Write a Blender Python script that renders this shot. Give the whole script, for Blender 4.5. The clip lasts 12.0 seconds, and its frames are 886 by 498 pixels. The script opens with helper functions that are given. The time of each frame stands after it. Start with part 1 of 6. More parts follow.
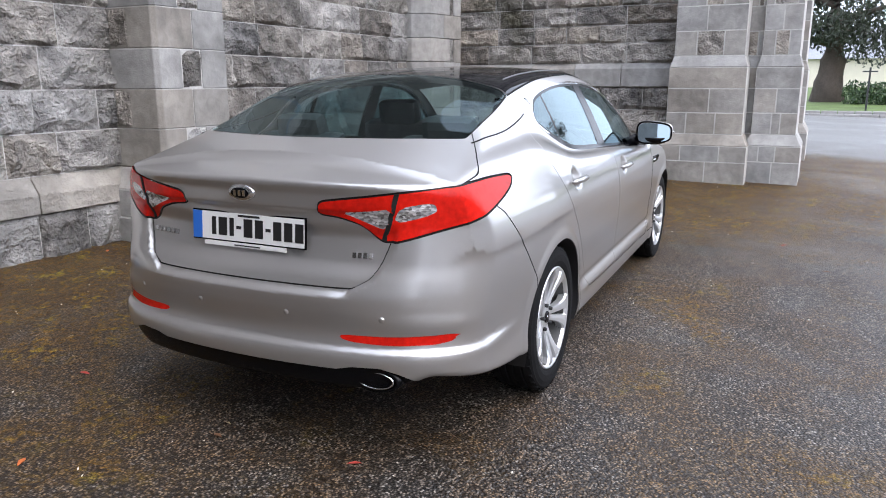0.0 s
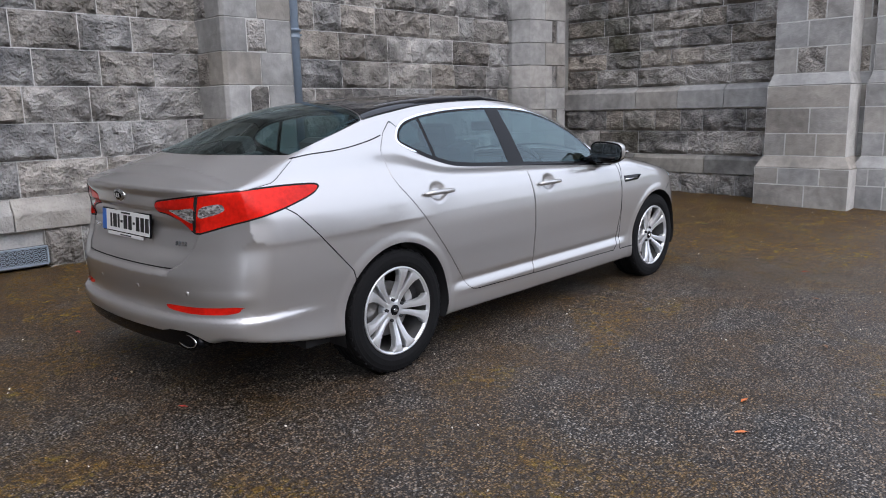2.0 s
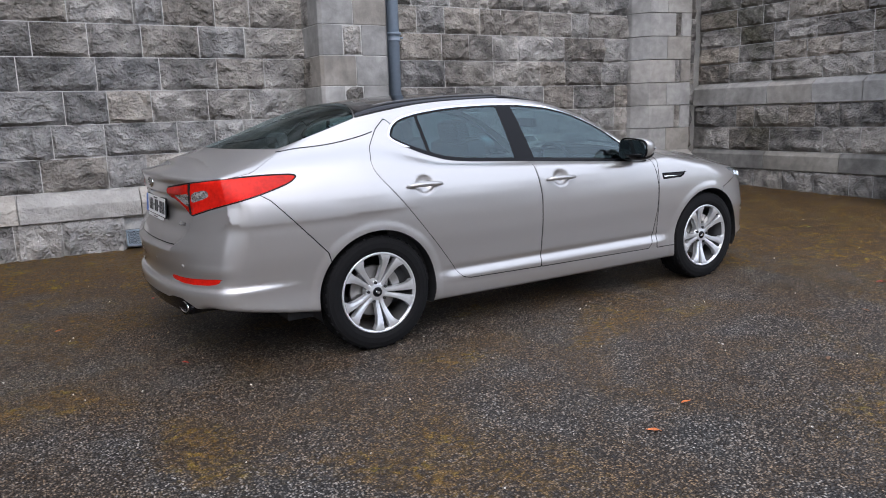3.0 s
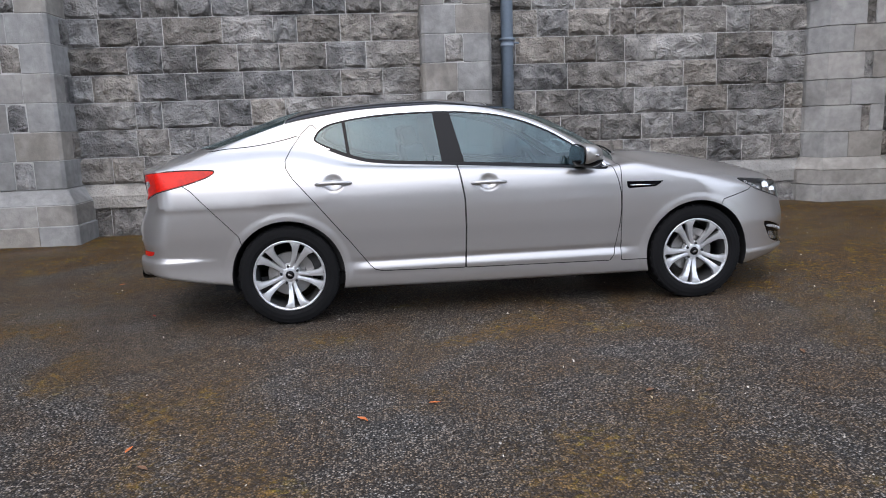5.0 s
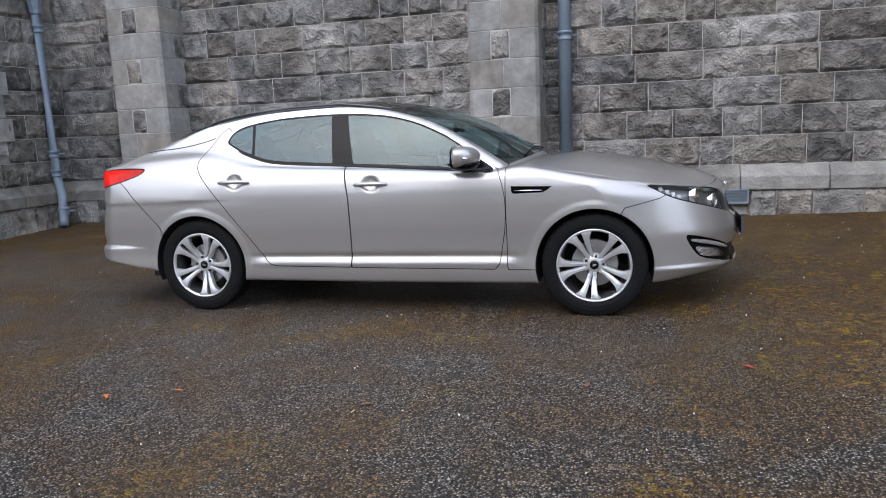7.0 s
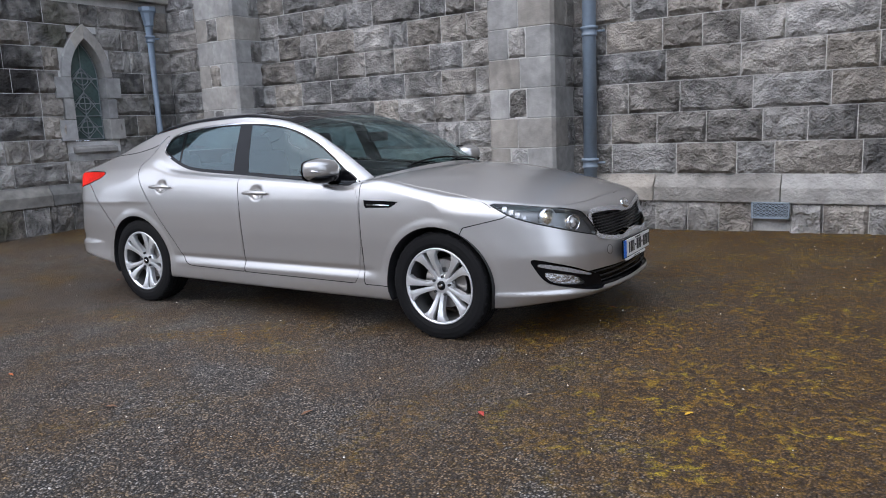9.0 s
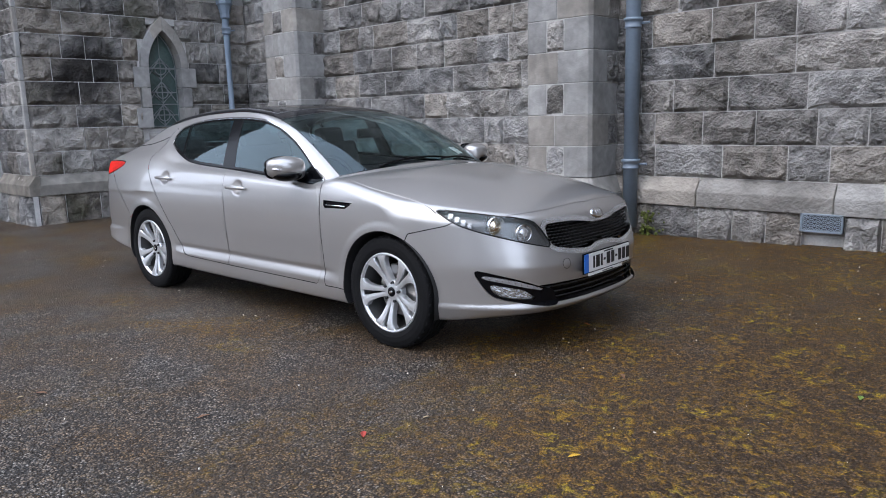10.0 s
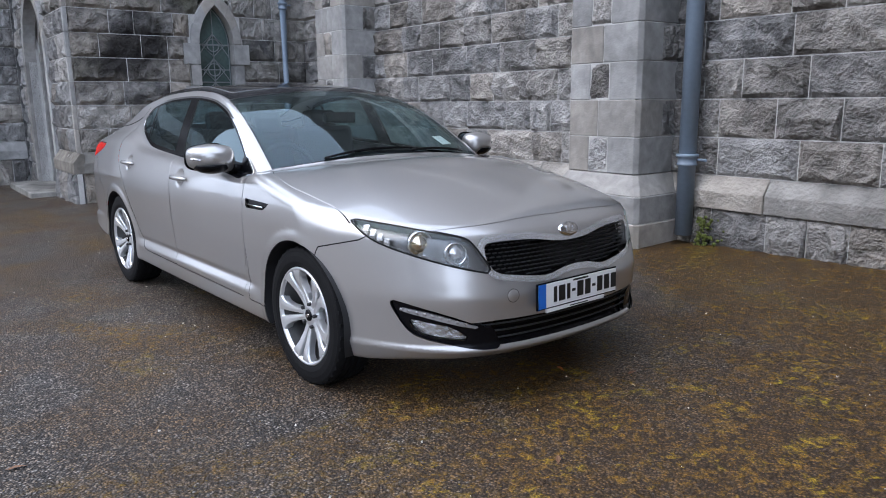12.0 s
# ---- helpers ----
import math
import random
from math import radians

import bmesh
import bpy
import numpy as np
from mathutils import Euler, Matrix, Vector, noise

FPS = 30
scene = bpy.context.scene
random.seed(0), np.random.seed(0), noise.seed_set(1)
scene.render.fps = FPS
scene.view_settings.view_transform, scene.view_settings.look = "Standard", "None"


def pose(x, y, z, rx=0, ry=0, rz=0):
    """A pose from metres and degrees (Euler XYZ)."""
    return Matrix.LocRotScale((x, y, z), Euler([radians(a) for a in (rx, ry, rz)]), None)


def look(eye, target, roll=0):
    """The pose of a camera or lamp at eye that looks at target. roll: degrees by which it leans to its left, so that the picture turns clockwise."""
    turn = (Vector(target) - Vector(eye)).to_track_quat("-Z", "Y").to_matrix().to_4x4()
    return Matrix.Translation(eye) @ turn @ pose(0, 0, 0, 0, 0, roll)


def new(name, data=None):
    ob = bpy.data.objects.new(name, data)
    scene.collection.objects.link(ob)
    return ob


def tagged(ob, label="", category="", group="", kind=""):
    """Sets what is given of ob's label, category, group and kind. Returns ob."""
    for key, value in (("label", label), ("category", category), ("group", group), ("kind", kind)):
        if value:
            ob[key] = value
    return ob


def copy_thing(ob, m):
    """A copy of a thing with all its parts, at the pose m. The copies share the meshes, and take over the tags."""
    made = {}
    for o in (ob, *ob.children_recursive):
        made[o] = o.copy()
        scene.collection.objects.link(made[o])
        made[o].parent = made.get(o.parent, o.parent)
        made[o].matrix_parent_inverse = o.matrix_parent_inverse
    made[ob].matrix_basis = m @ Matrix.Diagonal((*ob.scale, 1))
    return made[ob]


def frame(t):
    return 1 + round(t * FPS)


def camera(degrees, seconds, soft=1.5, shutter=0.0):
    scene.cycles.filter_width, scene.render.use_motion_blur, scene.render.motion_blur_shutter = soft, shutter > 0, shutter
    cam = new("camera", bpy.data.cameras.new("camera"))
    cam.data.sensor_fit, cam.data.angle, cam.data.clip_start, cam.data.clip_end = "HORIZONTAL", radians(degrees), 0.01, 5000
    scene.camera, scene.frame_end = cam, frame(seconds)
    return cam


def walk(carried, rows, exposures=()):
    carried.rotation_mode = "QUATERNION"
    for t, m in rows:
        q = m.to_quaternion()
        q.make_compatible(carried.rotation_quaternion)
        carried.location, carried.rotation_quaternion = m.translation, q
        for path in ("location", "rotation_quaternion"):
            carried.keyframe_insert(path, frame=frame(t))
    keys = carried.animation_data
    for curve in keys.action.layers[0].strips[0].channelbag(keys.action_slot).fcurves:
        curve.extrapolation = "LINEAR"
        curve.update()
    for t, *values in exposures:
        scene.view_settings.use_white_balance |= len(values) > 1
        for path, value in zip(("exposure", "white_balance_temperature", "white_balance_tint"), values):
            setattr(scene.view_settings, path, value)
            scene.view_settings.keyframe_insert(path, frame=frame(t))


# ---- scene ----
cam = camera(62.6, 12.0, soft=1.0)
PATH = [
    (0, (-4.442, -1.775, 1.351), (-2.707, -0.885, 0.905), -0.1),
    (0.5, (-4.388, -2.061, 1.337), (-2.719, -1.053, 0.893), -0.8),
    (1, (-4.29, -2.575, 1.36), (-2.707, -1.432, 0.927), -1.0),
    (1.5, (-4.077, -3.034, 1.349), (-2.542, -1.815, 0.949), -0.7),
    (2, (-3.845, -3.549, 1.329), (-2.453, -2.163, 0.957), -1.3),
    (2.5, (-3.512, -4.033, 1.304), (-2.299, -2.486, 0.936), -1.5),
    (3, (-3.1, -4.461, 1.302), (-2.118, -2.758, 0.936), -1.8),
    (3.2, (-2.915, -4.645, 1.303), (-2.033, -2.888, 0.938), -1.9),
    (4.8, (-1.018, -5.501, 1.247), (-0.796, -3.543, 0.904), -2.0),
    (5, (-0.755, -5.538, 1.264), (-0.601, -3.574, 0.923), -1.9),
    (5.5, (-0.092, -5.626, 1.258), (-0.138, -3.653, 0.932), -1.7),
    (6, (0.536, -5.572, 1.236), (0.332, -3.609, 0.909), -1.7),
    (6.5, (1.171, -5.477, 1.237), (0.745, -3.55, 0.91), -2.4),
    (7, (1.771, -5.276, 1.225), (1.209, -3.385, 0.894), -2.5),
    (7.2, (1.991, -5.188, 1.237), (1.372, -3.315, 0.907), -2.5),
    (8.8, (3.64, -4.351, 1.291), (2.575, -2.691, 0.957), -2.8),
    (9, (3.8, -4.227, 1.279), (2.705, -2.588, 0.942), -2.5),
    (9.5, (4.126, -3.868, 1.305), (2.954, -2.286, 0.951), -1.5),
    (10, (4.452, -3.456, 1.311), (3.101, -2.025, 0.956), -1.5),
    (10.5, (4.602, -3.024, 1.306), (3.189, -1.658, 0.936), -0.8),
    (11, (4.692, -2.639, 1.309), (3.165, -1.404, 0.933), -1.3),
    (11.5, (4.622, -2.359, 1.303), (3.069, -1.158, 0.919), -0.5),
    (12, (4.413, -2.179, 1.305), (2.859, -0.984, 0.908), -0.6),
]
walk(cam, [(t, look(eye, target, roll)) for t, eye, target, roll in PATH], [(0.0, 0.54, 6450, 12), (0.8, 0.30, 6450, 12), (1.5, 0.05, 6450, 12), (3.0, 0.09, 6430, 12), (6.0, 0.03, 6350, 11), (8.0, 0.07, 6350, 11), (12.0, 0.27, 6050, 11)])

# ---- world and light ----
world = bpy.data.worlds.new("world")
scene.world = world
world.use_nodes = True
wn, wl = world.node_tree.nodes, world.node_tree.links
sky = wn.new("ShaderNodeTexSky")
sky.sky_type, sky.sun_disc = "NISHITA", False
sky.sun_elevation, sky.sun_rotation = radians(50), radians(200)
sky.air_density, sky.dust_density, sky.ozone_density = 1.0, 6.0, 1.0
pale = wn.new("ShaderNodeMix")
pale.data_type = "RGBA"
pale.inputs["Factor"].default_value = 0.75
pale.inputs["B"].default_value = (8.3, 9.2, 11.0, 1)
wl.new(sky.outputs["Color"], pale.inputs["A"])
wl.new(pale.outputs["Result"], wn["Background"].inputs["Color"])
wn["Background"].inputs["Strength"].default_value = 0.25

sun = new("sun", bpy.data.lights.new("sun", "SUN"))
sun.data.energy, sun.data.angle, sun.data.color = 0.6, radians(60), (1.0, 0.98, 0.95)
sun.matrix_world = look((0, 0, 0), (0.25, 0.6, -1.0))
scene.view_settings.exposure = 0.0


# ---- materials ----
def material(name, color, rough=0.6, metal=0.0, coat=0.0, grain=0.0, scale=40.0, bump=0.0, spread=0.0, transmission=0.0, spec=0.5, coat_ior=1.5):
    """A surface with two scales of variation in colour and roughness, a fine relief, and a change from piece to piece."""
    m = bpy.data.materials.new(name)
    m.use_nodes = True
    n, l = m.node_tree.nodes, m.node_tree.links
    b = n["Principled BSDF"]
    b.inputs["Base Color"].default_value = (*color, 1)
    b.inputs["Roughness"].default_value, b.inputs["Metallic"].default_value = rough, metal
    b.inputs["Coat Weight"].default_value, b.inputs["Coat Roughness"].default_value = coat, 0.03
    b.inputs["Coat IOR"].default_value = coat_ior
    b.inputs["Transmission Weight"].default_value = transmission
    b.inputs["Specular IOR Level"].default_value = spec
    if grain or bump or spread:
        tc = n.new("ShaderNodeTexCoord")
        fine, broad = n.new("ShaderNodeTexNoise"), n.new("ShaderNodeTexNoise")
        for t, s in ((fine, scale), (broad, scale * 0.09)):
            t.inputs["Scale"].default_value, t.inputs["Detail"].default_value = s, 6
            l.new(tc.outputs["Object"], t.inputs["Vector"])
        mix = n.new("ShaderNodeMath")
        mix.operation = "MULTIPLY_ADD"
        l.new(fine.outputs["Fac"], mix.inputs[0])
        mix.inputs[1].default_value = 0.6
        l.new(broad.outputs["Fac"], mix.inputs[2])
        val = n.new("ShaderNodeMapRange")
        val.inputs["From Min"].default_value, val.inputs["From Max"].default_value = 0.45, 1.15
        val.inputs["To Min"].default_value, val.inputs["To Max"].default_value = 1 - grain, 1 + grain
        l.new(mix.outputs[0], val.inputs["Value"])
        out = val.outputs["Result"]
        if spread:
            info, rnd = n.new("ShaderNodeObjectInfo"), n.new("ShaderNodeMapRange")
            rnd.inputs["To Min"].default_value, rnd.inputs["To Max"].default_value = 1 - spread, 1 + spread
            l.new(info.outputs["Random"], rnd.inputs["Value"])
            mul = n.new("ShaderNodeMath")
            mul.operation = "MULTIPLY"
            l.new(out, mul.inputs[0]), l.new(rnd.outputs["Result"], mul.inputs[1])
            out = mul.outputs[0]
        hsv = n.new("ShaderNodeHueSaturation")
        hsv.inputs["Color"].default_value = (*color, 1)
        l.new(out, hsv.inputs["Value"])
        l.new(hsv.outputs["Color"], b.inputs["Base Color"])
        if bump:
            bp = n.new("ShaderNodeBump")
            bp.inputs["Strength"].default_value, bp.inputs["Distance"].default_value = 0.8, bump
            l.new(fine.outputs["Fac"], bp.inputs["Height"])
            l.new(bp.outputs["Normal"], b.inputs["Normal"])
    return m


def pane_material(name, tint, rough=0.0, facing=0.07, power_of=4.5):
    """Thin tinted glass: it lets light straight through and mirrors by the angle of view."""
    m = bpy.data.materials.new(name)
    m.use_nodes = True
    n, l = m.node_tree.nodes, m.node_tree.links
    n.remove(n["Principled BSDF"])
    clear, gloss, mix, lay, power, share = (n.new("ShaderNode" + k) for k in ("BsdfTransparent", "BsdfGlossy", "MixShader", "LayerWeight", "Math", "MapRange"))
    clear.inputs["Color"].default_value = (*tint, 1)
    gloss.inputs["Roughness"].default_value = rough
    gloss.inputs["Color"].default_value = (0.80, 0.96, 1.0, 1)
    lay.inputs["Blend"].default_value = 0.5
    power.operation, power.inputs[1].default_value = "POWER", power_of
    share.inputs["To Min"].default_value = facing
    l.new(lay.outputs["Facing"], power.inputs[0]), l.new(power.outputs[0], share.inputs["Value"])
    l.new(share.outputs["Result"], mix.inputs[0]), l.new(clear.outputs[0], mix.inputs[1]), l.new(gloss.outputs[0], mix.inputs[2])
    l.new(mix.outputs[0], n["Material Output"].inputs[0])
    return m


def stone_material(name, light, dark, moss=0.0, bump=0.02, scale=9.0, stain=0.5, soot=None):
    """Weathered limestone: grey from piece to piece, mottled, with dark damp stains and a rough relief."""
    m = bpy.data.materials.new(name)
    m.use_nodes = True
    n, l = m.node_tree.nodes, m.node_tree.links
    b = n["Principled BSDF"]
    b.inputs["Roughness"].default_value = 0.85
    b.inputs["Specular IOR Level"].default_value = 0.2
    geo = n.new("ShaderNodeNewGeometry")
    info = n.new("ShaderNodeObjectInfo")
    noises = []
    for s, d, dist in ((scale, 8, 0.4), (scale * 0.14, 5, 0.8), (scale * 6, 4, 0.0)):
        t = n.new("ShaderNodeTexNoise")
        t.inputs["Scale"].default_value, t.inputs["Detail"].default_value, t.inputs["Distortion"].default_value = s, d, dist
        l.new(geo.outputs["Position"], t.inputs["Vector"])
        noises.append(t)
    tone = n.new("ShaderNodeMath")
    tone.operation = "MULTIPLY_ADD"
    l.new(info.outputs["Random"], tone.inputs[0])
    tone.inputs[1].default_value = 0.42
    sub = n.new("ShaderNodeMath")
    sub.operation = "MULTIPLY_ADD"
    l.new(noises[0].outputs["Fac"], sub.inputs[0])
    sub.inputs[1].default_value, sub.inputs[2].default_value = 1.3, -0.35
    l.new(sub.outputs[0], tone.inputs[2])
    ramp = n.new("ShaderNodeValToRGB")
    e = ramp.color_ramp.elements
    e[0].position, e[0].color = 0.15, (*dark, 1)
    e[1].position, e[1].color = 0.95, (*light, 1)
    l.new(tone.outputs[0], ramp.inputs["Fac"])
    # some stones are browner than others
    warm = n.new("ShaderNodeMath")
    warm.operation = "MULTIPLY"
    l.new(info.outputs["Random"], warm.inputs[0])
    warm.inputs[1].default_value = 17.3
    part_of = n.new("ShaderNodeMath")
    part_of.operation = "FRACT"
    l.new(warm.outputs[0], part_of.inputs[0])
    share = n.new("ShaderNodeMapRange")
    share.inputs["From Min"].default_value, share.inputs["From Max"].default_value, share.inputs["To Max"].default_value = 0.35, 1.0, 0.65
    l.new(part_of.outputs[0], share.inputs["Value"])
    tint = n.new("ShaderNodeMix")
    tint.data_type, tint.blend_type = "RGBA", "MULTIPLY"
    tint.inputs["B"].default_value = (1.0, 0.90, 0.78, 1)
    l.new(share.outputs["Result"], tint.inputs["Factor"]), l.new(ramp.outputs["Color"], tint.inputs["A"])
    # broad damp stains
    damp = n.new("ShaderNodeMapRange")
    damp.inputs["From Min"].default_value, damp.inputs["From Max"].default_value = 0.42, 0.68
    damp.inputs["To Min"].default_value, damp.inputs["To Max"].default_value = 1.0, 1.0 - stain
    l.new(noises[1].outputs["Fac"], damp.inputs["Value"])
    mul = n.new("ShaderNodeMix")
    mul.data_type, mul.blend_type = "RGBA", "MULTIPLY"
    mul.inputs["Factor"].default_value = 1.0
    l.new(tint.outputs["Result"], mul.inputs["A"]), l.new(damp.outputs["Result"], mul.inputs["B"])
    col = mul.outputs["Result"]
    if moss:
        mm = n.new("ShaderNodeMapRange")
        mm.inputs["From Min"].default_value, mm.inputs["From Max"].default_value = 0.55, 0.75
        mm.inputs["To Max"].default_value = moss
        l.new(noises[1].outputs["Fac"], mm.inputs["Value"])
        mo = n.new("ShaderNodeMix")
        mo.data_type = "RGBA"
        mo.inputs["B"].default_value = (0.07, 0.075, 0.02, 1)
        l.new(mm.outputs["Result"], mo.inputs["Factor"]), l.new(col, mo.inputs["A"])
        col = mo.outputs["Result"]
    if soot:
        away = n.new("ShaderNodeVectorMath")
        away.operation = "DISTANCE"
        l.new(geo.outputs["Position"], away.inputs[0])
        away.inputs[1].default_value = soot
        edge = n.new("ShaderNodeMath")
        edge.operation = "MULTIPLY_ADD"
        l.new(noises[1].outputs["Fac"], edge.inputs[0])
        edge.inputs[1].default_value = -1.1
        l.new(away.outputs["Value"], edge.inputs[2])
        black = n.new("ShaderNodeMapRange")
        for key, val in (("From Min", -0.28), ("From Max", 0.0), ("To Min", 0.85), ("To Max", 0.0)):
            black.inputs[key].default_value = val
        l.new(edge.outputs[0], black.inputs["Value"])
        so = n.new("ShaderNodeMix")
        so.data_type = "RGBA"
        so.inputs["B"].default_value = (0.022, 0.020, 0.020, 1)
        l.new(black.outputs["Result"], so.inputs["Factor"]), l.new(col, so.inputs["A"])
        col = so.outputs["Result"]
    l.new(col, b.inputs["Base Color"])
    crack = n.new("ShaderNodeTexNoise")
    crack.noise_type = "RIDGED_MULTIFRACTAL"
    crack.inputs["Scale"].default_value, crack.inputs["Detail"].default_value, crack.inputs["Distortion"].default_value = scale * 0.8, 5, 0.6
    crack.inputs["Roughness"].default_value = 0.55
    l.new(geo.outputs["Position"], crack.inputs["Vector"])
    rough = n.new("ShaderNodeMath")
    rough.operation = "MULTIPLY_ADD"
    l.new(crack.outputs["Fac"], rough.inputs[0])
    rough.inputs[1].default_value = -0.45
    l.new(noises[0].outputs["Fac"], rough.inputs[2])
    add = n.new("ShaderNodeMath")
    add.operation = "MULTIPLY_ADD"
    l.new(noises[2].outputs["Fac"], add.inputs[0])
    add.inputs[1].default_value = 0.45
    l.new(rough.outputs[0], add.inputs[2])
    bp = n.new("ShaderNodeBump")
    bp.inputs["Strength"].default_value, bp.inputs["Distance"].default_value = 0.9, bump
    l.new(add.outputs[0], bp.inputs["Height"])
    l.new(bp.outputs["Normal"], b.inputs["Normal"])
    return m


def asphalt_material():
    """Damp worn tarmac: stone chips in dark binder, with broad wet patches and yellow moss that grows in drifts."""
    m = bpy.data.materials.new("asphalt")
    m.use_nodes = True
    n, l = m.node_tree.nodes, m.node_tree.links
    b = n["Principled BSDF"]
    geo = n.new("ShaderNodeNewGeometry")

    def tex(kind, s, d=4, dist=0.0):
        t = n.new("ShaderNodeTex" + kind)
        t.inputs["Scale"].default_value = s
        if kind == "Noise":
            t.inputs["Detail"].default_value, t.inputs["Distortion"].default_value = d, dist
        l.new(geo.outputs["Position"], t.inputs["Vector"])
        return t

    def mapr(src, a, c, lo=0.0, hi=1.0):
        r = n.new("ShaderNodeMapRange")
        for k, v in (("From Min", a), ("From Max", c), ("To Min", lo), ("To Max", hi)):
            r.inputs[k].default_value = v
        l.new(src, r.inputs["Value"])
        return r.outputs["Result"]

    def mixc(f, a, c):
        r = n.new("ShaderNodeMix")
        r.data_type = "RGBA"
        for k, v in (("Factor", f), ("A", a), ("B", c)):
            if isinstance(v, tuple):
                r.inputs[k].default_value = (*v, 1)
            else:
                l.new(v, r.inputs[k])
        return r.outputs["Result"]

    def math(op, a, c):
        r = n.new("ShaderNodeMath")
        r.operation = op
        for i, v in enumerate((a, c)):
            if isinstance(v, (int, float)):
                r.inputs[i].default_value = v
            else:
                l.new(v, r.inputs[i])
        return r.outputs[0]

    chips = tex("Voronoi", 98)
    coarse = tex("Voronoi", 62)
    grain = tex("Noise", 160, 3)
    patch = tex("Noise", 0.55, 6, 0.6)
    drift = tex("Noise", 0.8, 8, 1.2)
    rust = tex("Noise", 1.7, 9, 0.9)
    tuft = tex("Noise", 26, 9, 0.5)
    chip, lump = n.new("ShaderNodeSeparateColor"), n.new("ShaderNodeSeparateColor")
    l.new(chips.outputs["Color"], chip.inputs["Color"]), l.new(coarse.outputs["Color"], lump.inputs["Color"])
    # stone chips in a dark binder
    face = math("MULTIPLY", mapr(chip.outputs["Red"], 0.25, 1.0), mapr(chips.outputs["Distance"], 0.62, 0.30))
    face = math("MULTIPLY", face, mapr(tuft.outputs["Fac"], 0.32, 0.68, 0.55, 1.4))
    base = mixc(face, (0.011, 0.0102, 0.0094), (0.245, 0.225, 0.205))
    bright = math("MULTIPLY", mapr(chip.outputs["Green"], 0.88, 0.94), mapr(chips.outputs["Distance"], 0.60, 0.35))
    base = mixc(bright, base, (0.38, 0.355, 0.32))
    # silt and rust stains lie between the chips and tint them
    brown = math("MULTIPLY", mapr(rust.outputs["Fac"], 0.36, 0.60, 0.12, 1.0), mapr(tuft.outputs["Fac"], 0.28, 0.56, 0.35, 0.9))
    stain = mixc(face, (0.023, 0.0135, 0.0065), (0.245, 0.150, 0.068))
    base = mixc(brown, base, stain)
    speck = math("MULTIPLY", mapr(lump.outputs["Blue"], 0.62, 0.78), mapr(drift.outputs["Fac"], 0.42, 0.60))
    base = mixc(math("MULTIPLY", speck, 0.50), base, mixc(face, (0.05, 0.030, 0.006), (0.24, 0.150, 0.030)))
    # drier, paler road beyond the church
    rim_x = n.new("ShaderNodeSeparateXYZ")
    l.new(geo.outputs["Position"], rim_x.inputs[0])
    road = mapr(math("ADD", rim_x.outputs["X"], math("MULTIPLY", drift.outputs["Fac"], 3.0)), 10.2, 11.6)
    base = mixc(road, base, mixc(mapr(chip.outputs["Red"], 0.0, 1.0), (0.13, 0.128, 0.125), (0.20, 0.197, 0.19)))
    # moss gathers towards the foot of the walls
    sep = n.new("ShaderNodeSeparateXYZ")
    l.new(geo.outputs["Position"], sep.inputs[0])
    foot = math("MAXIMUM", mapr(sep.outputs["Y"], 0.9, 3.0, -0.05, 0.34), mapr(math("ADD", sep.outputs["X"], math("MULTIPLY", sep.outputs["Y"], 0.5)), 1.6, 3.6, -0.04, 0.28))
    area = mapr(math("ADD", drift.outputs["Fac"], foot), 0.47, 0.66)
    area = math("MULTIPLY", area, math("SUBTRACT", 1.0, road))
    # rusty silt first, then dull olive moss, then bright tufts
    base = mixc(math("MULTIPLY", area, 0.75), base, mixc(face, (0.024, 0.012, 0.004), (0.160, 0.080, 0.019)))
    moss = math("MULTIPLY", area, mapr(tuft.outputs["Fac"], 0.46, 0.62))
    clump = tex("Noise", 5.0, 6, 0.8)
    moss = math("MULTIPLY", moss, mapr(clump.outputs["Fac"], 0.38, 0.56, 0.2, 1.0))
    moss = math("MULTIPLY", moss, mapr(lump.outputs["Red"], 0.15, 0.50, 0.15, 1.0))
    hue = mapr(clump.outputs["Fac"], 0.52, 0.70)
    green = mixc(hue, mixc(mapr(grain.outputs["Fac"], 0.35, 0.65), (0.075, 0.040, 0.006), (0.34, 0.180, 0.016)), mixc(mapr(grain.outputs["Fac"], 0.35, 0.65), (0.10, 0.076, 0.008), (0.44, 0.33, 0.022)))
    base = mixc(math("MULTIPLY", moss, 0.92), base, green)
    l.new(base, b.inputs["Base Color"])
    wet = mapr(patch.outputs["Fac"], 0.35, 0.7, 0.36, 0.70)
    l.new(math("ADD", wet, math("MULTIPLY", moss, 0.2)), b.inputs["Roughness"])
    b.inputs["Specular IOR Level"].default_value = 0.32
    h = math("ADD", math("MULTIPLY", chips.outputs["Distance"], -0.9), math("MULTIPLY", grain.outputs["Fac"], 0.35))
    h = math("ADD", h, math("MULTIPLY", moss, 1.2))
    bp = n.new("ShaderNodeBump")
    bp.inputs["Strength"].default_value, bp.inputs["Distance"].default_value = 1.0, 0.006
    l.new(h, bp.inputs["Height"])
    l.new(bp.outputs["Normal"], b.inputs["Normal"])
    return m


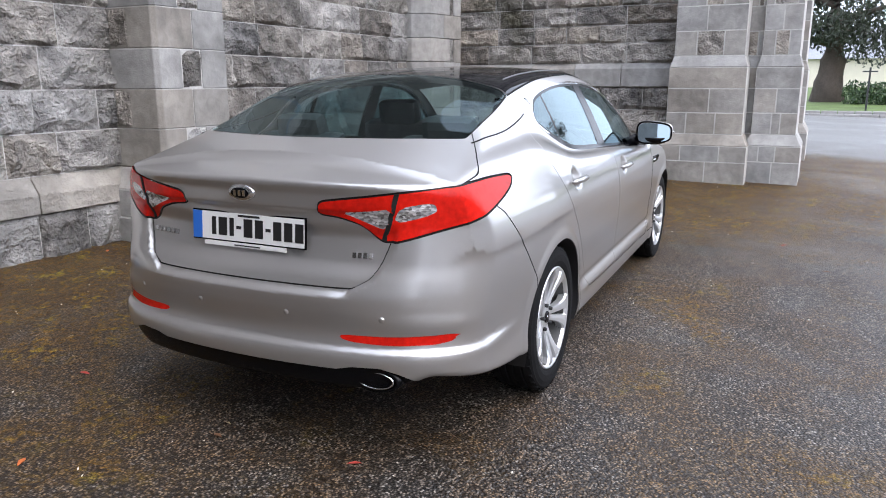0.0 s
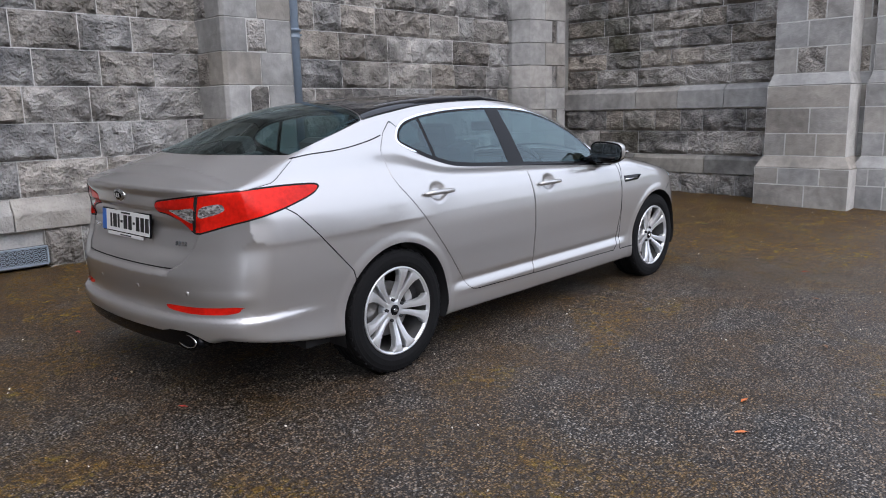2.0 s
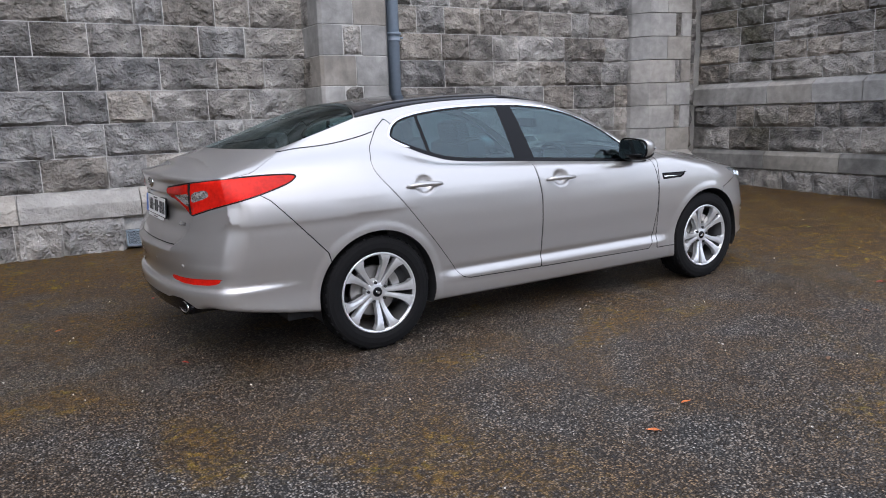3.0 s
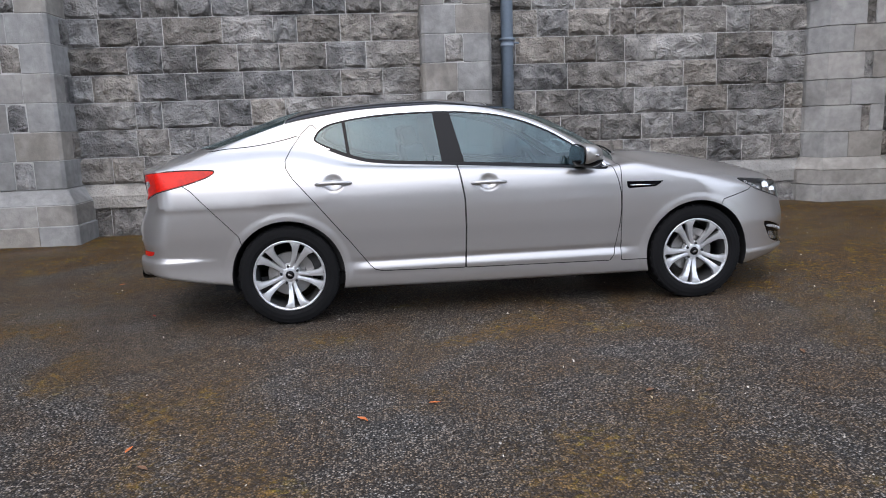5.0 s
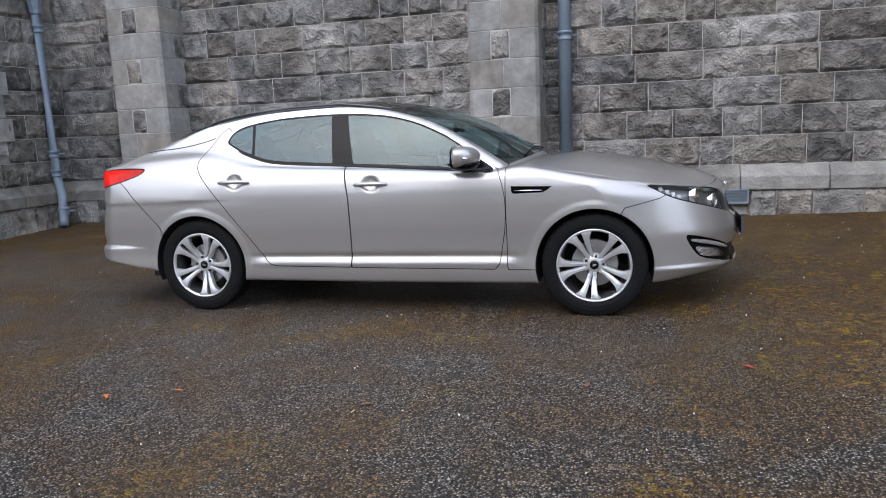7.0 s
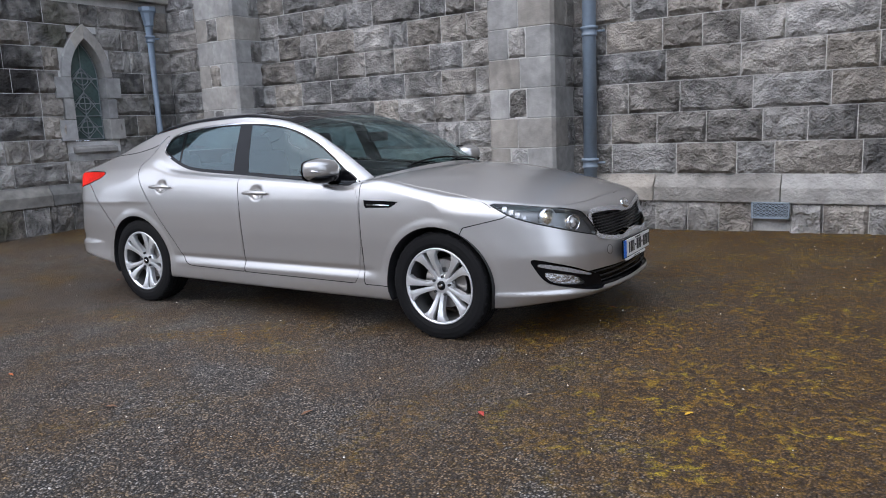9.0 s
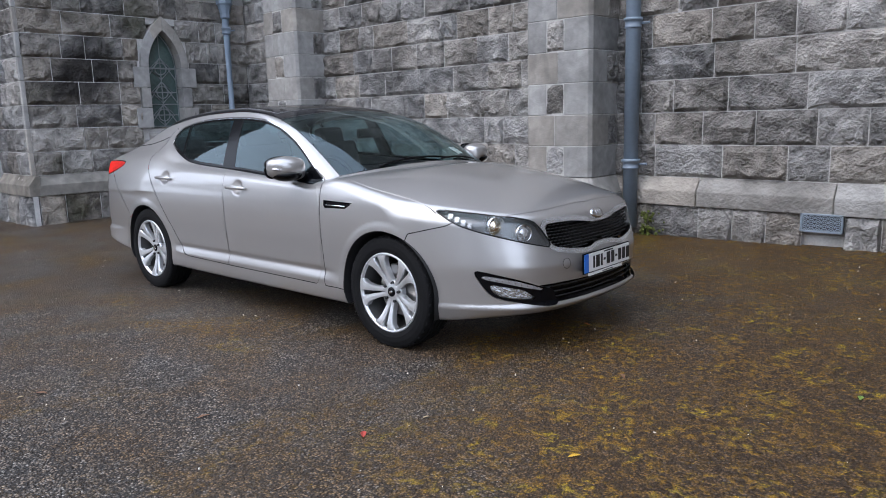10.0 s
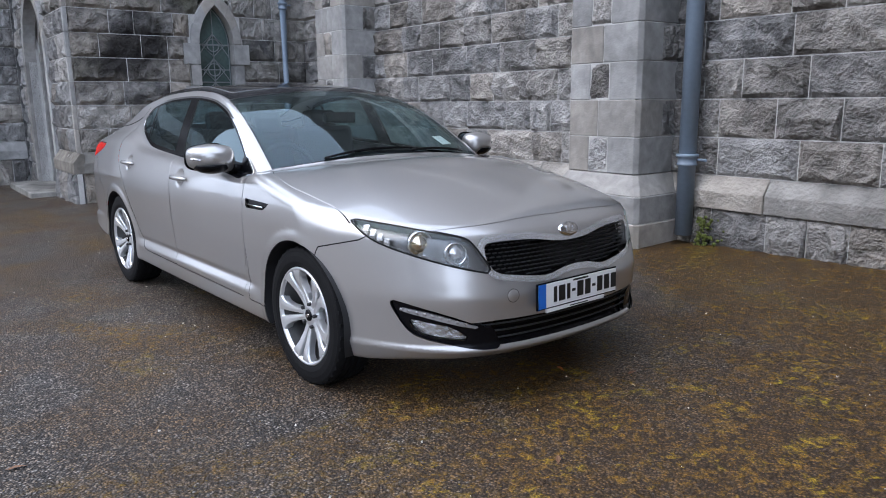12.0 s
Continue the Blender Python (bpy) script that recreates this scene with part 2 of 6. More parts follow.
M_ROCK = stone_material("rock_faced_limestone", (0.54, 0.525, 0.505), (0.15, 0.148, 0.147), bump=0.13, scale=7, stain=0.5)
M_DARK = stone_material("damp_limestone", (0.52, 0.49, 0.45), (0.115, 0.112, 0.110), moss=0.35, soot=(-6.3, 0.75, 2.05), bump=0.13, scale=7)
M_ASHLAR = stone_material("dressed_limestone", (0.44, 0.432, 0.415), (0.27, 0.266, 0.26), bump=0.008, scale=11, stain=0.35)
M_DAMPASH = stone_material("damp_dressed_limestone", (0.36, 0.35, 0.325), (0.16, 0.155, 0.145), bump=0.012, scale=8, stain=0.55)
M_PLINTH = stone_material("worn_plinth_limestone", (0.46, 0.45, 0.43), (0.24, 0.235, 0.225), bump=0.05, scale=5, stain=0.45)
M_MORTAR = material("mortar", (0.47, 0.46, 0.44), 0.9, grain=0.3, scale=60, bump=0.004)
M_ASPHALT = asphalt_material()


# ---- helpers for building ----
def mesh_object(name, bm, mat, parent=None, label="", smooth=False):
    me = bpy.data.meshes.new(name)
    bm.to_mesh(me)
    bm.free()
    me.materials.append(mat)
    if smooth:
        me.shade_smooth()
    ob = new(name, me)
    ob.parent = parent
    return tagged(ob, label)


def part(name, bm, mat, parent, label="", smooth=False):
    return mesh_object(name, bm, mat, parent, label, smooth)


def empty(name, m=None, **tags):
    ob = new(name)
    ob.empty_display_size = 0.1
    if m is not None:
        ob.matrix_world = m
    return tagged(ob, **tags)


def add_box(bm, lo, hi, bevel=0.0):
    r = bmesh.ops.create_cube(bm, size=1.0, matrix=Matrix.Translation([(a + b) / 2 for a, b in zip(lo, hi)]) @ Matrix.Diagonal([b - a for a, b in zip(lo, hi)] + [1]))
    if bevel:
        bmesh.ops.bevel(bm, geom=list({e for v in r["verts"] for e in v.link_edges}), offset=bevel, segments=2, affect="EDGES", profile=0.6)
    return r["verts"]


def add_prism(bm, outline, y0, y1, axes="xz"):
    """A plate with the given outline in the plane of two axes, from y0 to y1 along the third."""
    order = {"xz": lambda a, b, c: (a, c, b), "yz": lambda a, b, c: (c, a, b), "xy": lambda a, b, c: (a, b, c)}[axes]
    front = [bm.verts.new(order(a, b, y0)) for a, b in outline]
    back = [bm.verts.new(order(a, b, y1)) for a, b in outline]
    bm.faces.new(front), bm.faces.new(back[::-1])
    for i in range(len(front)):
        j = (i + 1) % len(front)
        bm.faces.new((front[i], front[j], back[j], back[i]))
    bmesh.ops.recalc_face_normals(bm, faces=bm.faces[:])


def add_tube(bm, points, radius, sides=10, closed=False):
    """A round bar along the points; radius may be a number or one per point."""
    pts = [Vector(p) for p in points]
    rads = radius if isinstance(radius, (list, tuple)) else [radius] * len(pts)
    rings = []
    for i, p in enumerate(pts):
        a = pts[i - 1] if (i or closed) else p
        b = pts[(i + 1) % len(pts)] if (i < len(pts) - 1 or closed) else p
        q = (b - a).to_track_quat("Z", "Y")
        rings.append([bm.verts.new(p + q @ Vector((rads[i] * math.cos(6.28318 * k / sides), rads[i] * math.sin(6.28318 * k / sides), 0))) for k in range(sides)])
    for i in range(len(rings) if closed else len(rings) - 1):
        a, b = rings[i], rings[(i + 1) % len(rings)]
        for k in range(sides):
            bm.faces.new((a[k], a[(k + 1) % sides], b[(k + 1) % sides], b[k]))
    if not closed:
        bm.faces.new(rings[0][::-1]), bm.faces.new(rings[-1])


def add_lathe(bm, profile, sides=48, m=Matrix()):
    """Turns (radius, height) pairs round the z axis of m."""
    rings = [[bm.verts.new(m @ Vector((r * math.cos(6.283185 * k / sides), r * math.sin(6.283185 * k / sides), h))) for k in range(sides)] for r, h in profile]
    for a, b in zip(rings, rings[1:]):
        for k in range(sides):
            bm.faces.new((a[k], a[(k + 1) % sides], b[(k + 1) % sides], b[k]))
    return rings


def smoothstep(v, a, b):
    v = np.clip((v - a) / (b - a), 0, 1)
    return v * v * (3 - 2 * v)


def curve(x, xs, ys):
    """A smooth curve through the knots (monotone cubic), flat beyond its ends."""
    x, xs, ys = np.asarray(x, float), np.asarray(xs, float), np.asarray(ys, float)
    h, d = np.diff(xs), np.diff(ys) / np.diff(xs)
    s = np.zeros(len(xs))
    s[0], s[-1] = d[0], d[-1]
    for i in range(1, len(xs) - 1):
        if d[i - 1] * d[i] > 0:
            w1, w2 = 2 * h[i] + h[i - 1], h[i] + 2 * h[i - 1]
            s[i] = (w1 + w2) / (w1 / d[i - 1] + w2 / d[i])
    x = np.clip(x, xs[0], xs[-1])
    i = np.clip(np.searchsorted(xs, x) - 1, 0, len(xs) - 2)
    t = (x - xs[i]) / h[i]
    return ((1 + 2 * t) * (1 - t) ** 2 * ys[i] + t * (1 - t) ** 2 * h[i] * s[i] + t * t * (3 - 2 * t) * ys[i + 1] + t * t * (t - 1) * h[i] * s[i + 1])


def ground_height(x, y):
    """The tarmac falls gently from the walls and rises ahead of the car."""
    x, y = np.asarray(x, float), np.asarray(y, float)
    xx, yy = np.clip(x, -9, 12), np.clip(y, -9, 6)
    dip = 0.015 * np.exp(-((xx - 1.4) / 0.7) ** 2 - (yy / 1.3) ** 2)
    return 0.010 * xx + 0.018 * yy + 0.0018 * np.clip(np.abs(xx), 0, 6) ** 2 + 0.02 * smoothstep(yy, 1.2, 3.4) - dip

# ---- car ----
CAR = pose(-0.026, 0.14, -0.010, 0, -0.3, 1.70)
car = empty("car", CAR, label="silver four-door saloon car parked on damp tarmac beside a church", category="car")
M_PAINT = material("silver_paint", (0.430, 0.415, 0.401), 0.29, 0.70, coat=1.0, coat_ior=1.5)
M_PAINT.node_tree.nodes["Principled BSDF"].inputs["Coat Roughness"].default_value = 0.06
M_BLACK = material("black_trim", (0.004, 0.004, 0.005), 0.13, spec=0.15)
M_GRILLERIM = material("satin_chrome", (0.66, 0.66, 0.67), 0.26, 0.75)
M_GAP = material("shut_line", (0.008, 0.008, 0.008), 0.9)
M_CHROME = material("chrome", (0.75, 0.75, 0.76), 0.08, 1.0)
M_GLASS = pane_material("tinted_window", (0.26, 0.41, 0.45), facing=0.075)
M_REARGLASS = pane_material("tinted_rear_window", (0.52, 0.64, 0.64), facing=0.02, power_of=6.0)
M_SCREEN = pane_material("windscreen_glass", (0.74, 0.84, 0.83), facing=0.06)
M_ROOFGLASS = material("black_roof_glass", (0.004, 0.004, 0.006), 0.04, spec=0.4)
M_RED = material("red_lens", (0.56, 0.012, 0.006), 0.2, spec=0.12, coat=0.15, grain=0.45, scale=55)
M_CLEARLENS = material("frosted_clear_lens", (0.62, 0.62, 0.64), 0.18, 0.6, coat=0.8)
def facet(m, stretch, scale):
    """Turns a lens into rows of small bright and dark facets."""
    n, l = m.node_tree.nodes, m.node_tree.links
    tc, mp, vo, bw, mx, bu = (n.new("ShaderNode" + k) for k in ("TexCoord", "Mapping", "TexVoronoi", "SeparateColor", "Mix", "Bump"))
    mp.inputs["Scale"].default_value = stretch
    vo.inputs["Scale"].default_value = scale
    mx.data_type, mx.inputs["A"].default_value, mx.inputs["B"].default_value = "RGBA", (0.16, 0.15, 0.15, 1), (0.95, 0.95, 0.96, 1)
    bu.inputs["Strength"].default_value, bu.inputs["Distance"].default_value = 0.5, 0.004
    l.new(tc.outputs["Object"], mp.inputs["Vector"]), l.new(mp.outputs["Vector"], vo.inputs["Vector"])
    l.new(vo.outputs["Color"], bw.inputs["Color"]), l.new(bw.outputs["Red"], mx.inputs["Factor"])
    l.new(mx.outputs["Result"], n["Principled BSDF"].inputs["Base Color"])
    l.new(vo.outputs["Distance"], bu.inputs["Height"]), l.new(bu.outputs["Normal"], n["Principled BSDF"].inputs["Normal"])


facet(M_CLEARLENS, (1.0, 1.0, 2.2), 70)
M_RUBBER = material("tyre_rubber", (0.006, 0.006, 0.0065), 0.75, spec=0.15, grain=0.25, scale=70, bump=0.001)
M_ALLOY = material("silver_alloy", (0.70, 0.71, 0.72), 0.28, 0.7, coat=0.6)
# rim barrel in dark grey: the shade behind the spokes is in its colour
M_BARREL = material("shade_grey_rim_barrel", (0.10, 0.10, 0.10), 0.45, 0.6, grain=0.25, scale=50)
M_PLASTIC = material("dark_grey_plastic", (0.014, 0.014, 0.015), 0.6, grain=0.15, scale=90)
M_STEEL = material("brake_steel", (0.33, 0.32, 0.31), 0.4, 0.9, grain=0.2, scale=60)
M_SEAT = material("dark_seat_leather", (0.045, 0.044, 0.044), 0.55, grain=0.2, scale=60, bump=0.002)
M_HEADLINER = material("grey_headliner", (0.26, 0.255, 0.245), 0.9, grain=0.1, scale=90)
M_MIRROR = material("mirror_glass", (0.24, 0.29, 0.32), 0.01, 1.0)
M_HOUSING = material("lamp_housing", (0.15, 0.15, 0.15), 0.28, 0.6)
M_LAMPGLASS = pane_material("clear_lamp_cover", (0.95, 0.95, 0.95), facing=0.035)
M_STRIP = material("lamp_strip", (0.34, 0.34, 0.35), 0.25, 0.4, coat=0.6)
M_BOWL = material("lamp_bowl", (0.55, 0.55, 0.56), 0.22, 0.8, grain=0.8, scale=28, bump=0.02)
WHEEL_X, HUB_Z = 1.3975, 0.323
HANDLES = ((-1.075, 0.915), (-0.055, 0.876))


def soft_max(a, b, r):
    h = np.clip(0.5 + 0.5 * (a - b) / r, 0, 1)
    return b + (a - b) * h + r * h * (1 - h)


def soft_min(a, b, r):
    return -soft_max(-a, -b, r)


def low_top(x, y):
    """Height of bonnet, belt and boot lid."""
    c = curve(x, [-2.6, -2.40, -2.33, -2.2, -2.05, -1.8, -1.3, -0.9, 0, 0.75, 1.0, 1.2, 1.53, 1.96, 2.18, 2.33, 2.5], [0.95, 1.045, 1.062, 1.085, 1.108, 1.13, 1.10, 1.035, 0.99, 0.955, 1.00, 1.01, 0.975, 0.885, 0.815, 0.735, 0.58])
    fall = curve(x, [-2.5, -1.9, -1.2, 0.8, 1.3, 2.0, 2.4], [0.10, 0.10, 0.02, 0.02, 0.15, 0.20, 0.16])
    return c - fall * np.abs(y) ** 2.2


def side_width(x, z):
    """Half the width of the lower body: shoulder, hollow flank, strip along the doors, tucked-in sill."""
    flank = curve(z, [0.12, 0.17, 0.23, 0.30, 0.40, 0.5, 0.62, 0.72, 0.80, 0.88, 0.95, 1.02, 1.12], [0.80, 0.855, 0.882, 0.890, 0.886, 0.892, 0.902, 0.904, 0.900, 0.888, 0.866, 0.832, 0.77])
    doors = smoothstep(x, -1.05, -0.85) * (1 - smoothstep(x, 0.80, 1.0))
    flank = flank + doors * (-0.008 * np.exp(-((z - 0.392) / 0.020) ** 2) + 0.006 * np.exp(-((z - 0.338) / 0.022) ** 2))
    plan = curve(x, [-2.5, -2.3, -2.0, -1.7, -1.3, -0.8, 0.5, 1.0, 1.4, 1.7, 1.95, 2.15, 2.4], [0.105, 0.066, 0.030, 0.012, 0.0, 0.0, 0.0, 0.0, 0.0, 0.010, 0.035, 0.075, 0.16])
    for hub in (-WHEEL_X, WHEEL_X):
        r = np.hypot(x - hub, z - HUB_Z)
        plan = plan - 0.006 * (1 - smoothstep(r, 0.380, 0.425))
    for hx, hz in HANDLES:
        plan = plan + 0.022 * np.exp(-(((x - hx) / 0.052) ** 2 + ((z - hz - 0.004) / 0.043) ** 2) ** 2)
    # the lower lip of the rear bumper runs round the corner
    lip = 0.018 * (1 - smoothstep(z, 0.440, 0.475)) * (1 - smoothstep(x, -2.15, -1.80))
    return flank - plan + lip


def nose(y, z):
    c = curve(z, [0.1, 0.18, 0.225, 0.262, 0.288, 0.315, 0.42, 0.50, 0.56, 0.62, 0.70, 0.76, 0.82, 0.95], [2.15, 2.22, 2.262, 2.304, 2.328, 2.314, 2.318, 2.323, 2.312, 2.296, 2.274, 2.252, 2.18, 1.95])
    return c - 0.20 * y ** 2 - 0.95 * np.abs(y) ** 5


def tail(y, z):
    c = curve(z, [0.15, 0.22, 0.30, 0.36, 0.425, 0.445, 0.470, 0.50, 0.60, 0.64, 0.70, 0.765, 0.90, 0.926, 0.944, 0.99, 1.02, 1.05, 1.12], [-2.36, -2.42, -2.455, -2.472, -2.478, -2.474, -2.450, -2.446, -2.466, -2.470, -2.452, -2.414, -2.390, -2.391, -2.402, -2.404, -2.414, -2.420, -2.36])
    plain = curve(z, [0.30, 0.50, 0.58, 0.645, 0.755, 0.88], [-2.455, -2.446, -2.445, -2.438, -2.415, -2.392])
    k = 0.97 * smoothstep(np.abs(y), 0.34, 0.78) * smoothstep(z, 0.52, 0.60)
    edge = curve(z, [0.62, 0.672, 0.71, 0.83, 0.90, 1.0], [0.40, 0.445, 0.505, 0.56, 0.58, 0.615])
    sunk = 0.022 * smoothstep(z, 0.640, 0.668) * (1 - smoothstep(z, 0.84, 0.90)) * (1 - smoothstep(np.abs(y) - edge, 0.0, 0.028))
    return c + (plain - c) * k + sunk + 0.16 * y ** 2 + 0.36 * np.abs(y) ** 6


def roof(x, y):
    """Height of windscreen, roof and rear window."""
    front = np.clip(x + 0.30 * y ** 2, -0.35, 3)
    rear = np.clip(x - 0.20 * y ** 2, -3, -0.35)
    s = np.where(x > -0.35 - 0.1, front, rear)
    s = np.where((x <= -0.35) & (x - 0.20 * y ** 2 <= -0.35), rear, np.where(x > -0.35, front, s))
    c = curve(s, [-2.6, -2.125, -1.775, -1.545, -1.315, -1.045, -0.69, -0.35, 0.01, 0.227, 0.444, 0.66, 0.877, 1.05, 1.4], [0.91, 1.12, 1.250, 1.335, 1.398, 1.431, 1.450, 1.453, 1.418, 1.372, 1.306, 1.207, 1.088, 0.985, 0.77])
    return c - 0.085 * y ** 2


def cabin_width(x, z):
    w = curve(z, [0.8, 0.95, 1.05, 1.15, 1.25, 1.35, 1.42, 1.5], [0.855, 0.82, 0.783, 0.742, 0.695, 0.642, 0.60, 0.545])
    plan = curve(x, [-2.4, -2.0, -1.6, -1.2, -0.8, 0.0, 0.4, 0.8, 1.2], [0.13, 0.082, 0.048, 0.022, 0.005, 0.0, 0.012, 0.035, 0.08])
    haunch = 0.034 * smoothstep(-x, 0.9, 1.5) * (1 - smoothstep(z, 0.98, 1.24))
    return w - plan + haunch


def body_field(x, y, z):
    """Below zero inside the painted shell (y is the distance from the middle plane)."""
    low = soft_max(z - low_top(x, y), y - side_width(x, z), 0.045)
    low = soft_max(low, x - nose(y, z), 0.035 + 0.04 * smoothstep(y, 0.6, 0.8))
    low = soft_max(low, tail(y, z) - x, 0.030 - 0.012 * smoothstep(z, 0.85, 0.98) + 0.022 * smoothstep(y, 0.50, 0.75))
    side = curve(x, [-2.5, -2.2, -1.85, -1.0, 1.0, 1.75, 2.05, 2.4], [0.400, 0.345, 0.285, 0.215, 0.203, 0.205, 0.235, 0.255])
    middle = 1 - smoothstep(y, 0.56, 0.74)
    sill = side + (np.minimum(side, 0.295) - side) * middle
    low = soft_max(low, sill - z, 0.026)
    top = soft_max(z - roof(x, y), y - cabin_width(x, z), 0.034)
    top = np.maximum(np.maximum(top, 0.85 - z), -2.16 - x)
    return soft_min(low, top, 0.02 + 0.085 * smoothstep(-x, 0.8, 1.5))


def shell(field, lo, hi, step):
    """Triangles of the surface field = 0, by surface nets, with each corner drawn onto the surface."""
    ax = [np.arange(a, b + step, step) for a, b in zip(lo, hi)]
    X, Y, Z = np.meshgrid(*ax, indexing="ij")
    v = field(X, Y, Z)
    s = v < 0
    n = [len(a) for a in ax]
    c = sum(s[i:n[0] - 1 + i, j:n[1] - 1 + j, k:n[2] - 1 + k].astype(int) for i in (0, 1) for j in (0, 1) for k in (0, 1))
    on = (c > 0) & (c < 8)
    ids = -np.ones(on.shape, int)
    ids[on] = np.arange(on.sum())
    I, J, K = np.nonzero(on)
    acc, cnt = np.zeros((len(I), 3)), np.zeros(len(I))
    corners = [(i, j, k) for i in (0, 1) for j in (0, 1) for k in (0, 1)]
    for a in corners:
        for b in corners:
            if sum(b) - sum(a) == 1 and all(q >= p for p, q in zip(a, b)):
                va, vb = v[I + a[0], J + a[1], K + a[2]], v[I + b[0], J + b[1], K + b[2]]
                hit = (va < 0) != (vb < 0)
                t = np.where(hit, va / np.where(va == vb, 1, va - vb), 0)
                p = np.array(a)[None] + t[:, None] * (np.array(b) - np.array(a))[None]
                acc += p * hit[:, None]
                cnt += hit
    pts = np.array(lo) + (np.stack([I, J, K], 1) + acc / cnt[:, None]) * step
    quads = []
    for d in range(3):
        e1, e2 = [q for q in range(3) if q != d]
        a = s[tuple(slice(0, -1) if q == d else slice(1, -1) for q in range(3))]
        b = s[tuple(slice(1, None) if q == d else slice(1, -1) for q in range(3))]
        P = np.argwhere(a != b)
        inside = a[a != b]
        P = P + np.array([0 if q == d else 1 for q in range(3)])
        o1, o2 = np.eye(3, dtype=int)[e1], np.eye(3, dtype=int)[e2]
        q = np.stack([ids[tuple((P - o1 - o2).T)], ids[tuple((P - o2).T)], ids[tuple(P.T)], ids[tuple((P - o1).T)]], 1)
        flip = inside if d != 1 else ~inside
        q = np.where(flip[:, None], q, q[:, ::-1])
        quads.append(q)
    quads = np.concatenate(quads)
    quads = quads[(quads >= 0).all(1)]
    for _ in range(3):
        g = gradient(field, pts)
        f = field(*pts.T)
        pts = pts - np.clip(f / (g ** 2).sum(1), -0.02, 0.02)[:, None] * g
    tris = np.concatenate([quads[:, [0, 1, 2]], quads[:, [0, 2, 3]]])
    return pts, tris


def gradient(field, p, e=1.5e-3):
    return np.stack([(field(*(p + d).T) - field(*(p - d).T)) / (2 * e) for d in np.eye(3) * e], 1)




# ---- panels cut out of the shell ----
def clip(mesh, d):
    """Splits a triangle mesh along d = 0; returns the part where d < 0 and the rest."""
    P, T = mesh
    if len(T) == 0:
        return mesh, mesh
    v = d(P[:, 0], P[:, 1], P[:, 2])
    neg = v < 0
    k = neg[T].sum(1)
    ins, outs, mixed = [T[k == 3]], [T[k == 0]], T[(k > 0) & (k < 3)]
    new_p, cache, n0 = [], {}, len(P)

    def cut(a, b):
        key = (a, b) if a < b else (b, a)
        if key not in cache:
            t = v[key[0]] / (v[key[0]] - v[key[1]])
            new_p.append(P[key[0]] * (1 - t) + P[key[1]] * t)
            cache[key] = n0 + len(new_p) - 1
        return cache[key]

    mi, mo = [], []
    for t in mixed:
        a, b, c = (int(q) for q in t)
        alone = int(neg[a]) + int(neg[b]) + int(neg[c]) == 1
        while neg[a] != alone or neg[b] == alone or neg[c] == alone:
            a, b, c = b, c, a
        ab, ac = cut(a, b), cut(a, c)
        one, two = [(a, ab, ac)], [(ab, b, c), (ab, c, ac)]
        mi += one if alone else two
        mo += two if alone else one
    Q = np.concatenate([P, np.array(new_p)]) if new_p else P
    ins.append(np.array(mi, int).reshape(-1, 3)), outs.append(np.array(mo, int).reshape(-1, 3))
    return (Q, np.concatenate(ins)), (Q, np.concatenate(outs))


def outline(poly, u, v):
    """Signed distance to a closed outline, negative inside."""
    poly = np.array(poly, float)
    d, inside = np.full(u.shape, 1e9), np.zeros(u.shape, bool)
    for (ax, ay), (bx, by) in zip(poly, np.roll(poly, -1, 0)):
        ex, ey = bx - ax, by - ay
        t = np.clip(((u - ax) * ex + (v - ay) * ey) / (ex * ex + ey * ey + 1e-12), 0, 1)
        d = np.minimum(d, np.hypot(u - ax - t * ex, v - ay - t * ey))
        if ey:
            inside ^= ((ay > v) != (by > v)) & (u < ex * (v - ay) / ey + ax)
    return np.where(inside, -d, d)


def rounded(poly, n=3):
    """Cuts the corners of an outline until it runs smoothly."""
    p = np.array(poly, float)
    for _ in range(n):
        q = np.roll(p, -1, 0)
        p = np.stack([0.8 * p + 0.2 * q, 0.2 * p + 0.8 * q], 1).reshape(-1, 2)
    return p


GAP = 0.0028
gaps = []


def cut_panel(rest, d, gap=GAP):
    """Takes the panel where d < 0 out of the rest, and leaves a shut line round it."""
    wide, rest = clip(rest, lambda x, y, z: d(x, y, z) - gap)
    panel, seam = clip(wide, lambda x, y, z: d(x, y, z) + gap)
    gaps.append(seam)
    return panel, rest


def pieces(mesh):
    """The connected pieces of a cut panel; specks are left out."""
    P, T = mesh
    if len(T) == 0:
        return []
    _, key = np.unique(np.round(P, 4), axis=0, return_inverse=True)
    key = key.reshape(-1)
    lab = np.arange(key.max() + 1)
    K = key[T]
    while True:
        low = lab[K].min(1)
        nxt = lab.copy()
        for c in range(3):
            np.minimum.at(nxt, K[:, c], low)
        nxt = nxt[nxt]
        if (nxt == lab).all():
            break
        lab = nxt
    part_of = lab[K[:, 0]]
    return [(P, T[part_of == v]) for v in np.unique(part_of) if (part_of == v).sum() > 12]


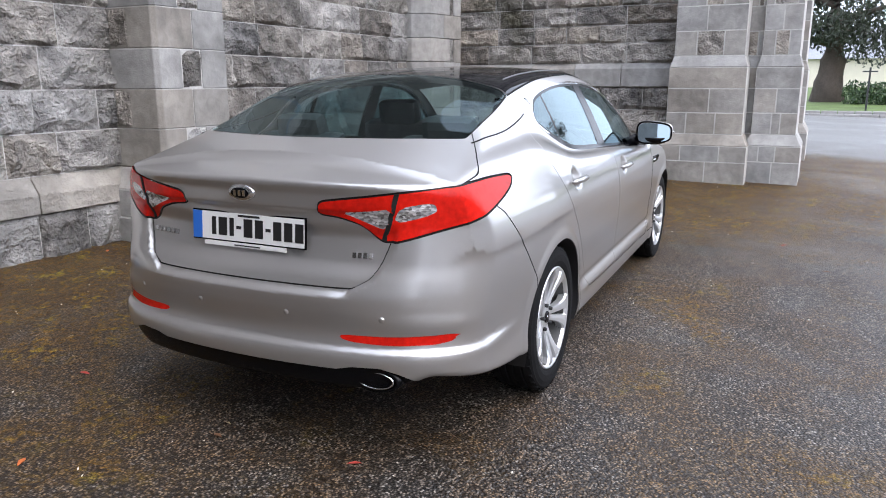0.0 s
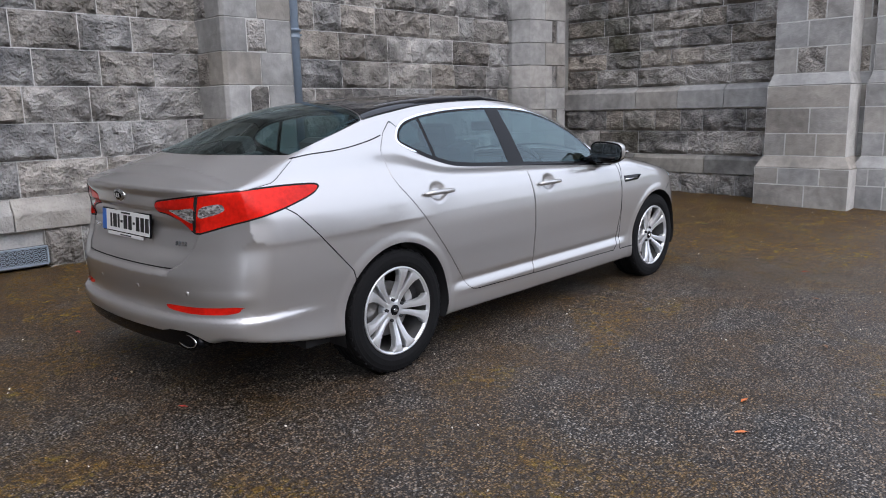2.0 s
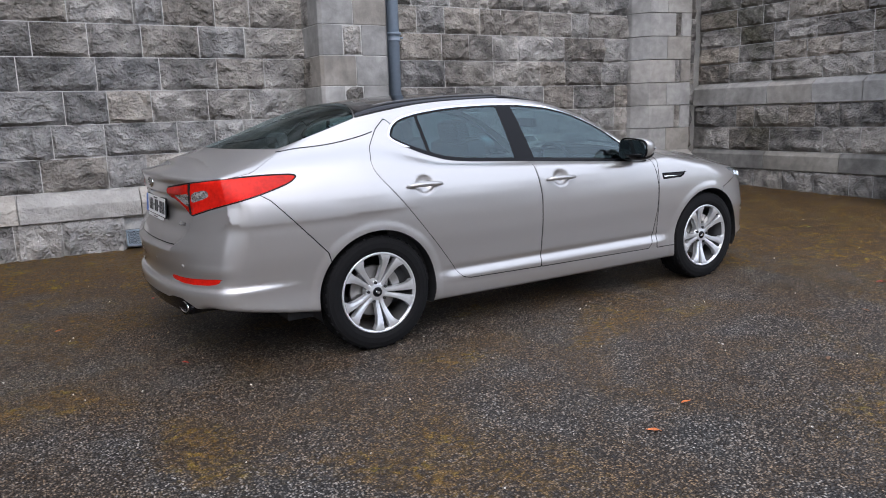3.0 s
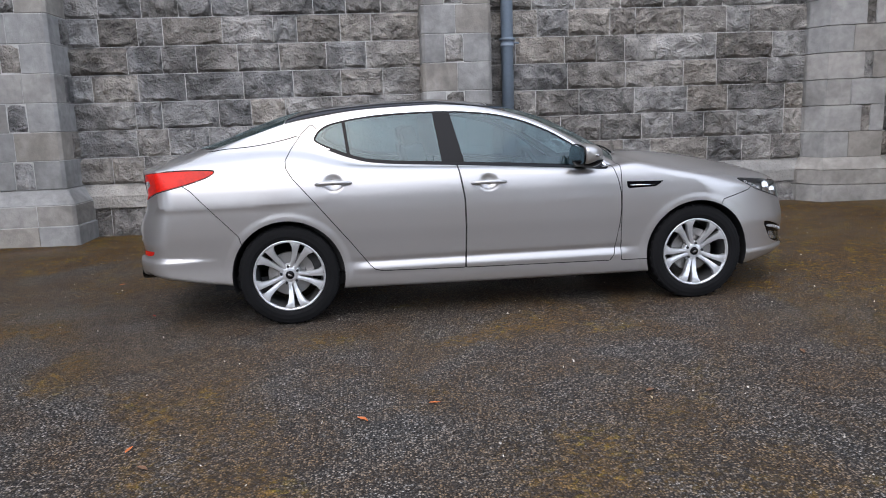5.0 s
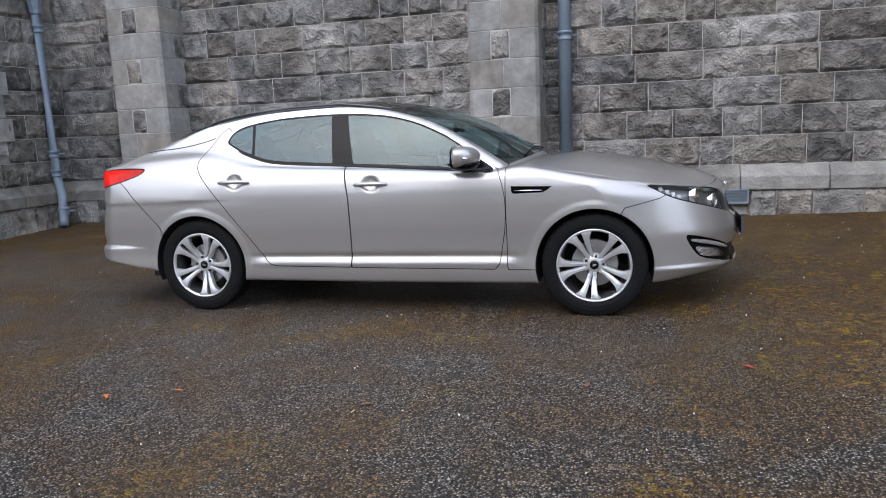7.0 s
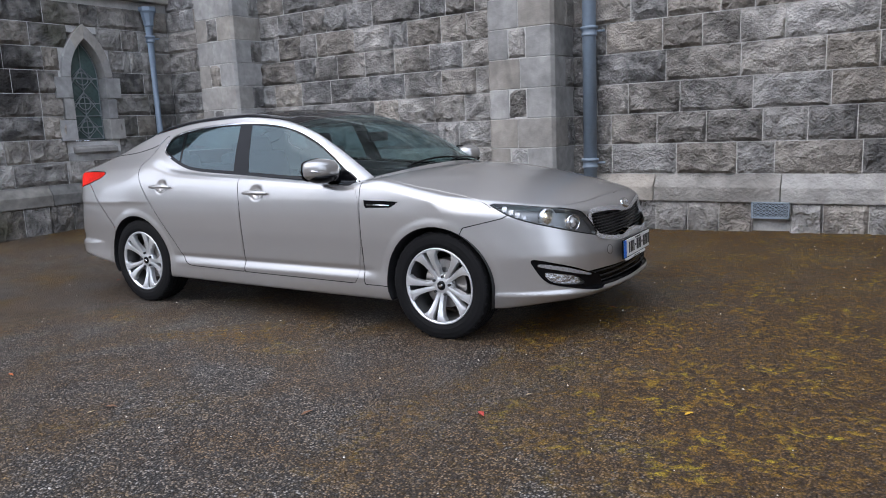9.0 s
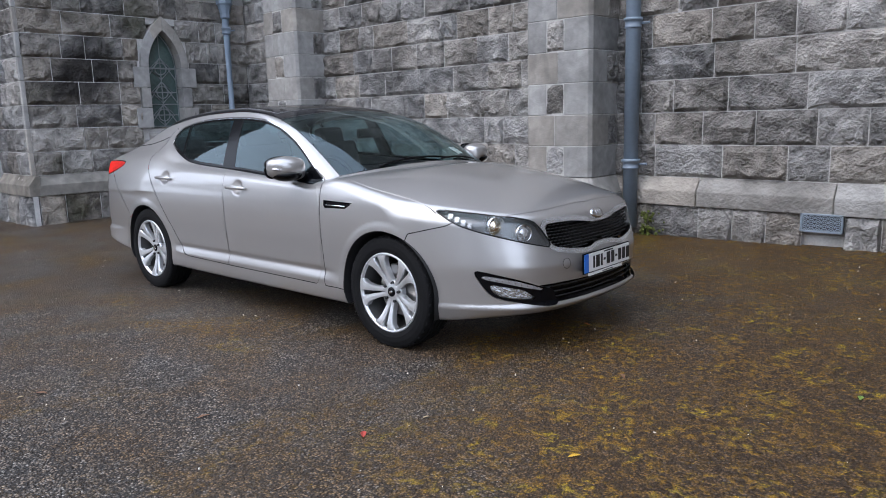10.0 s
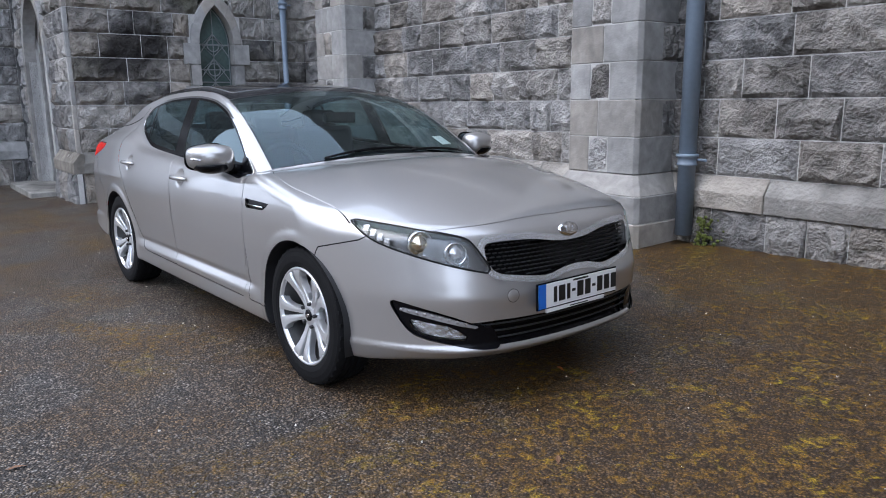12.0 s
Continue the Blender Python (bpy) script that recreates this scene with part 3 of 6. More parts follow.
def panel_object(name, mesh, mat, parent, label="", mirror=True, side=None, inset=0.0, thick=0.0, rim_only=False):
    """A mesh of the cut panel. mirror joins it to its image across the middle; side = 1 or -1 gives one flank only."""
    P, T = mesh
    used = np.unique(T)
    if len(used) == 0:
        return None
    back = np.zeros(len(P), int)
    back[used] = np.arange(len(used))
    P, T = P[used], back[T]
    N = gradient(body_field, P)
    N /= np.linalg.norm(N, axis=1)[:, None]
    P = P - N * inset
    if thick:
        n = len(P)
        edge = {}
        for t in T:
            for a, b in ((t[0], t[1]), (t[1], t[2]), (t[2], t[0])):
                edge[(a, b)] = True
        rim = [(a, b) for a, b in edge if (b, a) not in edge and (P[a, 1] > 1e-4 or P[b, 1] > 1e-4)]
        wall = [q for a, b in rim for q in ((b, a, a + n), (b, a + n, b + n))]
        P, T = np.concatenate([P, P - N * thick]), np.concatenate([T, T[:, ::-1] + n] + ([np.array(wall)] if wall else []))
        N = np.concatenate([N, -N])
        T = np.array(wall) if rim_only else T
    flip = np.array([1, -1, 1])
    if side is None and mirror:
        P, T, N = np.concatenate([P, P * flip]), np.concatenate([T, T[:, ::-1] + len(P)]), np.concatenate([N, N * flip])
    elif side == -1:
        P, T, N = P * flip, T[:, ::-1], N * flip
    me = bpy.data.meshes.new(name)
    me.from_pydata(P.tolist(), [], T.tolist())
    me.materials.append(mat)
    me.shade_smooth()
    if not rim_only:
        me.normals_split_custom_set_from_vertices(N.tolist())
    ob = new(name, me)
    ob.parent = parent
    return tagged(ob, label)


skin = shell(body_field, (-2.562, -0.056, 0.1), (2.44, 0.98, 1.5), 0.014)
fn = gradient(body_field, skin[0][skin[1]].mean(1))
tri = skin[0][skin[1]]
turned = (np.cross(tri[:, 1] - tri[:, 0], tri[:, 2] - tri[:, 0]) * fn).sum(1) < 0
skin[1][turned] = skin[1][turned][:, ::-1]
skin, _ = clip(skin, lambda x, y, z: -y)
for hub in (-WHEEL_X, WHEEL_X):
    _, skin = clip(skin, lambda x, y, z: np.maximum(np.maximum(np.hypot(x - hub, z - HUB_Z) - 0.366, 0.45 - y), -1))

# side windows: chrome surround, black frame, panes
WINDOW = rounded([(-1.205, 1.189), (-1.172, 1.250), (-1.111, 1.292), (-0.980, 1.322), (-0.762, 1.348), (-0.446, 1.358), (-0.2, 1.352), (0.023, 1.328), (0.216, 1.279), (0.406, 1.196), (0.555, 1.104), (0.665, 1.020), (0.795, 0.932), (0.586, 0.950), (0.206, 0.976), (-0.213, 1.003), (-0.675, 1.029), (-0.851, 1.047), (-0.990, 1.089), (-1.111, 1.139)], 2)
win = lambda x, y, z: np.maximum(outline(WINDOW, x, z), 0.5 - y)
SURROUND = rounded([(-1.87, 1.105), (-1.75, 1.17), (-1.43, 1.305), (-1.11, 1.372), (-0.78, 1.396), (-0.40, 1.402), (0.0, 1.364), (0.27, 1.290), (0.50, 1.165), (0.68, 1.05), (0.83, 0.938), (0.80, 0.925), (0.2, 0.966), (-0.7, 1.02), (-1.0, 1.08), (-1.2, 1.16), (-1.3, 1.26)], 2)
ring, skin = clip(skin, lambda x, y, z: win(x, y, z) - 0.010)
ring, inner = clip(ring, lambda x, y, z: -win(x, y, z))
trim_low, trim_top = clip(ring, lambda x, y, z: z - (1.05 - 0.10 * x + 0.0 * y) + 0.03)
frame_black, inner = clip(inner, lambda x, y, z: -0.013 - win(x, y, z))
pillar = [(-0.402, 1.40), (-0.350, 0.99), (-0.196, 0.98), (-0.290, 1.40)]
bpillar, inner = clip(inner, lambda x, y, z: outline(pillar, x, z))
bar = [(-1.012, 1.36), (-0.972, 1.03), (-0.95, 1.03), (-0.990, 1.36)]
qbar, inner = clip(inner, lambda x, y, z: outline(bar, x, z))
sail = [(0.60, 0.90), (0.63, 1.10), (0.9, 0.9)]
sail_black, inner = clip(inner, lambda x, y, z: outline(sail, x, z))
pane_front, inner = clip(inner, lambda x, y, z: -0.25 - x)
pane_rear, pane_quarter = clip(inner, lambda x, y, z: -0.98 - x)

# windscreen, rear window, glass roof
screen = lambda x, y, z: np.maximum(np.maximum(x - (0.985 - 0.27 * y * y), 0.165 - 0.10 * y * y - x), np.maximum(y - (0.625 + 0.14 * (x - 0.2)), 0.93 - z))
windscreen, skin = cut_panel(skin, screen)
rearwin = lambda x, y, z: np.maximum(np.maximum(-2.045 + 0.45 * y * y - x, x - (-1.27 - 0.30 * y * y)), np.maximum(y - curve(x, [-2.1, -1.83, -1.6, -1.39, -1.2], [0.59, 0.640, 0.642, 0.628, 0.606]), 1.0 - z))
rear_window, skin = cut_panel(skin, rearwin)
sunroof = lambda x, y, z: np.maximum(np.maximum(-1.262 - 0.30 * y * y - x, x - (0.157 - 0.10 * y * y)), np.maximum(y - curve(x, [-1.5, -1.3, -0.86, -0.35, 0.2], [0.632, 0.626, 0.612, 0.606, 0.612]), 1.2 - z))
roof_glass, skin = cut_panel(skin, sunroof)

# lamps
TAIL = rounded([(-2.082, 0.970), (-1.955, 0.985), (-1.718, 1.009), (-1.487, 1.027), (-1.20, 1.036), (-0.995, 1.030), (-1.035, 0.985), (-1.24, 0.925), (-1.53, 0.877), (-1.764, 0.830), (-1.80, 0.836), (-1.884, 0.890), (-1.98, 0.915), (-2.079, 0.922)], 2)
tail_d = lambda x, y, z: np.maximum(outline(TAIL, x + y, z), np.maximum(x + 1.6, 0.1 - y))
tail_lamp, skin = cut_panel(skin, tail_d, 0.004)
split = [(-1.739, 1.03), (-1.806, 0.80), (-1.785, 0.80), (-1.716, 1.03)]
tail_dark, tail_lamp = clip(tail_lamp, lambda x, y, z: outline(split, x + y, z))
CLEAR_IN = rounded([(-1.985, 0.935), (-1.90, 0.938), (-1.752, 0.953), (-1.780, 0.873), (-1.85, 0.897), (-1.93, 0.922)], 1)
CLEAR_OUT = rounded([(-1.722, 0.956), (-1.60, 0.972), (-1.56, 0.968), (-1.545, 0.945), (-1.60, 0.926), (-1.752, 0.899)], 1)
tail_clear_in, tail_lamp = clip(tail_lamp, lambda x, y, z: outline(CLEAR_IN, x + y, z))
tail_clear_out, tail_lamp = clip(tail_lamp, lambda x, y, z: outline(CLEAR_OUT, x + y, z))
tail_inner, tail_outer = clip(tail_lamp, lambda x, y, z: (x + y) - (-1.76 + 0.30 * (z - 0.93)))
HEAD = rounded([(-0.905, 0.822), (-1.2, 0.803), (-1.46, 0.779), (-1.61, 0.760), (-1.675, 0.739), (-1.81, 0.604), (-1.62, 0.634), (-1.41, 0.671), (-1.225, 0.705), (-1.09, 0.736), (-1.005, 0.770)], 1)
head_d = lambda x, y, z: np.maximum(outline(HEAD, y - x, z), 1.2 - x)
head_lamp, skin = cut_panel(skin, head_d, 0.004)
FOG = rounded([(-1.177, 0.491), (-1.227, 0.499), (-1.542, 0.444), (-1.752, 0.386), (-1.812, 0.378), (-1.852, 0.290), (-1.732, 0.290), (-1.352, 0.342), (-1.272, 0.385)], 1)
fog_d = lambda x, y, z: np.maximum(outline(FOG, y - x, z), 1.2 - x)
fog_bay, skin = clip(skin, fog_d)
DRL = rounded([(-1.232, 0.472), (-1.462, 0.445), (-1.732, 0.386), (-1.692, 0.380), (-1.432, 0.425), (-1.247, 0.452)], 1)
FOGLENS = rounded([(-1.284, 0.420), (-1.412, 0.406), (-1.562, 0.388), (-1.682, 0.330), (-1.492, 0.336), (-1.347, 0.358)], 1)
drl, fog_bay = clip(fog_bay, lambda x, y, z: outline(DRL, y - x, z))
fog_lens, fog_bay = clip(fog_bay, lambda x, y, z: outline(FOGLENS, y - x, z))
INTAKE = [(-0.1, 0.405), (0.43, 0.412), (0.60, 0.405), (0.56, 0.33), (0.45, 0.305), (-0.1, 0.305)]
intake, skin = clip(skin, lambda x, y, z: np.maximum(outline(INTAKE, y, z), 1.5 - x))
GRILLE = rounded([(-0.12, 0.700), (0.0, 0.700), (0.10, 0.705), (0.24, 0.729), (0.40, 0.733), (0.462, 0.727), (0.465, 0.665), (0.435, 0.605), (0.30, 0.583), (0.18, 0.570), (0.08, 0.592), (0.0, 0.597), (-0.12, 0.597)], 1)
grille_d = lambda x, y, z: np.maximum(outline(GRILLE, y, z), 1.5 - x)
grille_ring, skin = clip(skin, lambda x, y, z: grille_d(x, y, z) - 0.026)
grille_hole, grille_ring = clip(grille_ring, grille_d)

# bonnet, boot lid, bumpers, doors
bonnet_d = lambda x, y, z: np.maximum(np.maximum(y - curve(x, [0.84, 0.90, 1.0, 1.25, 1.6, 1.73, 1.8], [0.60, 0.715, 0.785, 0.818, 0.800, 0.808, 0.82]), x - curve(y, [0, 0.33, 0.6, 0.72, 0.81], [2.185, 2.165, 2.07, 1.90, 1.735])), np.maximum(0.70 - z, 0.82 - x))
bonnet, skin = cut_panel(skin, bonnet_d)


def lid_edge(x, z):
    low = curve(z, [0.62, 0.672, 0.71, 0.83, 0.90, 1.0], [0.40, 0.445, 0.505, 0.56, 0.58, 0.615])
    high = curve(x, [-2.45, -2.30, -2.07, -1.95, -1.80], [0.70, 0.76, 0.775, 0.725, 0.64])
    k = smoothstep(z, 0.975, 1.0)
    return low * (1 - k) + high * k


lid_d = lambda x, y, z: np.maximum(np.maximum(y - lid_edge(x, z), 0.674 - z), x + 1.78)
boot_lid, skin = cut_panel(skin, lid_d)
FRONT_B = [(1.40, 0.05), (1.545, 0.60), (1.585, 0.685), (1.80, 0.735), (1.9, 0.79), (2.0, 0.9), (2.6, 0.9), (2.6, 0.05)]
front_bumper, skin = cut_panel(skin, lambda x, y, z: outline(FRONT_B, x, z))
REAR_B = [(-1.55, 0.05), (-1.70, 0.60), (-1.986, 0.906), (-2.1, 0.98), (-2.7, 0.98), (-2.7, 0.05)]
rear_bumper, skin = cut_panel(skin, lambda x, y, z: outline(REAR_B, x, z))
VALANCE = [(-0.1, 0.385), (0.40, 0.387), (0.46, 0.400), (0.56, 0.402), (0.63, 0.378), (0.70, 0.340), (0.76, 0.325), (0.76, 0.0), (-0.1, 0.0)]
valance, rear_bumper = clip(rear_bumper, lambda x, y, z: np.maximum(outline(VALANCE, y, z), x + 2.0))
REFLECT = rounded([(-2.028, 0.508), (-1.798, 0.508), (-1.43, 0.520), (-1.52, 0.484), (-1.797, 0.476), (-2.0, 0.484)], 1)
reflector, rear_bumper = clip(rear_bumper, lambda x, y, z: np.maximum(outline(REFLECT, x + y, z), x + 2.0))
DOOR_R = [(-1.205, 1.30), (-1.27, 1.245), (-1.345, 1.14), (-1.379, 1.07), (-1.375, 1.02), (-1.34, 0.963), (-1.204, 0.802), (-0.991, 0.535), (-0.865, 0.365), (-0.83, 0.335), (-0.78, 0.325), (-0.232, 0.315), (-0.225, 0.391), (-0.219, 0.6), (-0.222, 0.779), (-0.245, 0.93), (-0.27, 1.076), (-0.30, 1.2), (-1.1, 1.2)]
rear_door, skin = cut_panel(skin, lambda x, y, z: np.maximum(outline(DOOR_R, x, z), 0.5 - y))
DOOR_F = [(-0.227, 0.314), (-0.219, 0.391), (-0.213, 0.6), (-0.216, 0.779), (-0.239, 0.93), (-0.264, 1.076), (-0.29, 1.2), (0.5, 1.05), (0.80, 0.945), (0.829, 0.858), (0.847, 0.765), (0.849, 0.66), (0.841, 0.558), (0.80, 0.34), (0.77, 0.303)]
front_door, skin = cut_panel(skin, lambda x, y, z: np.maximum(outline(DOOR_F, x, z), 0.5 - y))
VENT = [(0.887, 0.840), (1.155, 0.834), (1.09, 0.797), (0.892, 0.792)]
fender_vent, skin = clip(skin, lambda x, y, z: np.maximum(outline(VENT, x, z), 0.6 - y))
wing, skin = cut_panel(skin, lambda x, y, z: np.maximum(np.maximum(0.852 - x, 0.30 - z), np.maximum(0.5 - y, x - 2.3)))
roof_rail, skin = clip(skin, lambda x, y, z: np.maximum(outline(SURROUND, x, z), 0.5 - y))

panel_object("body", (np.concatenate([skin[0], roof_rail[0]]), np.concatenate([skin[1], roof_rail[1] + len(skin[0])])), M_PAINT, car, "silver painted shell with sills and quarter panels")
for seam in gaps:
    for piece in pieces(seam):
        if piece[0][piece[1]][:, :, 1].min() < 0.012:
            panel_object("shut_line", piece, M_GAP, car, "dark gap between panels", inset=0.006)
        else:
            for s in (-1, 1):
                panel_object("shut_line", piece, M_GAP, car, "dark gap between panels", side=s, inset=0.006)
panel_object("bonnet", bonnet, M_PAINT, car, thick=0.012)
lid = panel_object("boot_lid", boot_lid, M_PAINT, car, thick=0.012)
fb = panel_object("front_bumper", front_bumper, M_PAINT, car)
rb = panel_object("rear_bumper", rear_bumper, M_PAINT, car)
panel_object("valance", valance, M_BLACK, rb, "black plastic lower edge", inset=0.012)
panel_object("windscreen", windscreen, M_SCREEN, car, "clear raked windscreen")
panel_object("rear_window", rear_window, M_REARGLASS, car, "tinted rear window")
rg = panel_object("roof", roof_glass, M_ROOFGLASS, car, "black panoramic glass roof")
gr = panel_object("grille", grille_hole, M_BLACK, car, "black mesh grille in a chrome rim", inset=0.045)
panel_object("rim", grille_ring, M_GRILLERIM, gr, "chrome rim", inset=-0.003)
panel_object("intake", intake, M_BLACK, fb, "black lower air intake", inset=0.035)
for s in (-1, 1):
    fd = panel_object("front_door", front_door, M_PAINT, car, side=s, thick=0.02)
    rd = panel_object("rear_door", rear_door, M_PAINT, car, side=s, thick=0.02)
    panel_object("wing", wing, M_PAINT, car, side=s)
    panel_object("window", pane_front, M_GLASS, fd, "tinted pane", side=s)
    panel_object("window", pane_rear, M_GLASS, rd, "tinted pane", side=s)
    panel_object("quarter_window", pane_quarter, M_GLASS, car, "small tinted quarter pane", side=s)
    panel_object("window_frame", frame_black, M_BLACK, car, side=s, thick=0.01)
    panel_object("pillar", bpillar, M_BLACK, car, "gloss black pillar cover", side=s, inset=-0.002, thick=0.012)
    panel_object("window_bar", qbar, M_BLACK, rd, side=s, thick=0.012)
    panel_object("sail_panel", sail_black, M_BLACK, fd, side=s, thick=0.01)
    panel_object("window_trim", trim_top, M_CHROME, car, "bright chrome window trim", side=s, inset=-0.002, thick=0.006)
    panel_object("waist_trim", trim_low, M_BLACK, car, "black waist moulding", side=s, inset=-0.002, thick=0.006)
    vent = panel_object("wing_vent", fender_vent, M_BLACK, car, "black vent with a chrome bar behind the front wheel", side=s, inset=0.010)
    tl = panel_object("tail_lamp", tail_outer, M_RED, car, "red wraparound tail lamp with clear window", side=s)
    panel_object("lid_lamp", tail_inner, M_RED, lid, "red lamp on the boot lid", side=s)
    panel_object("clear_window", tail_clear_in, M_CLEARLENS, lid, "clear ribbed lens", side=s)
    panel_object("clear_window", tail_clear_out, M_CLEARLENS, tl, "clear ribbed lens", side=s)
    panel_object("lamp_seam", tail_dark, M_GAP, tl, side=s, inset=-0.003, thick=0.004)
    panel_object("reflector", reflector, M_RED, rb, "red reflector strip", side=s, inset=-0.001)
    hl = panel_object("headlamp", head_lamp, M_LAMPGLASS, car, "clear headlamp with round projector", side=s)
    panel_object("housing", head_lamp, M_HOUSING, hl, "grey housing", side=s, inset=0.036)
    panel_object("housing_rim", head_lamp, M_HOUSING, hl, "grey side of the housing", side=s, inset=0.002, thick=0.036, rim_only=True)
    fg = panel_object("fog_lamp", fog_bay, M_BLACK, car, "black bay with fog lamp and light strip", side=s, inset=0.012)
    panel_object("light_strip", drl, M_STRIP, fg, "clear strip of small lamps", side=s, inset=0.004)
    panel_object("lens", fog_lens, M_LAMPGLASS, fg, "clear fog lamp lens", side=s, inset=0.006)
    panel_object("reflector_bowl", fog_lens, M_BOWL, fg, "bright faceted bowl behind the lens", side=s, inset=0.03)

# ---- wheels ----
def wheel(parent, m):
    """A tyre with grooved tread, an alloy rim with five pairs of spokes, cap, nuts and brake disc. Axis z, outer face up."""
    hub = new("wheel")
    hub.parent = parent
    hub.matrix_basis = m
    bm = bmesh.new()
    prof = [(0.230, -0.085), (0.238, -0.098), (0.262, -0.106), (0.300, -0.104), (0.322, -0.094), (0.330, -0.078)]
    for g in (-0.05, -0.015, 0.02, 0.055):
        prof += [(0.333, g - 0.007), (0.326, g - 0.004), (0.326, g + 0.004), (0.333, g + 0.007)]
    prof += [(0.330, 0.078), (0.322, 0.094), (0.313, 0.100), (0.308, 0.1005), (0.290, 0.1055), (0.262, 0.106), (0.246, 0.101), (0.238, 0.096), (0.230, 0.085)]
    add_lathe(bm, prof, 72)
    for k in range(72):
        for e in (-1, 1):
            if (k + (e > 0)) % 2:
                a = k * 6.283185 / 72
                add = Matrix.Rotation(a, 4, "Z") @ Matrix.Translation((0.3262, 0, 0.082 * e))
                bmesh.ops.create_cube(bm, size=1, matrix=add @ Matrix.Diagonal((0.007, 0.016, 0.022, 1)))
    part("tyre", bm, M_RUBBER, hub, "black road tyre", smooth=False)
    bm = bmesh.new()
    add_lathe(bm, [(0.230, 0.082), (0.2365, 0.096), (0.232, 0.1015), (0.223, 0.098), (0.2185, 0.084)], 72)
    rim = part("rim", bm, M_ALLOY, hub, "bright five-twin-spoke alloy rim", smooth=True)
    bm = bmesh.new()
    add_lathe(bm, [(0.2185, 0.084), (0.210, 0.03), (0.200, -0.08), (0.220, -0.09)], 72)
    part("barrel", bm, M_BARREL, rim, "inside of the rim, coloured dark for shade", smooth=True)
    bm = bmesh.new()
    add_lathe(bm, [(0.0, 0.066), (0.030, 0.066), (0.062, 0.062), (0.072, 0.050), (0.074, 0.02)], 40)
    part("hub_face", bm, M_ALLOY, rim, smooth=True)
    for k in range(5):
        for sgn in (-1, 1):
            base = math.radians(90 + 72 * k)
            bm = bmesh.new()
            secs = []
            for r, ang, w, h, t in ((0.046, base + sgn * 0.27, 0.014, 0.063, 0.034), (0.070, base + sgn * 0.215, 0.0138, 0.066, 0.036), (0.100, base + sgn * 0.180, 0.0145, 0.072, 0.038), (0.150, base + sgn * 0.175, 0.0180, 0.086, 0.038), (0.186, base + sgn * 0.195, 0.0230, 0.096, 0.040), (0.206, base + sgn * 0.220, 0.030, 0.099, 0.042), (0.221, base + sgn * 0.235, 0.039, 0.0985, 0.045)):
                c = Vector((r * math.cos(ang), r * math.sin(ang), 0))
                tang = Vector((-math.sin(ang), math.cos(ang), 0))
                secs.append([bm.verts.new(c + tang * (u * w) + Vector((0, 0, h - dz * t))) for u, dz in ((-1, 0.22), (-0.86, 0.02), (0.0, -0.03), (0.86, 0.02), (1, 0.22), (0.9, 1.0), (-0.9, 1.0))])
            for s0, s1 in zip(secs, secs[1:]):
                for i in range(7):
                    bm.faces.new((s0[i], s0[(i + 1) % 7], s1[(i + 1) % 7], s1[i]))
            bm.faces.new(secs[0]), bm.faces.new(secs[-1][::-1])
            bmesh.ops.recalc_face_normals(bm, faces=bm.faces[:])
            part("spoke", bm, M_ALLOY, rim)
    for k in range(5):
        a = math.radians(90 + 36 + 72 * k)
        bm = bmesh.new()
        add_lathe(bm, [(0.0, 0.078), (0.007, 0.078), (0.0095, 0.074), (0.0095, 0.055), (0.0125, 0.055), (0.0125, 0.05)], 6, Matrix.Translation((0.057 * math.cos(a), 0.057 * math.sin(a), 0)))
        part("wheel_nut", bm, M_PLASTIC, rim, "dark wheel nut")
    bm = bmesh.new()
    add_lathe(bm, [(0.0, 0.0755), (0.022, 0.0745), (0.0275, 0.071), (0.029, 0.064)], 32)
    part("centre_cap", bm, M_BLACK, rim, "black cap with a plain silver oval", smooth=True)
    bm = bmesh.new()
    add_lathe(bm, [(0.0, 0.0775), (0.012, 0.0768), (0.014, 0.0745)], 24, Matrix.Diagonal((1.1, 0.6, 1, 1)))
    part("emblem", bm, M_CHROME, rim, "plain silver oval")
    bm = bmesh.new()
    add_lathe(bm, [(0.06, 0.012), (0.145, 0.012), (0.148, 0.008), (0.148, -0.010), (0.06, -0.010)], 48)
    part("brake_disc", bm, M_STEEL, hub, "worn steel brake disc", smooth=False)
    bm = bmesh.new()
    arc = [(r * math.cos(a), r * math.sin(a)) for r, s2 in ((0.16, 1), (0.11, -1)) for a in (0.5 + 0.16 * k for k in range(6)[::s2])]
    add_prism(bm, arc, -0.03, 0.04, "xy")
    part("caliper", bm, M_STEEL, hub, "grey brake caliper")
    return hub


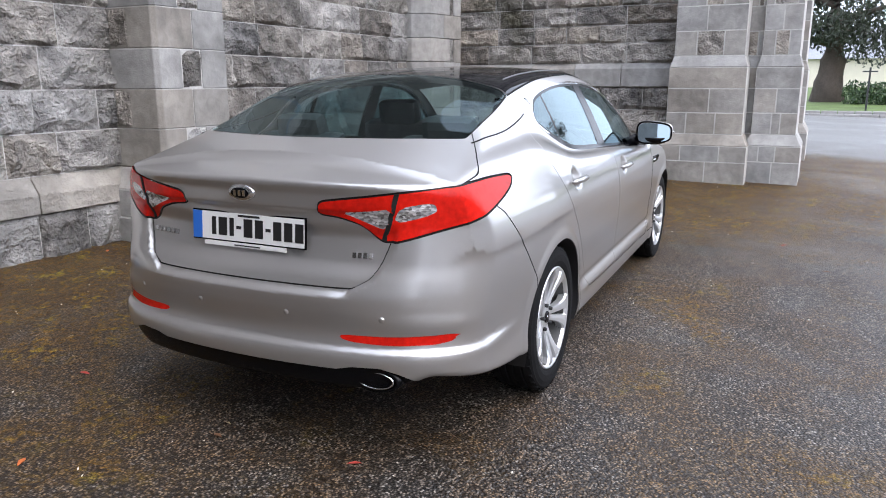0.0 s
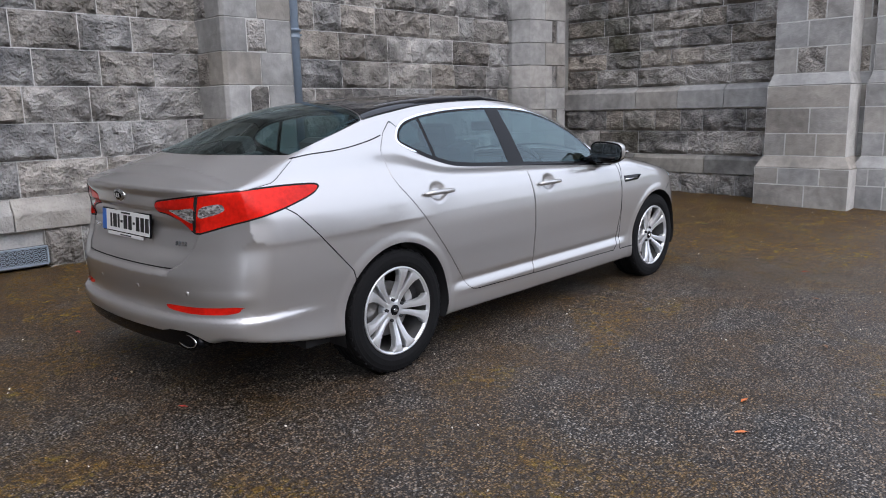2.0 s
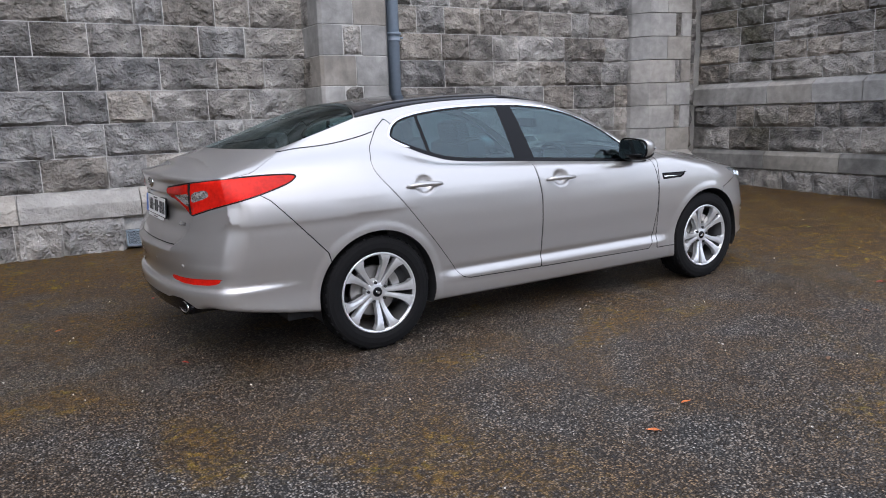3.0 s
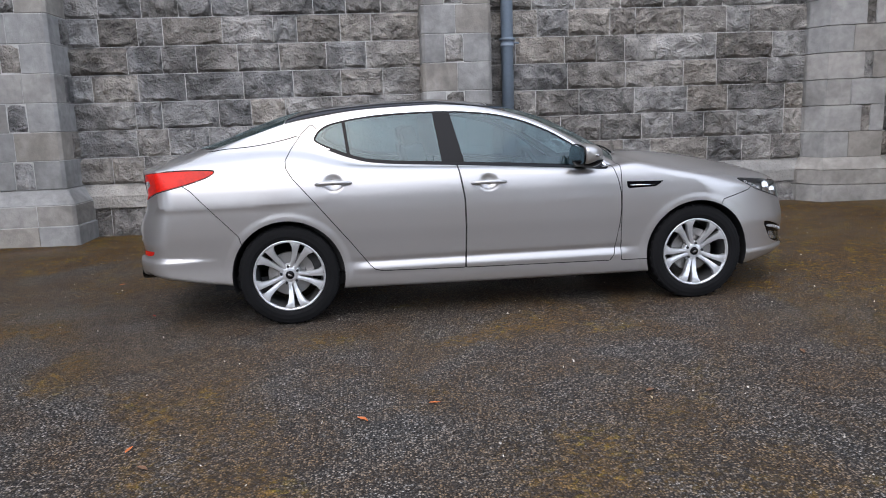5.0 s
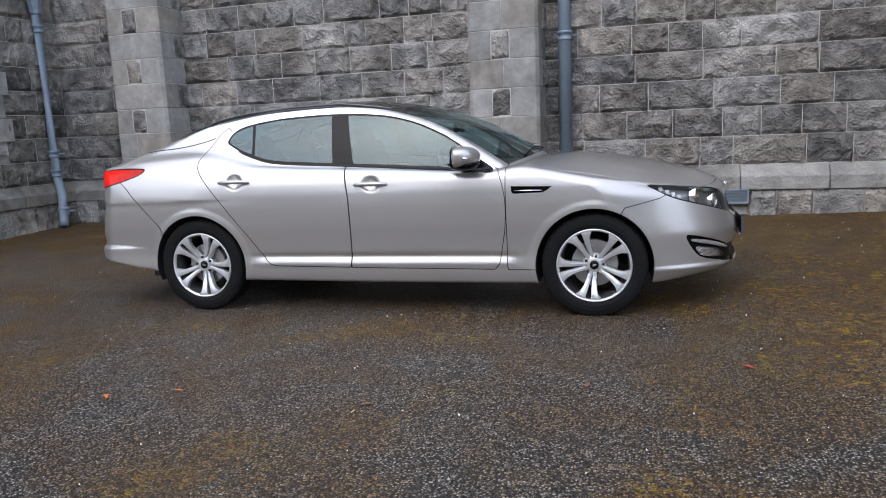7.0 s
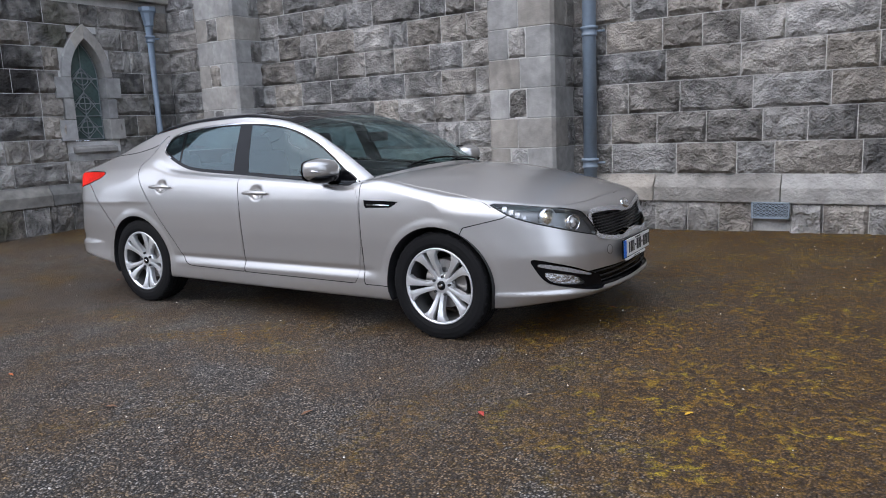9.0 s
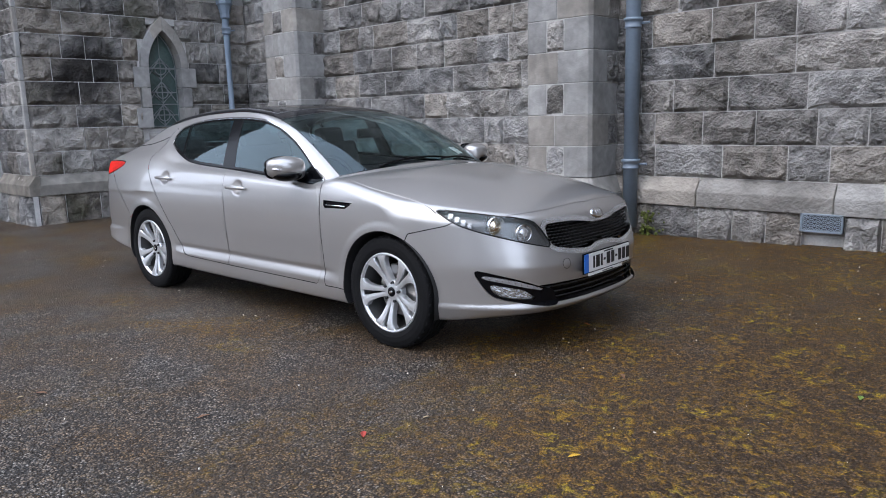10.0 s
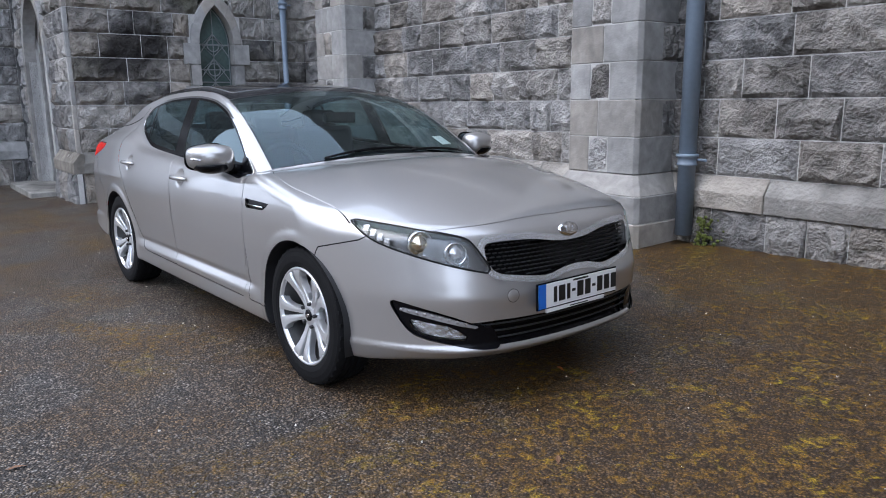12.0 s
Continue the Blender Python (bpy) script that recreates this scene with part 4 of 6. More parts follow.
for sx, sy in ((-1, -1), (1, -1), (-1, 1), (1, 1)):
    turn = Matrix.Rotation(math.radians(90), 4, "X") if sy < 0 else Matrix.Rotation(math.radians(-90), 4, "X")
    wheel(car, Matrix.Translation((sx * WHEEL_X, sy * 0.777, HUB_Z)) @ turn @ Matrix.Rotation(0.436 if sx > 0 else -0.454, 4, "Z"))
    # liner of the wheel arch
    bm = bmesh.new()
    ring = []
    for k in range(37):
        a = math.radians(-18 + k * 216 / 36)
        x, z = sx * WHEEL_X + 0.366 * math.cos(a), HUB_Z + 0.366 * math.sin(a)
        yo = float(side_width(np.array(x), np.array(max(z, 0.2)))) - 0.004
        ring.append([bm.verts.new((x, sy * y, z)) for y in (yo, yo - 0.03, 0.50)] + [bm.verts.new((sx * WHEEL_X, sy * 0.50, HUB_Z))])
    for r0, r1 in zip(ring, ring[1:]):
        for i in range(3):
            bm.faces.new((r0[i], r1[i], r1[i + 1], r0[i + 1]))
    part("arch_liner", bm, M_PLASTIC, car, "black wheel arch liner", smooth=True)


# ---- small parts of the car ----
def on_skin(x=None, y=None, z=None, start=None, way=None, out=0.0):
    """Where the ray from start along way meets the shell, moved outwards, and the outward normal there."""
    s, w = np.array(start, float), np.array(way, float)
    d = np.arange(0, 3, 0.004)
    p = s + d[:, None] * w
    f = body_field(p[:, 0], np.abs(p[:, 1]), p[:, 2])
    i = int(np.argmax(f < 0))
    q = p[i - 1] + (p[i] - p[i - 1]) * (f[i - 1] / (f[i - 1] - f[i]))
    g = gradient(body_field, np.array([[q[0], abs(q[1]), q[2]]]))[0]
    g /= np.linalg.norm(g)
    if q[1] < 0:
        g[1] *= -1
    return Vector(q + g * out), Vector(g)


def facing(p, n, up=(0, 0, 1)):
    """A pose at p with its z axis along n and its y axis towards up."""
    zx = Vector(n).normalized()
    xx = Vector(up).cross(zx).normalized()
    m = Matrix((xx, zx.cross(xx), zx)).transposed().to_4x4()
    return Matrix.Translation(p) @ m


def put(ob, m):
    ob.matrix_basis = m
    return ob


def add_dome(bm, rx, ry, h, sides=32, base=0.0):
    add_lathe(bm, [(1e-4, h), (0.35, h * 0.97), (0.7, h * 0.8), (0.92, h * 0.45), (1.0, base), (1.0, -0.01)], sides, Matrix.Diagonal((rx, ry, 1, 1)))


M_PLATE = material("white_plate", (0.78, 0.78, 0.76), 0.35)
M_BLUE = material("blue_band", (0.02, 0.14, 0.55), 0.4)
M_INK = material("black_ink", (0.01, 0.01, 0.01), 0.5)
M_WARM = material("warm_reflector", (0.85, 0.72, 0.50), 0.06, 1.0)


def number_plate(m, label):
    """A white plate in a dark frame with a blue end band, plain bars for its characters and a strip below."""
    p = part("number_plate", bmesh.new(), M_BLACK, car, label)
    bm = bmesh.new()
    add_box(bm, (-0.263, -0.058, -0.006), (0.263, 0.058, 0.003), 0.003)
    bm.to_mesh(p.data)
    put(p, m)
    bm = bmesh.new()
    add_box(bm, (-0.257, -0.052, 0.0), (0.257, 0.052, 0.006), 0.001)
    part("face", bm, M_PLATE, p, "white face")
    bm = bmesh.new()
    add_box(bm, (-0.257, -0.052, 0.003), (-0.213, 0.052, 0.0072))
    part("band", bm, M_BLUE, p, "blue end band")
    x = -0.165
    for w in (0.020, 0.040, 0.020, -0.022, 0.040, 0.036, -0.022, 0.036, 0.036, 0.036):
        bm = bmesh.new()
        if w < 0:
            add_box(bm, (x, -0.006, 0.004), (x - w, 0.006, 0.0075))
        else:
            add_box(bm, (x, -0.034, 0.004), (x + w, 0.034, 0.0075))
        part("character_bar", bm, M_INK, p)
        x += abs(w) + 0.0125
    bm = bmesh.new()
    add_box(bm, (-0.04, 0.040, 0.004), (0.06, 0.048, 0.0073))
    part("text_bar", bm, M_INK, p)
    bm = bmesh.new()
    add_box(bm, (-0.205, -0.075, -0.006), (0.175, -0.058, 0.004), 0.002)
    st = part("dealer_strip", bm, M_PLATE, p, "white strip below the plate")
    bm = bmesh.new()
    add_box(bm, (-0.06, -0.070, 0.003), (0.06, -0.065, 0.0046))
    part("text_bar", bm, M_INK, st)
    return p


pt, nm = on_skin(start=(-3, 0.005, 0.852), way=(1, 0, 0), out=0.016)
number_plate(facing(pt, (-1, 0, 0.08)), "white rear number plate with blue band")
pt, nm = on_skin(start=(3, -0.02, 0.492), way=(-1, 0, 0), out=0.014)
number_plate(facing(pt, (1, 0, 0.02)), "white front number plate with blue band")

# emblems, badges, sensors, towing cap
for st, w, nose_end in (((-3, 0.01, 0.985), (1, 0, 0), False), ((3, -0.005, 0.745), (-1, 0, 0), True)):
    pt, nm = on_skin(start=st, way=w, out=0.002)
    em = part("emblem", bmesh.new(), M_CHROME, car, "chrome oval emblem, plain")
    bm = bmesh.new()
    add_dome(bm, 0.062, 0.033, 0.012)
    bm.to_mesh(em.data)
    em.data.shade_smooth()
    put(em, facing(pt, nm))
    bm = bmesh.new()
    add_dome(bm, 0.055, 0.027, 0.0135)
    part("field", bm, M_CHROME if nose_end else M_BLACK, em, "oval field", smooth=True)
    for x0 in (-0.026, -0.004, 0.015):
        bm = bmesh.new()
        add_box(bm, (x0, -0.011, 0.008), (x0 + 0.012, 0.011, 0.0145), 0.001)
        part("bar", bm, M_CHROME, em)
for y0, y1, z in ((0.53, 0.37, 0.80), (-0.425, -0.505, 0.783)):
    n = 6 if y0 > 0 else 4
    for k in range(n):
        y = y0 + (y1 - y0) * (k + 0.5) / n
        pt, nm = on_skin(start=(-3, y, z), way=(1, 0, 0), out=0.001)
        bm = bmesh.new()
        w = abs(y1 - y0) / n * 0.38
        add_box(bm, (-w, -0.010, 0), (w, 0.010, 0.004), 0.001)
        put(part("badge_bar", bm, M_CHROME, car, "small chrome badge bar"), facing(pt, nm))
for y in (0.56, 0.2, -0.2, -0.56):
    pt, nm = on_skin(start=(-3, y, 0.572), way=(1, 0, 0))
    bm = bmesh.new()
    add_lathe(bm, [(1e-4, 0.003), (0.0085, 0.003), (0.009, 0.001), (0.0108, 0.001), (0.011, -0.004)], 20)
    put(part("parking_sensor", bm, M_PAINT, rb, "round silver sensor", smooth=True), facing(pt, nm))
pt, nm = on_skin(start=(3, -0.372, 0.510), way=(-1, 0, 0))
bm = bmesh.new()
add_lathe(bm, [(1e-4, 0.0015), (0.0255, 0.0015), (0.027, 0.0005)], 32)
cap = put(part("towing_cap", bm, M_PAINT, fb, "round silver cover", smooth=True), facing(pt, nm))
bm = bmesh.new()
add_tube(bm, [(0.0275 * math.cos(a * 0.2618), 0.0275 * math.sin(a * 0.2618), 0.0002) for a in range(24)], 0.0013, 6, closed=True)
part("seam", bm, M_GAP, cap)

# exhaust
for s in (-1,):
    bm = bmesh.new()
    rings = add_lathe(bm, [(1.0, -0.06), (1.0, 0.0), (0.94, 0.006), (0.86, 0.0), (0.84, -0.08)], 40, Matrix.Diagonal((0.072, 0.032, 1, 1)))
    ex = put(part("tailpipe", bm, M_CHROME, car, "chrome oval tailpipe", smooth=True), facing((-2.402, 0.535 * s, 0.348), (-1, 0.1 * s, 0)))
    bm = bmesh.new()
    add_lathe(bm, [(1e-4, -0.05), (0.85, -0.05)], 40, Matrix.Diagonal((0.072, 0.032, 1, 1)))
    part("bore", bm, M_GAP, ex)
    bm = bmesh.new()
    add_lathe(bm, [(1.0, 0.0), (1.18, 0.002), (1.26, -0.03), (1.26, -0.08)], 40, Matrix.Diagonal((0.078, 0.036, 1, 1)))
    part("surround", bm, M_BLACK, ex, "black moulded surround", smooth=True)

# seals beside the roof panes, and the joint down each rear pillar
def bead(name, plan, r, mat, parent, label):
    """A thin bead laid on the shell along points in plan."""
    bm = bmesh.new()
    add_tube(bm, [on_skin(start=(x, y, 2.0), way=(0, 0, -1), out=0.0)[0] for x, y in plan], r, 6)
    return part(name, bm, mat, parent, label, smooth=True)


for s in (-1, 1):
    bead("roof_seam", [(x, s * 0.545) for x in np.linspace(-1.22, 0.0, 25)], 0.004, M_HOUSING, rg, "grey seal along the roof pane")
    bead("pillar_joint", [(x, s * float(curve(x, [-1.98, -1.83, -1.6, -1.39, -1.15, -0.9], [0.642, 0.684, 0.694, 0.686, 0.664, 0.650]))) for x in np.linspace(-1.88, -1.30, 24)], 0.0035, M_GAP, car, "dark joint down the rear pillar")
bead("roof_seam", [(0.03 - 0.1 * y * y, y) for y in np.linspace(-0.54, 0.54, 21)], 0.004, M_HOUSING, rg, "grey seal across the roof")

# door handles with their cups
for s in (-1, 1):
    for hx, hz in HANDLES:
        bm = bmesh.new()
        L = 0.116
        pts2 = [(-L, 0, 0.000), (-L * 0.93, 0, 0.010), (-L * 0.6, 0.002, 0.020), (0, 0.003, 0.024), (L * 0.6, 0.002, 0.020), (L * 0.93, 0, 0.010), (L, 0, 0.000)]
        add_tube(bm, pts2, [0.006, 0.010, 0.0135, 0.0145, 0.0135, 0.010, 0.006], 12)
        base = float(side_width(np.array(hx - 0.11), np.array(hz)))
        ob = part("door_handle", bm, M_PAINT, car, "silver bar handle over a round cup", smooth=True)
        put(ob, facing((hx, s * (base + 0.006), hz), (0, s, 0.12)))
        if hx > -0.5:
            bm = bmesh.new()
            add_lathe(bm, [(1e-4, 0.026), (0.006, 0.026), (0.0065, 0.018)], 16, Matrix.Translation((-L * 0.8 * (-s), 0, -0.008)))
            part("lock", bm, M_CHROME, ob, "round key lock")

# chrome bars in the wing vents
for s in (-1, 1):
    p0, n0 = on_skin(start=(0.91, 2 * s, 0.812), way=(0, -s, 0), out=-0.001)
    p1, n1 = on_skin(start=(1.085, 2 * s, 0.810), way=(0, -s, 0), out=-0.001)
    bm = bmesh.new()
    add_tube(bm, [p0, (p0 + p1) / 2 + n0 * 0.002, p1], 0.0045, 8)
    part("vent_bar", bm, M_CHROME, car, "chrome bar in the wing vent", smooth=True)


# door mirrors
for s in (-1, 1):
    bm = bmesh.new()
    bmesh.ops.create_uvsphere(bm, u_segments=32, v_segments=20, radius=1)
    for v in bm.verts:
        x, y, z = v.co
        k = 1 - 0.25 * max(0, y)
        back = -0.035 if x < 0 else 0.0
        sq = (abs(y) ** 5 + abs(z) ** 5) ** 0.2 or 1.0
        rr = math.hypot(y, z) / sq
        y, z = y * (1 + 0.75 * (rr - 1)), z * (1 + 0.75 * (rr - 1))
        v.co = (max(-0.052, (0.105 * x if x > 0 else 0.08 * x) + 0.04 * (1 - y) * 0.5 - 0.03), 0.112 * y, 0.068 * (1 - 0.28 * max(0, y)) * z + 0.008 * y - (0.012 if z < 0 else 0) * abs(z))
    mir = part("door_mirror", bm, M_PAINT, car, "silver door mirror on a black foot", smooth=True)
    put(mir, Matrix.Translation((0.60, s * 0.945, 1.035)) @ Matrix.Diagonal((1.1, 1.05 * s, 1.05, 1)) @ Matrix.Rotation(math.radians(-6), 4, "Z"))
    bm = bmesh.new()
    oval = [(math.copysign(abs(math.cos(a * 0.1963)) ** 0.55, math.cos(a * 0.1963)), math.copysign(abs(math.sin(a * 0.1963)) ** 0.55, math.sin(a * 0.1963))) for a in range(32)]
    tilt = Matrix.Translation((-0.069, 0, -0.004)) @ Matrix.Rotation(math.radians(-8), 4, "Z") @ Matrix.Rotation(math.radians(7), 4, "Y")
    bm.faces.new([bm.verts.new(tilt @ Vector((0, 0.098 * a, 0.058 * b * (1 - 0.14 * a)))) for a, b in oval])
    part("mirror_glass", bm, M_MIRROR, mir, "mirror glass")
    bm = bmesh.new()
    add_tube(bm, [(-0.060, 0.105 * a, -0.004 + 0.064 * b * (1 - 0.14 * a)) for a, b in oval], 0.006, 6, closed=True)
    part("rim", bm, M_BLACK, mir, "black rim", smooth=True)
    bm = bmesh.new()
    add_tube(bm, [(-0.005, -0.10, -0.050), (0.0, -0.15, -0.062), (0.01, -0.20, -0.070)], [0.036, 0.030, 0.042], 14)
    part("foot", bm, M_BLACK, mir, "black foot", smooth=True)
    bm = bmesh.new()
    add_tube(bm, [(0.045, -0.075, -0.014), (0.062, 0.0, -0.012), (0.040, 0.085, -0.008), (0.012, 0.115, -0.002)], 0.0065, 8)
    part("indicator", bm, M_CLEARLENS, mir, "clear indicator strip", smooth=True)
    bm = bmesh.new()
    bmesh.ops.create_uvsphere(bm, u_segments=24, v_segments=12, radius=1)
    for v in bm.verts:
        x, y, z = v.co
        v.co = (0.095 * x + 0.0, 0.098 * y - 0.004, min(0.0, 0.050 * z) - 0.034)
    part("lower_cover", bm, M_BLACK, mir, "black underside", smooth=True)

# headlamp insides: projector, second lamp, side chips
for s in (-1, 1):
    for yx, z, r, mat, nm2 in ((-1.36, 0.735, 0.047, M_WARM, "projector"), (-1.58, 0.697, 0.042, M_CLEARLENS, "second_lamp")):
        y = 0.5
        lo, hi = 0.2, 0.95
        for _ in range(40):
            y = (lo + hi) / 2
            x = y - yx
            lo, hi = (lo, y) if body_field(np.array(x), np.array(y), np.array(z)) > 0 else (y, hi)
        g = gradient(body_field, np.array([[x, y, z]]))[0]
        way = Vector((0.92, 0.38 * s, 0.06)).normalized()
        base = Vector((x, y * s, z)) - Vector((g[0], g[1] * s, g[2])).normalized() * 0.038
        bm = bmesh.new()
        add_lathe(bm, [(r * 1.15, -0.02), (r * 1.18, 0.016), (r * 1.08, 0.022), (r, 0.014), (r * 0.98, 0.0)], 36)
        lamp = put(part(nm2, bm, M_CHROME, car, "round lamp in a bright ring", smooth=True), facing(base, way))
        bm = bmesh.new()
        add_lathe(bm, [(1e-4, 0.024), (r * 0.4, 0.021), (r * 0.75, 0.012), (r * 0.98, 0.0)], 32)
        part("lens", bm, mat, lamp, "convex lens", smooth=True)
    for k in range(4):
        yx, z = -1.03 - 0.045 * k, 0.792 - 0.019 * k
        lo, hi = 0.2, 0.95
        for _ in range(40):
            y = (lo + hi) / 2
            lo, hi = (lo, y) if body_field(np.array(y - yx), np.array(y), np.array(z)) > 0 else (y, hi)
        g = gradient(body_field, np.array([[y - yx, y, z]]))[0]
        n2 = Vector((g[0], g[1] * s, g[2])).normalized()
        bm = bmesh.new()
        add_box(bm, (-0.014, -0.016, -0.004), (0.014, 0.016, 0.003), 0.003)
        put(part("lamp_chip", bm, M_CLEARLENS, car, "clear lens chip in the headlamp"), facing(Vector((y - yx, y * s, z)) - n2 * 0.014, n2))

# small lamps along the strip in the bumper
for s in (-1, 1):
    for k in range(9):
        yx = -1.257 - 0.048 * k
        z = float(curve(np.array(-yx), [1.232, 1.462, 1.732], [0.462, 0.435, 0.383]))
        lo, hi = 0.2, 0.95
        for _ in range(40):
            y = (lo + hi) / 2
            lo, hi = (lo, y) if body_field(np.array(y - yx), np.array(y), np.array(z)) > 0 else (y, hi)
        g = gradient(body_field, np.array([[y - yx, y, z]]))[0]
        n2 = Vector((g[0], g[1] * s, g[2])).normalized()
        bm = bmesh.new()
        add_lathe(bm, [(1e-4, 0.004), (0.005, 0.0035), (0.0075, 0.0)], 10)
        put(part("strip_lamp", bm, M_CLEARLENS, car, "small round lamp of the light strip"), facing(Vector((y - yx, y * s, z)) - n2 * 0.003, n2))

# grille mesh: rows of slanted bars
bm = bmesh.new()
for r in range(9):
    z = 0.583 + r * 0.0165
    for k in range(-16, 17):
        y = k * 0.029 + (0.0145 if r % 2 else 0)
        if outline(GRILLE, np.array([abs(y)]), np.array([z]))[0] > -0.004:
            continue
        x = float(nose(np.array(abs(y)), np.array(z))) - 0.026
        add_box(bm, (x - 0.004, y - 0.012, z - 0.0022), (x + 0.004, y + 0.012, z + 0.0022))
part("grille_mesh", bm, M_PLASTIC, gr, "fine dark mesh")
for k in range(3):
    bm = bmesh.new()
    z = 0.33 + 0.03 * k
    add_tube(bm, [(float(nose(np.array(abs(y)), np.array(z))) - 0.02, y, z) for y in np.linspace(-0.5, 0.5, 21)], 0.004, 6)
    part("intake_bar", bm, M_PLASTIC, fb)
# wipers
for y0, x0, y1, x1 in ((-0.45, 0.93, 0.15, 0.965), (0.10, 0.98, 0.55, 0.90)):
    bm = bmesh.new()
    path = []
    for k in range(9):
        t = k / 8
        x, y = x0 + (x1 - x0) * t, y0 + (y1 - y0) * t
        path.append((x, y, float(roof(np.array(x), np.array(abs(y)))) + 0.014))
    add_tube(bm, path, 0.007, 8)
    part("wiper", bm, M_BLACK, car, "black wiper blade", smooth=True)

# ---- inside of the car ----
def soft_block(lo, hi, r=0.04):
    bm = bmesh.new()
    add_box(bm, lo, hi, r)
    return bm


bm = bmesh.new()
add_box(bm, (-1.9, -0.74, 0.22), (1.0, 0.74, 0.30))
part("cabin_floor", bm, M_PLASTIC, car, "dark carpet")
part("parcel_shelf", soft_block((-2.02, -0.60, 0.98), (-1.36, 0.60, 1.03), 0.01), M_PLASTIC, car)
part("dashboard", soft_block((0.42, -0.74, 0.62), (0.98, 0.74, 0.945), 0.06), M_PLASTIC, car, "dark grey dashboard", smooth=False)
part("centre_console", soft_block((-0.5, -0.13, 0.28), (0.5, 0.13, 0.62), 0.03), M_PLASTIC, car)
for s in (-1, 1):
    part("door_card", soft_block((-1.3, s * 0.775 - 0.03, 0.32), (0.75, s * 0.775 + 0.02, 0.93), 0.015), M_PLASTIC, car)
for name, x, ys in (("front_seat", -0.12, (-0.37, 0.37)), ("rear_seat", -1.05, (-0.40, 0.40))):
    for y in ys:
        se = part(name, soft_block((x - 0.28, y - 0.25, 0.42), (x + 0.28, y + 0.25, 0.58), 0.06), M_SEAT, car, "dark leather seat")
        for nm3, lo, hi, z, dx in (("backrest", (-0.07, -0.24, 0), (0.07, 0.24, 0.62), 0.54, -0.26), ("headrest", (-0.05, -0.13, 0), (0.05, 0.13, 0.17), 1.10 if name == "front_seat" else 1.06, -0.40)):
            b = part(nm3, soft_block(lo, hi, 0.045), M_SEAT, se)
            b.matrix_basis = Matrix.Translation((x + dx, y, z)) @ Matrix.Rotation(math.radians(-14 if name == "front_seat" else -20), 4, "Y")
bm = bmesh.new()
add_tube(bm, [(0, 0.185 * math.cos(a * 0.19635), 0.185 * math.sin(a * 0.19635)) for a in range(32)], 0.016, 8, closed=True)
add_tube(bm, [(0, -0.18, 0), (0.03, 0, -0.02), (0, 0.18, 0)], 0.022, 8)
sw = part("steering_wheel", bm, M_PLASTIC, car, "dark steering wheel", smooth=True)
sw.matrix_basis = Matrix.Translation((0.38, -0.37, 0.90)) @ Matrix.Rotation(math.radians(-25), 4, "Y")
panel_object("headliner", roof_glass, M_HEADLINER, car, "grey headliner", inset=0.035)
bm = bmesh.new()
add_box(bm, (-0.02, -0.11, -0.035), (0.02, 0.11, 0.035), 0.012)
put(part("rear_view_mirror", bm, M_BLACK, car), Matrix.Translation((0.36, 0, 1.22)))
bm = bmesh.new()
add_box(bm, (-0.055, -0.045, 0), (0.055, 0.045, 0.002))
pt, nm = on_skin(start=(0.79, 0.48, 2.0), way=(0, 0, -1), out=-0.008)
put(part("paper_disc", bm, M_PLATE, car, "pale paper disc behind the windscreen"), facing(pt, nm))

# ---- ground ----
bm = bmesh.new()
gx = np.concatenate([[-400, -120, -50, -25], np.arange(-14, 14.01, 0.5), [18, 25, 40, 80, 200, 500]])
gy = np.concatenate([[-400, -120, -50, -25], np.arange(-12, 6.01, 0.5), [12, 40, 150, 400]])
grid = [[bm.verts.new((x, y, float(ground_height(x, y)))) for y in gy] for x in gx]
for i in range(len(gx) - 1):
    for j in range(len(gy) - 1):
        bm.faces.new((grid[i][j], grid[i + 1][j], grid[i + 1][j + 1], grid[i][j + 1]))
tagged(mesh_object("ground", bm, M_ASPHALT, smooth=True), "damp dark tarmac with yellow moss and brown stains", "tarmac", kind="structure")

# ---- church ----
NAVE_Y, TRANSEPT_X, FRONT_X = 3.39, -6.35, 5.90
TOP = 9.5
COURSE = 0.314
rng = random.Random(4)


